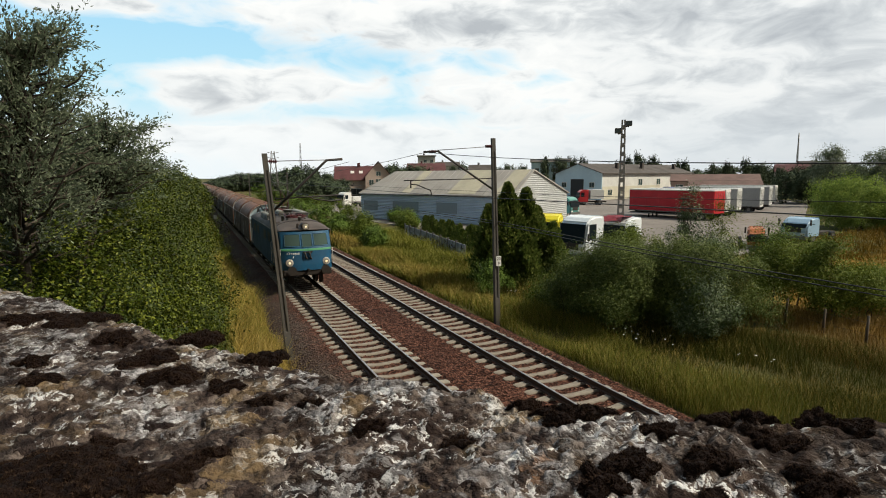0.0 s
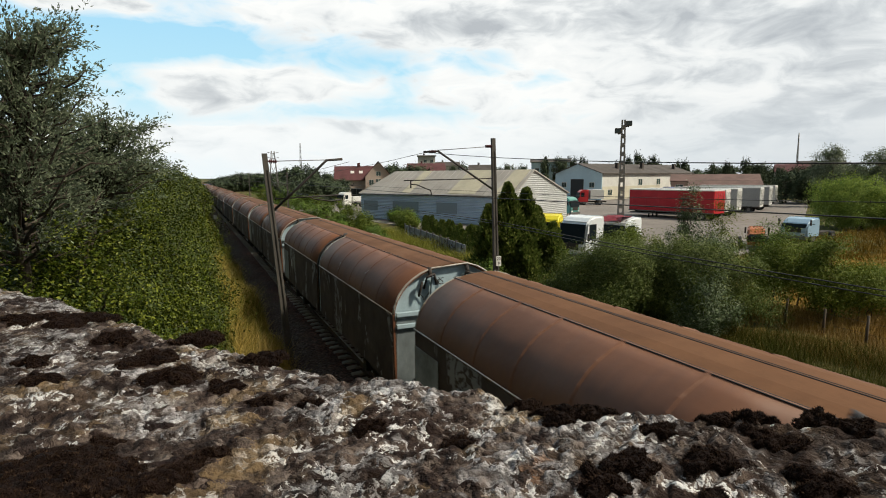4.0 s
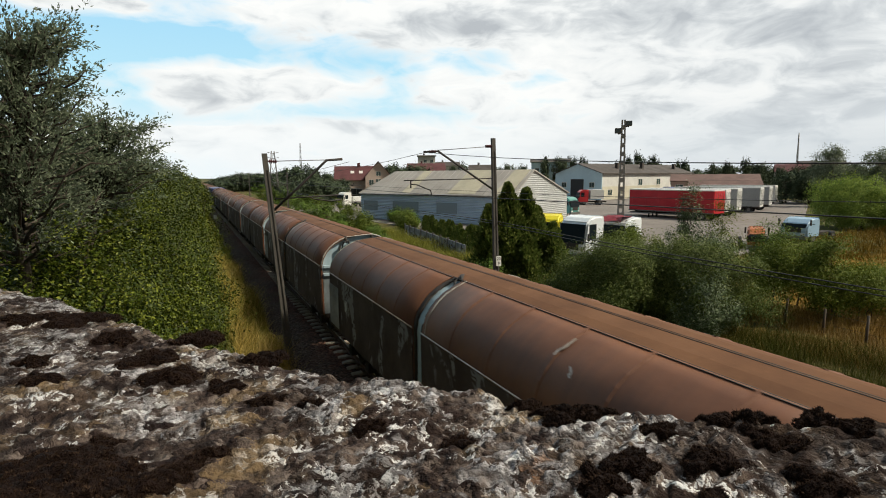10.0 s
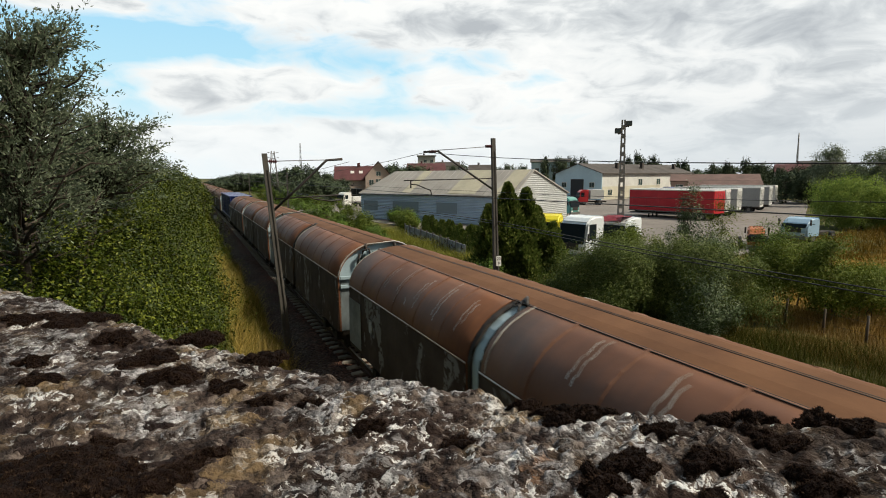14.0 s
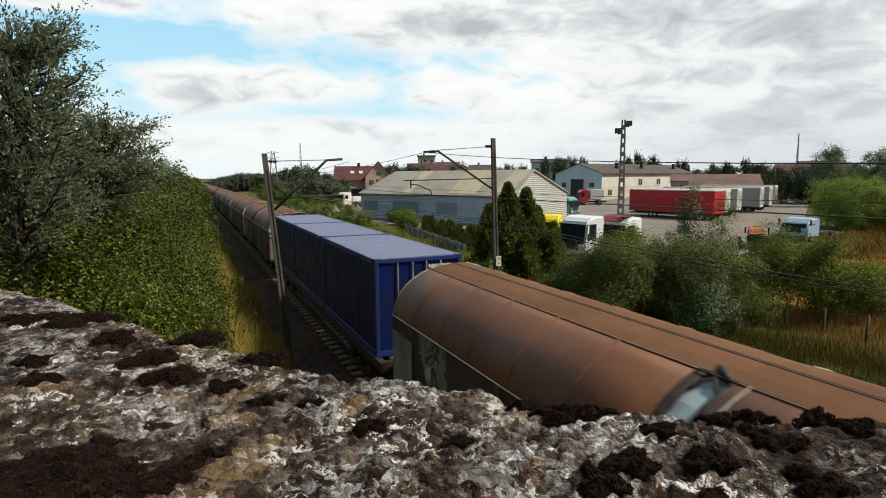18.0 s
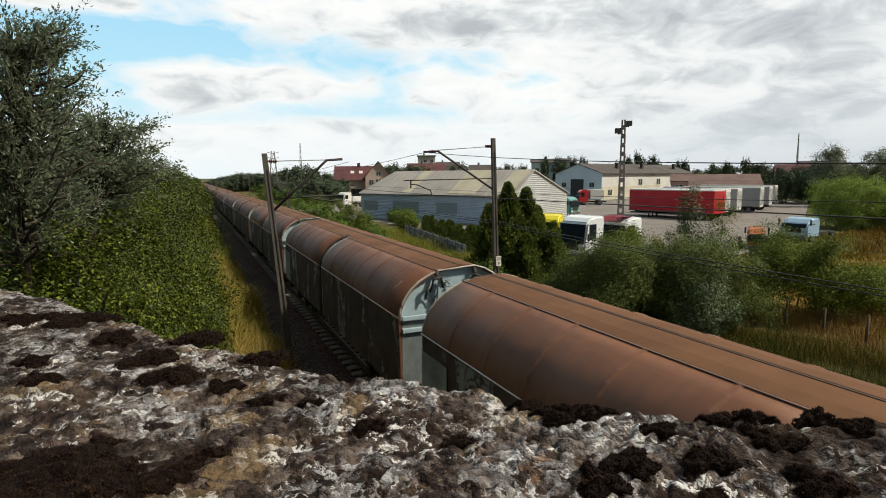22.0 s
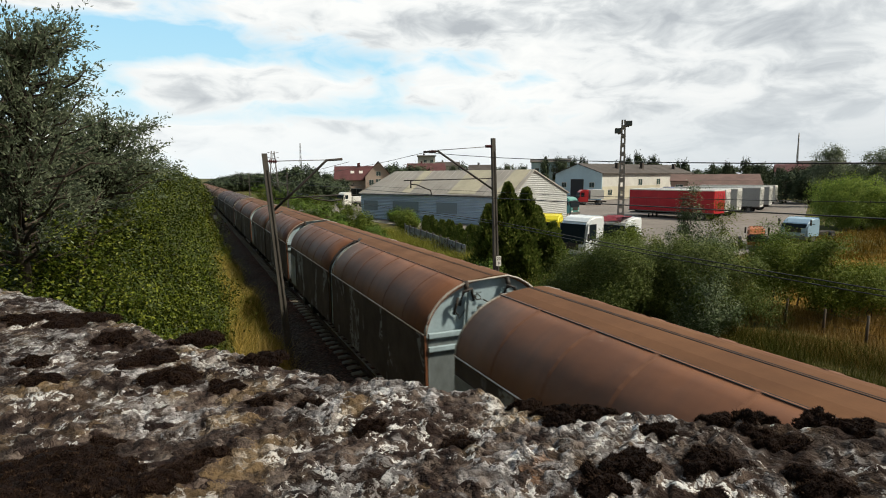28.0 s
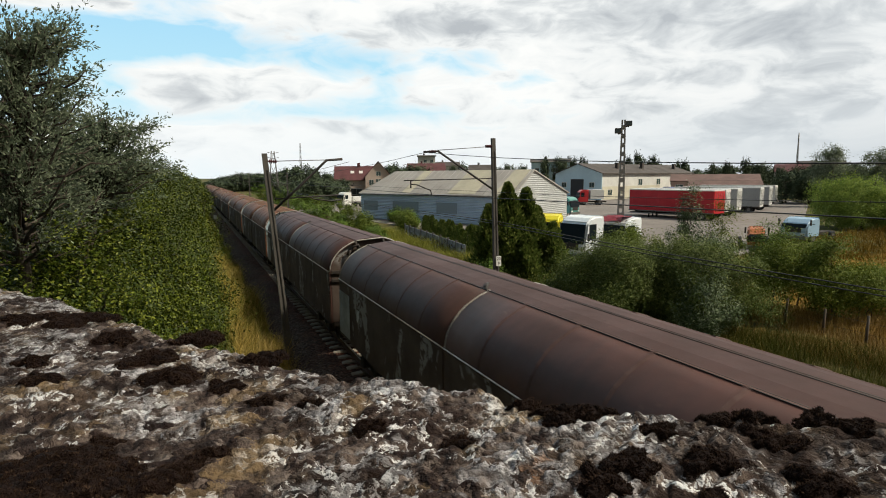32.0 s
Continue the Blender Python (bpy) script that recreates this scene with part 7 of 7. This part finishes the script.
def bough_tree(name, label, x, y, h, reach, leaf, seed, boughs, n_leaf, lean, up=0.75, size=0.10, low=0.22):
    """A tree whose outline is drawn by its boughs: each rises outwards and carries twigs of narrow leaves."""
    rng = np.random.default_rng(seed)
    t = empty(name, pose(x, y, float(ground_z(x, y))), label, "tree")
    bm = bmesh.new()
    top = Vector((lean[0], lean[1], h * 0.86))
    branch_mesh(bm, rng, (0, 0, -0.2), top, 0.14, 0.02, 0.15)
    starts, ends = [], []
    for k in range(boughs):
        f = low + (0.98 - low) * rng.uniform() ** 0.8
        s0 = Vector((0, 0, 0)).lerp(top, f)
        az = rng.uniform(0, 6.283)
        ln = reach * (1.15 - 0.75 * f ** 2) * rng.uniform(0.55, 1.1)
        el = up * rng.uniform(0.4, 1.5)
        d = Vector((math.cos(az) * math.cos(el), math.sin(az) * math.cos(el), math.sin(el)))
        e0 = s0 + d * ln + Vector((0, 0, -0.08 * ln))
        branch_mesh(bm, rng, s0, e0, 0.03, 0.006, 0.06)
        for q in range(9):
            u = 0.2 + 0.8 * (q + rng.uniform()) / 9
            p = s0.lerp(e0, u)
            w = (d + Vector(rng.normal(0, 0.45, 3))).normalized() * rng.uniform(0.2, 0.5)
            starts.append(p[:])
            ends.append((p + w)[:])
    part("trunk", bm, MAT["bark"], t)
    a, b = np.array(starts), np.array(ends)
    k = rng.integers(0, len(a), n_leaf)
    u = rng.uniform(0, 1.05, (n_leaf, 1))
    p = a[k] + (b[k] - a[k]) * u + rng.normal(0, 0.025, (n_leaf, 3))
    d = unit(unit(b[k] - a[k]) + rng.normal(0, 0.6, (n_leaf, 3)))
    w = unit(np.cross(d, rng.normal(0, 1, (n_leaf, 3))))
    ln = size * rng.uniform(0.6, 1.3, (n_leaf, 1))
    v = np.stack([p, p + d * ln * 0.45 + w * ln * 0.17, p + d * ln, p + d * ln * 0.45 - w * ln * 0.17], 1).reshape(-1, 3)
    sheet("crown", v, np.arange(4 * n_leaf).reshape(-1, 4), MAT[leaf], t)
    return t


def left_side():
    # shrubs that close the left side of the line, from near to far, on the bank
    hedge = [(-7.4, 7.8, 2.3, 1.4), (-8.6, 10.4, 2.8, 1.9), (-7.2, 10.6, 2.9, 1.5), (-7.8, 13.4, 3.7, 1.9), (-6.7, 13.8, 3.6, 1.3), (-6.6, 16.4, 3.7, 1.4), (-8.9, 17.0, 4.4, 2.1), (-6.6, 19.4, 3.7, 1.5), (-8.2, 22.0, 4.5, 2.1), (-6.6, 24.4, 3.8, 1.5), (-7.2, 29.0, 4.2, 1.9), (-6.6, 34.0, 4.0, 1.7), (-7.2, 40.0, 4.6, 2.1), (-6.7, 47.0, 4.2, 1.9), (-7.0, 55.0, 4.5, 2.1)]
    for k, (x, y, h, r) in enumerate(hedge):
        near = y < 20
        plant("shrub", "dense sunlit green hazel shrub on the railway bank", "shrub", x, y, h, r, "leaf_left", 100 + k, 32000 if near else 14000, 0.054 if near else 0.10, 120, 3, 0.12, 0.0, 0.1, "shrubs left of the line", 0.40, slim=0.6)
    # lower shrubs in front
    for k, (x, y, h, r) in enumerate(((-6.2, 9.2, 1.5, 0.9), (-5.9, 12.4, 1.9, 0.9), (-5.6, 16.2, 2.1, 0.9), (-5.7, 20.5, 1.8, 0.8), (-5.9, 27.0, 1.9, 0.9), (-5.8, 33.0, 1.9, 0.9), (-5.7, 39.0, 2.0, 0.9), (-5.6, 45.0, 2.1, 0.9), (-5.6, 53.0, 2.2, 1.0))):
        plant("shrub", "low leafy shrub at the grass edge", "shrub", x, y, h, r, "leaf_left", 200 + k, 15000, 0.062, 70, 2, 0.06, 0.0, 0.1, "shrubs left of the line", 0.32, slim=0.6)
    # tall trees close to the bridge
    D = "dark leafy tree standing close to the bridge"
    bough_tree("tree", D, -8.1, 10.2, 6.9, 1.75, "leaf_dark", 301, 190, 33000, (0.5, 0.0), 0.7, 0.07, 0.42)
    bough_tree("tree", D, -9.1, 9.6, 7.2, 1.7, "leaf_dark", 305, 130, 22000, (0.1, 0.0), 0.75, 0.07, 0.4)
    bough_tree("tree", "thin willow with pointed branches against the sky", -8.0, 11.9, 5.5, 1.75, "leaf_dark", 303, 80, 15000, (1.3, 0.0), 0.6, 0.075, 0.68)
    far = [(-5.6, 64, 4.2, 1.9), (-5.0, 74, 4.0, 1.7), (-6.6, 78, 4.6, 2.4), (-4.8, 86, 4.2, 1.8), (-4.4, 98, 4.4, 1.6), (-4.2, 110, 4.7, 1.6), (-4.0, 124, 4.9, 1.7), (-3.9, 138, 5.0, 1.8), (-6.5, 118, 4.5, 2.6), (-4.6, 156, 5.4, 2.6), (-4.6, 176, 5.6, 2.8)]
    for k, (x, y, h, r) in enumerate(far):
        plant("shrub", "green shrub far along the railway", "shrub", x, y, h, r, "leaf_left", 400 + k, 4500, 0.22, 60, 2, 0.12, 0.0, 0.1, "shrubs left of the line", 0.45, slim=0.6)


left_side()


def right_side():
    G = "bushes right of the line"
    plant("willow_bush", "broad grey-green willow bush beside the track", "bush", 11.4, 18.6, 3.5, 2.6, "leaf_willowbush", 500, 78000, 0.105, 260, 4, 0.12, 0.02, 0.0, G, 0.45, slim=0.28)
    plant("willow_bush", "broad grey-green willow bush beside the track", "bush", 10.5, 20.4, 2.9, 1.8, "leaf_willowbush", 513, 40000, 0.105, 150, 4, 0.1, 0.02, 0.0, G, 0.4, slim=0.28)
    plant("willow_bush", "broad grey-green willow bush beside the track", "bush", 13.4, 17.0, 3.75, 2.5, "leaf_willowbush", 501, 72000, 0.105, 240, 4, 0.12, 0.02, 0.0, G, 0.42, slim=0.28)
    plant("willow_bush", "silver-leaved willow bush beside the track", "bush", 14.6, 17.2, 3.7, 1.4, "leaf_silver", 502, 40000, 0.105, 140, 3, 0.1, 0.1, -0.2, G, 0.36, slim=0.22)
    plant("willow_bush", "silver-leaved willow bush beside the track", "bush", 12.4, 15.4, 2.7, 1.2, "leaf_silver", 512, 20000, 0.12, 90, 3, 0.08, 0.05, -0.2, G, 0.32, slim=0.24)
    plant("willow_bush", "dark green bush in front of the lorries", "bush", 15.0, 22.6, 3.5, 2.0, "leaf_bush", 503, 26000, 0.14, 130, 4, 0.1, 0.02, 0.0, G, 0.42, slim=0.3)
    plant("young_tree", "thin young tree rising above the bushes", "tree", 18.3, 21.6, 5.4, 1.0, "leaf_silver", 504, 5200, 0.13, 40, 1, 0.07, 0.15, 0.2, G, 0.35, slim=0.3)
    plant("young_tree", "thin young tree rising above the bushes", "tree", 20.0, 21.0, 4.7, 0.9, "leaf_bush", 505, 4200, 0.13, 36, 1, 0.06, 0.1, 0.2, G, 0.35, slim=0.3)
    plant("willow_bush", "soft light green bush at the field edge", "bush", 22.2, 19.8, 3.6, 1.4, "leaf_light", 506, 10000, 0.12, 60, 3, 0.08, 0.0, 0.0, G, 0.4, slim=0.3)
    plant("willow_bush", "dark bush at the field edge", "bush", 19.6, 15.4, 3.7, 1.5, "leaf_bush", 507, 15000, 0.12, 80, 3, 0.08, 0.05, 0.0, G, 0.4, slim=0.35)
    for k, (x, y, h, rad) in enumerate(((18.2, 16.6, 3.6, 1.2), (21.2, 17.6, 3.2, 1.4), (21.4, 15.0, 2.5, 1.4), (23.4, 14.8, 2.0, 1.4), (24.6, 15.6, 1.9, 1.5))):
        plant("willow_bush", "dark olive bush behind the field fence", "bush", x, y, h, rad, "leaf_bush", 560 + k, 9000, 0.12, 64, 4, 0.06, 0.26, 0.0, G, 0.4, slim=0.35)
    plant("shrub", "green shrub on the railway bank", "shrub", 9.4, 27.0, 1.7, 1.1, "leaf_light", 510, 5000, 0.10, 40, 3, 0.05, 0.0, 0.0, G, 0.3)
    plant("shrub", "green shrub on the railway bank", "shrub", 10.4, 22.6, 1.6, 1.0, "leaf_bush", 511, 5000, 0.10, 40, 3, 0.05, 0.0, 0.0, G, 0.3)
    for k, (x, y, h, r) in enumerate(((9.6, 49, 1.9, 1.2), (10.6, 56, 2.5, 1.5), (9.4, 62, 2.3, 1.6), (12.0, 66, 2.9, 1.8), (10.2, 74, 3.0, 2.0), (17.2, 60.5, 1.7, 1.2), (18.6, 64, 1.7, 1.2), (19.6, 68, 1.8, 1.4), (20.4, 73, 1.9, 1.5), (13.0, 80, 3.4, 2.4), (10.5, 90, 3.4, 2.4), (13.5, 100, 3.2, 2.6), (12.5, 118, 4, 3), (11, 136, 4.4, 3), (12, 158, 5, 3.2))):
        plant("shrub", "bright green shrub along the line", "shrub", x, y, h, r, "leaf_light" if k % 2 == 0 else "leaf_bush", 520 + k, 6000, 0.15, 50, 3, 0.07, 0.0, 0.0, G, 0.42, slim=0.5)


right_side()


def conifer(x, y, h, r, seed, n, label="dark green thuja tree by the yard", size=0.2, group="thuja trees"):
    rng = np.random.default_rng(seed)
    t = empty("thuja_tree", pose(x, y, float(ground_z(x, y))), label, "thuja", group)
    bm = bmesh.new()
    tube(bm, [(0, 0, -0.2), (0, 0, h * 0.9)], [0.11, 0.02], 6)
    part("trunk", bm, MAT["bark"], t)
    u = rng.uniform(0, 1, n) ** 0.8
    ang = rng.uniform(0, 6.283, n)
    prof = r * np.minimum(1.0, 2.2 * u + 0.7) * (1 - u ** 2.2) ** 0.9 + 0.05
    lump = 1 + 0.26 * np.sin(ang * 3 + u * 9 + seed) + 0.22 * np.sin(ang * 5 - u * 27 + seed) + 0.14 * np.sin(ang * 11 + u * 41)
    rr = prof * lump * rng.uniform(0.55, 1.05, n)
    p = np.stack([rr * np.cos(ang), rr * np.sin(ang), u * h * 0.97 + 0.05], 1)
    d = unit(np.stack([np.cos(ang) * 0.55, np.sin(ang) * 0.55, np.full(n, 0.85)], 1) + rng.normal(0, 0.3, (n, 3)))
    w = unit(np.cross(d, rng.normal(0, 1, (n, 3))))
    k = rng.uniform(0.6, 1.3, (n, 1)) * size
    a, b = d * k, w * k * 0.24
    v = np.stack([p, p + a * 0.4 + b, p + a, p + a * 0.4 - b], 1).reshape(-1, 3)
    sheet("crown", v, np.arange(4 * n).reshape(-1, 4), MAT["thuja"], t)


for k, (x, y, h, r, n) in enumerate(((10.3, 28.8, 5.0, 0.85, 12000), (11.35, 28.4, 6.3, 1.0, 15000), (12.6, 28.4, 5.8, 1.0, 14000), (13.55, 28.7, 4.6, 0.85, 12000), (14.5, 28.4, 3.6, 0.75, 7000), (13.7, 27.3, 3.2, 0.85, 8000), (11.9, 27.2, 3.3, 0.8, 8000))):
    conifer(x, y, h, r, 700 + k, n)
rnd = random.Random(3)
for k in range(17):
    t = k / 16
    conifer(18.2 - 2.6 * t + rnd.uniform(-0.2, 0.2), 57.5 - 17.5 * t, 1.9 + rnd.uniform(-0.3, 0.3), 0.36, 720 + k, 1600, "small thuja in the hedge along the metal hall", 0.16, "thuja hedge")

# trees of the yard and of the horizon
plant("willow_tree", "round bright green weeping willow at the yard", "tree", 64.0, 40.0, 5.7, 4.6, "leaf_willow", 801, 16000, 0.30, 130, 2, 0.3, 0.05, 0.9, "", 0.8, slim=0.28)
plant("willow_tree", "round bright green weeping willow at the yard", "tree", 68.5, 34.5, 6.2, 4.8, "leaf_willow", 802, 12000, 0.30, 110, 2, 0.3, 0.05, 0.9, "", 0.8, slim=0.28)
for k, (x, y) in enumerate(((62.4, 38.6), (65.6, 36.4), (67.6, 33.0))):
    plant("willow_bush", "low bright green growth under the weeping willow", "bush", x, y, 2.7, 2.8, "leaf_willow", 806 + k, 7000, 0.26, 60, 3, 0.08, 0.0, 0.5, "growth under the willow", 0.6, slim=0.3)
plant("birch_tree", "tall dark birch behind the willow", "tree", 105.0, 67.5, 11.2, 3.4, "leaf_dark", 803, 9000, 0.38, 90, 1, 0.3, 0.2, 0.5, "", 0.9, slim=0.3)
plant("birch_tree", "tall dark birch behind the willow", "tree", 109.0, 62.0, 10.4, 2.8, "leaf_dark", 804, 7000, 0.38, 70, 1, 0.3, 0.15, 0.5, "", 0.9, slim=0.3)
for k, (x, y, h, r) in enumerate(((112, 80, 7.6, 4.6), (114, 76, 8.0, 4.4), (117, 71.5, 7.6, 4.0), (120, 79, 8.4, 4.5))):
    plant("tree", "dense dark green tree at the yard's far edge", "tree", x, y, h, r, "far_leaf", 810 + k, 7000, 0.42, 70, 2, 0.3, 0.0, 0.2, "trees behind the yard", 0.9, slim=0.5)


def far_trees():
    rnd = random.Random(77)
    spots = []
    # woods beyond the end of the line, trees among the roofs, and along the horizon
    for k in range(64):
        deg = 0.4 + 9.6 * k / 63
        a = radians(deg + rnd.uniform(-0.2, 0.2))
        d = rnd.uniform(270, 330)
        tall = 3.4 + 4.4 * min(1.0, max(0.0, deg - 0.4) / 4.0)
        spots.append((EYE.x + d * math.sin(a), d * math.cos(a), tall * rnd.uniform(0.85, 1.1), rnd.uniform(4, 6)))
    for k in range(30):
        a = radians(rnd.uniform(7.5, 13.8))
        d = rnd.uniform(128, 205)
        spots.append((EYE.x + d * math.sin(a), d * math.cos(a), rnd.uniform(3.5, 6.4), rnd.uniform(2.5, 4)))
    for k in range(16):
        a = radians(rnd.uniform(7.0, 22.0))
        d = rnd.uniform(205, 330)
        spots.append((EYE.x + d * math.sin(a), d * math.cos(a), rnd.uniform(8, 12), rnd.uniform(4, 6)))
    for k in range(60):
        a = radians(rnd.uniform(20.0, 64.0))
        d = rnd.uniform(260, 420)
        spots.append((EYE.x + d * math.sin(a), d * math.cos(a), rnd.uniform(6, 11.5), rnd.uniform(5, 8)))
    for k in range(10):
        a = radians(rnd.uniform(36.0, 46.0))
        d = rnd.uniform(215, 260)
        spots.append((EYE.x + d * math.sin(a), d * math.cos(a), rnd.uniform(8, 12), rnd.uniform(4, 6)))
    for k in range(9):
        a = radians(rnd.uniform(-18.0, -1.0))
        d = rnd.uniform(60, 220)
        spots.append((EYE.x + d * math.sin(a) - 6, d * math.cos(a), rnd.uniform(6.5, 8.5), rnd.uniform(3, 4)))
    # single trees that stand out on the skyline: x, y, top
    for x, y, top in ((112.9, 173.4, 14.1), (120, 174.6, 14.7), (126.6, 175.9, 15), (127.2, 169.1, 14.3), (155.3, 178.2, 15.5), (158.4, 175.3, 16.3), (162.2, 171.6, 15.5), (176.1, 171.8, 13.2), (177.8, 170, 13.6), (192.3, 168.7, 12.5), (188.2, 158, 12.6), (184.2, 147, 13.7), (194.8, 149.5, 11.1), (198.7, 144.2, 10.3), (193.5, 134.1, 10.1), (196.3, 129.9, 9.6), (70.9, 216.9, 10), (78.7, 224.7, 11.4), (100.5, 226.4, 12.7), (104.9, 224.3, 13.2), (112, 197.7, 12.4), (116.8, 194.8, 11.7)):
        spots.append((x, y, top - 1.2, rnd.uniform(1.7, 3.2)))
    # small varied set of crowns, shared by the far trees
    base = []
    for k in range(7):
        base.append(plant("tree", "dark tree on the horizon", "tree", 0, 0, 10, 5, "far_leaf", 900 + k, 3200, 0.75, 60, 1, 0.3, 0.0, 0.1, "trees on the horizon", 1.1, z=0.0, slim=0.5))
    for i, (x, y, h, r) in enumerate(spots):
        src = base[i % 7]
        z = float(ground_z(x, y)) - 0.1
        m = pose(x, y, z, 0, 0, rnd.uniform(0, 360)) @ Matrix.Diagonal((r / 5, r / 5, h / 10, 1))
        if i < 7:
            src.matrix_basis = m
        else:
            o = copy_thing(src, Matrix())
            o.matrix_basis = m


far_trees()


def blades(rng, x, y, h, w, lean=0.35):
    n = len(x)
    z = ground_z(x, y) - 0.03
    base = np.stack([x, y, z], 1)
    t = rng.uniform(0, 6.283, n)
    o = np.stack([np.cos(t) * w, np.sin(t) * w, 0 * t], 1)
    l1 = rng.normal(0, lean * 0.35, (n, 2)) * h[:, None]
    l2 = l1 * 2.6 + rng.normal(0, lean * 0.25, (n, 2)) * h[:, None]
    mid = base + np.stack([l1[:, 0], l1[:, 1], 0.6 * h], 1)
    tip = base + np.stack([l2[:, 0], l2[:, 1], h], 1)
    v = np.stack([base - o, base + o, mid + o * 0.7, tip, mid - o * 0.7], 1).reshape(-1, 3)
    f = np.array([(0, 1, 2), (0, 2, 4), (4, 2, 3)])[None] + 5 * np.arange(n)[:, None, None]
    return v, f.reshape(-1, 3)


def grass():
    rng = np.random.default_rng(41)
    def stand(label, mat, n, xr, yr, hr, w, power=1.0):
        y = yr[0] + (yr[1] - yr[0]) * rng.uniform(0, 1, n) ** power
        x = rng.uniform(*xr, n)
        patch = np.sin(x * 1.3 + y * 0.7) * np.sin(y * 0.45 - x * 0.9)
        keep = rng.uniform(0, 1, n) < 0.55 + 0.45 * patch
        x, y = x[keep], y[keep]
        h = rng.uniform(*hr, len(x)) * (0.8 + 0.35 * np.sin(x * 0.9 + y * 0.6))
        v, f = blades(rng, x, y, h * (0.55 + 0.45 * np.minimum(1.0, y / 16.0)), w * (0.3 + y / 32.0), 0.42)
        ob = sheet("grass", v, f, MAT[mat])
        tagged(ob, label, "grass", kind="stuff")

    stand("tall dry golden grass left of the ballast", "grass_gold", 60000, (-4.5, -2.9), (5, 40), (0.45, 1.1), 0.006, 1.6)
    stand("green grass under the shrubs", "grass_green", 30000, (-6.2, -3.5), (4, 110), (0.4, 0.95), 0.010, 1.5)
    stand("pale green sunlit grass on the bank", "grass_bank", 60000, (-5.6, -2.9), (20, 120), (0.5, 1.1), 0.008, 1.2)
    stand("tall green weeds right of the ballast", "grass_green", 160000, (6.75, 12.5), (3, 62), (0.3, 0.9), 0.0065, 1.4)
    stand("tall dry golden grass right of the ballast", "grass_gold", 26000, (6.9, 9.3), (24, 62), (0.5, 1.1), 0.008, 1.0)
    stand("scattered dry grass stems right of the ballast", "grass_gold", 24000, (6.8, 13.0), (6, 36), (0.5, 1.15), 0.005, 1.2)
    stand("pale green seeding grass along the ballast", "grass_bank", 70000, (6.7, 9.6), (5, 46), (0.5, 1.1), 0.0045, 1.3)
    stand("tall dry straw grass along the fence", "grass_straw", 30000, (14.5, 21), (7, 20), (0.4, 0.9), 0.007, 1.0)
    stand("bright green weeds before the sprayed fence", "grass_bank", 36000, (8.6, 14.2), (28, 62), (0.6, 1.3), 0.007, 1.0)
    stand("tall green weeds at the field edge", "grass_green", 60000, (11, 17), (2, 16), (0.35, 0.95), 0.0075, 1.0)
    stand("dry grass of the field", "grass_field", 110000, (15, 54), (3, 29), (0.3, 0.8), 0.012, 1.0)
    stand("dry grass between the field and the willow", "grass_field", 16000, (46, 80), (24, 36), (0.4, 0.9), 0.022, 1.0)
    stand("green weeds in the field", "grass_green", 7000, (17, 52), (2, 30), (0.25, 0.6), 0.014, 1.0)


grass()


def flowers():
    """Small white flower heads among the weeds."""
    rng = np.random.default_rng(8)
    vs, fs, k = [], [], 0
    for cx, cy, n in ((9.3, 15.6, 9), (9.9, 14.6, 6), (8.6, 24.0, 6), (9.0, 31.0, 5), (10.6, 11.8, 5)):
        for _ in range(n):
            x, y = cx + rng.normal(0, 0.3), cy + rng.normal(0, 0.4)
            z = float(ground_z(x, y)) + rng.uniform(0.7, 1.0)
            r = rng.uniform(0.02, 0.045)
            a = np.arange(6) * 1.0472
            ring = np.stack([x + r * np.cos(a), y + r * np.sin(a), z + 0.01 * np.sin(3 * a)], 1)
            vs.append(ring)
            fs.append(np.arange(6)[None] + k)
            k += 6
    ob = sheet("flowers", np.concatenate(vs), np.concatenate(fs), MAT["white_paint"])
    tagged(ob, "small white flower heads among the weeds", "flowers", kind="stuff")


flowers()


pieces_of_track()
motions()
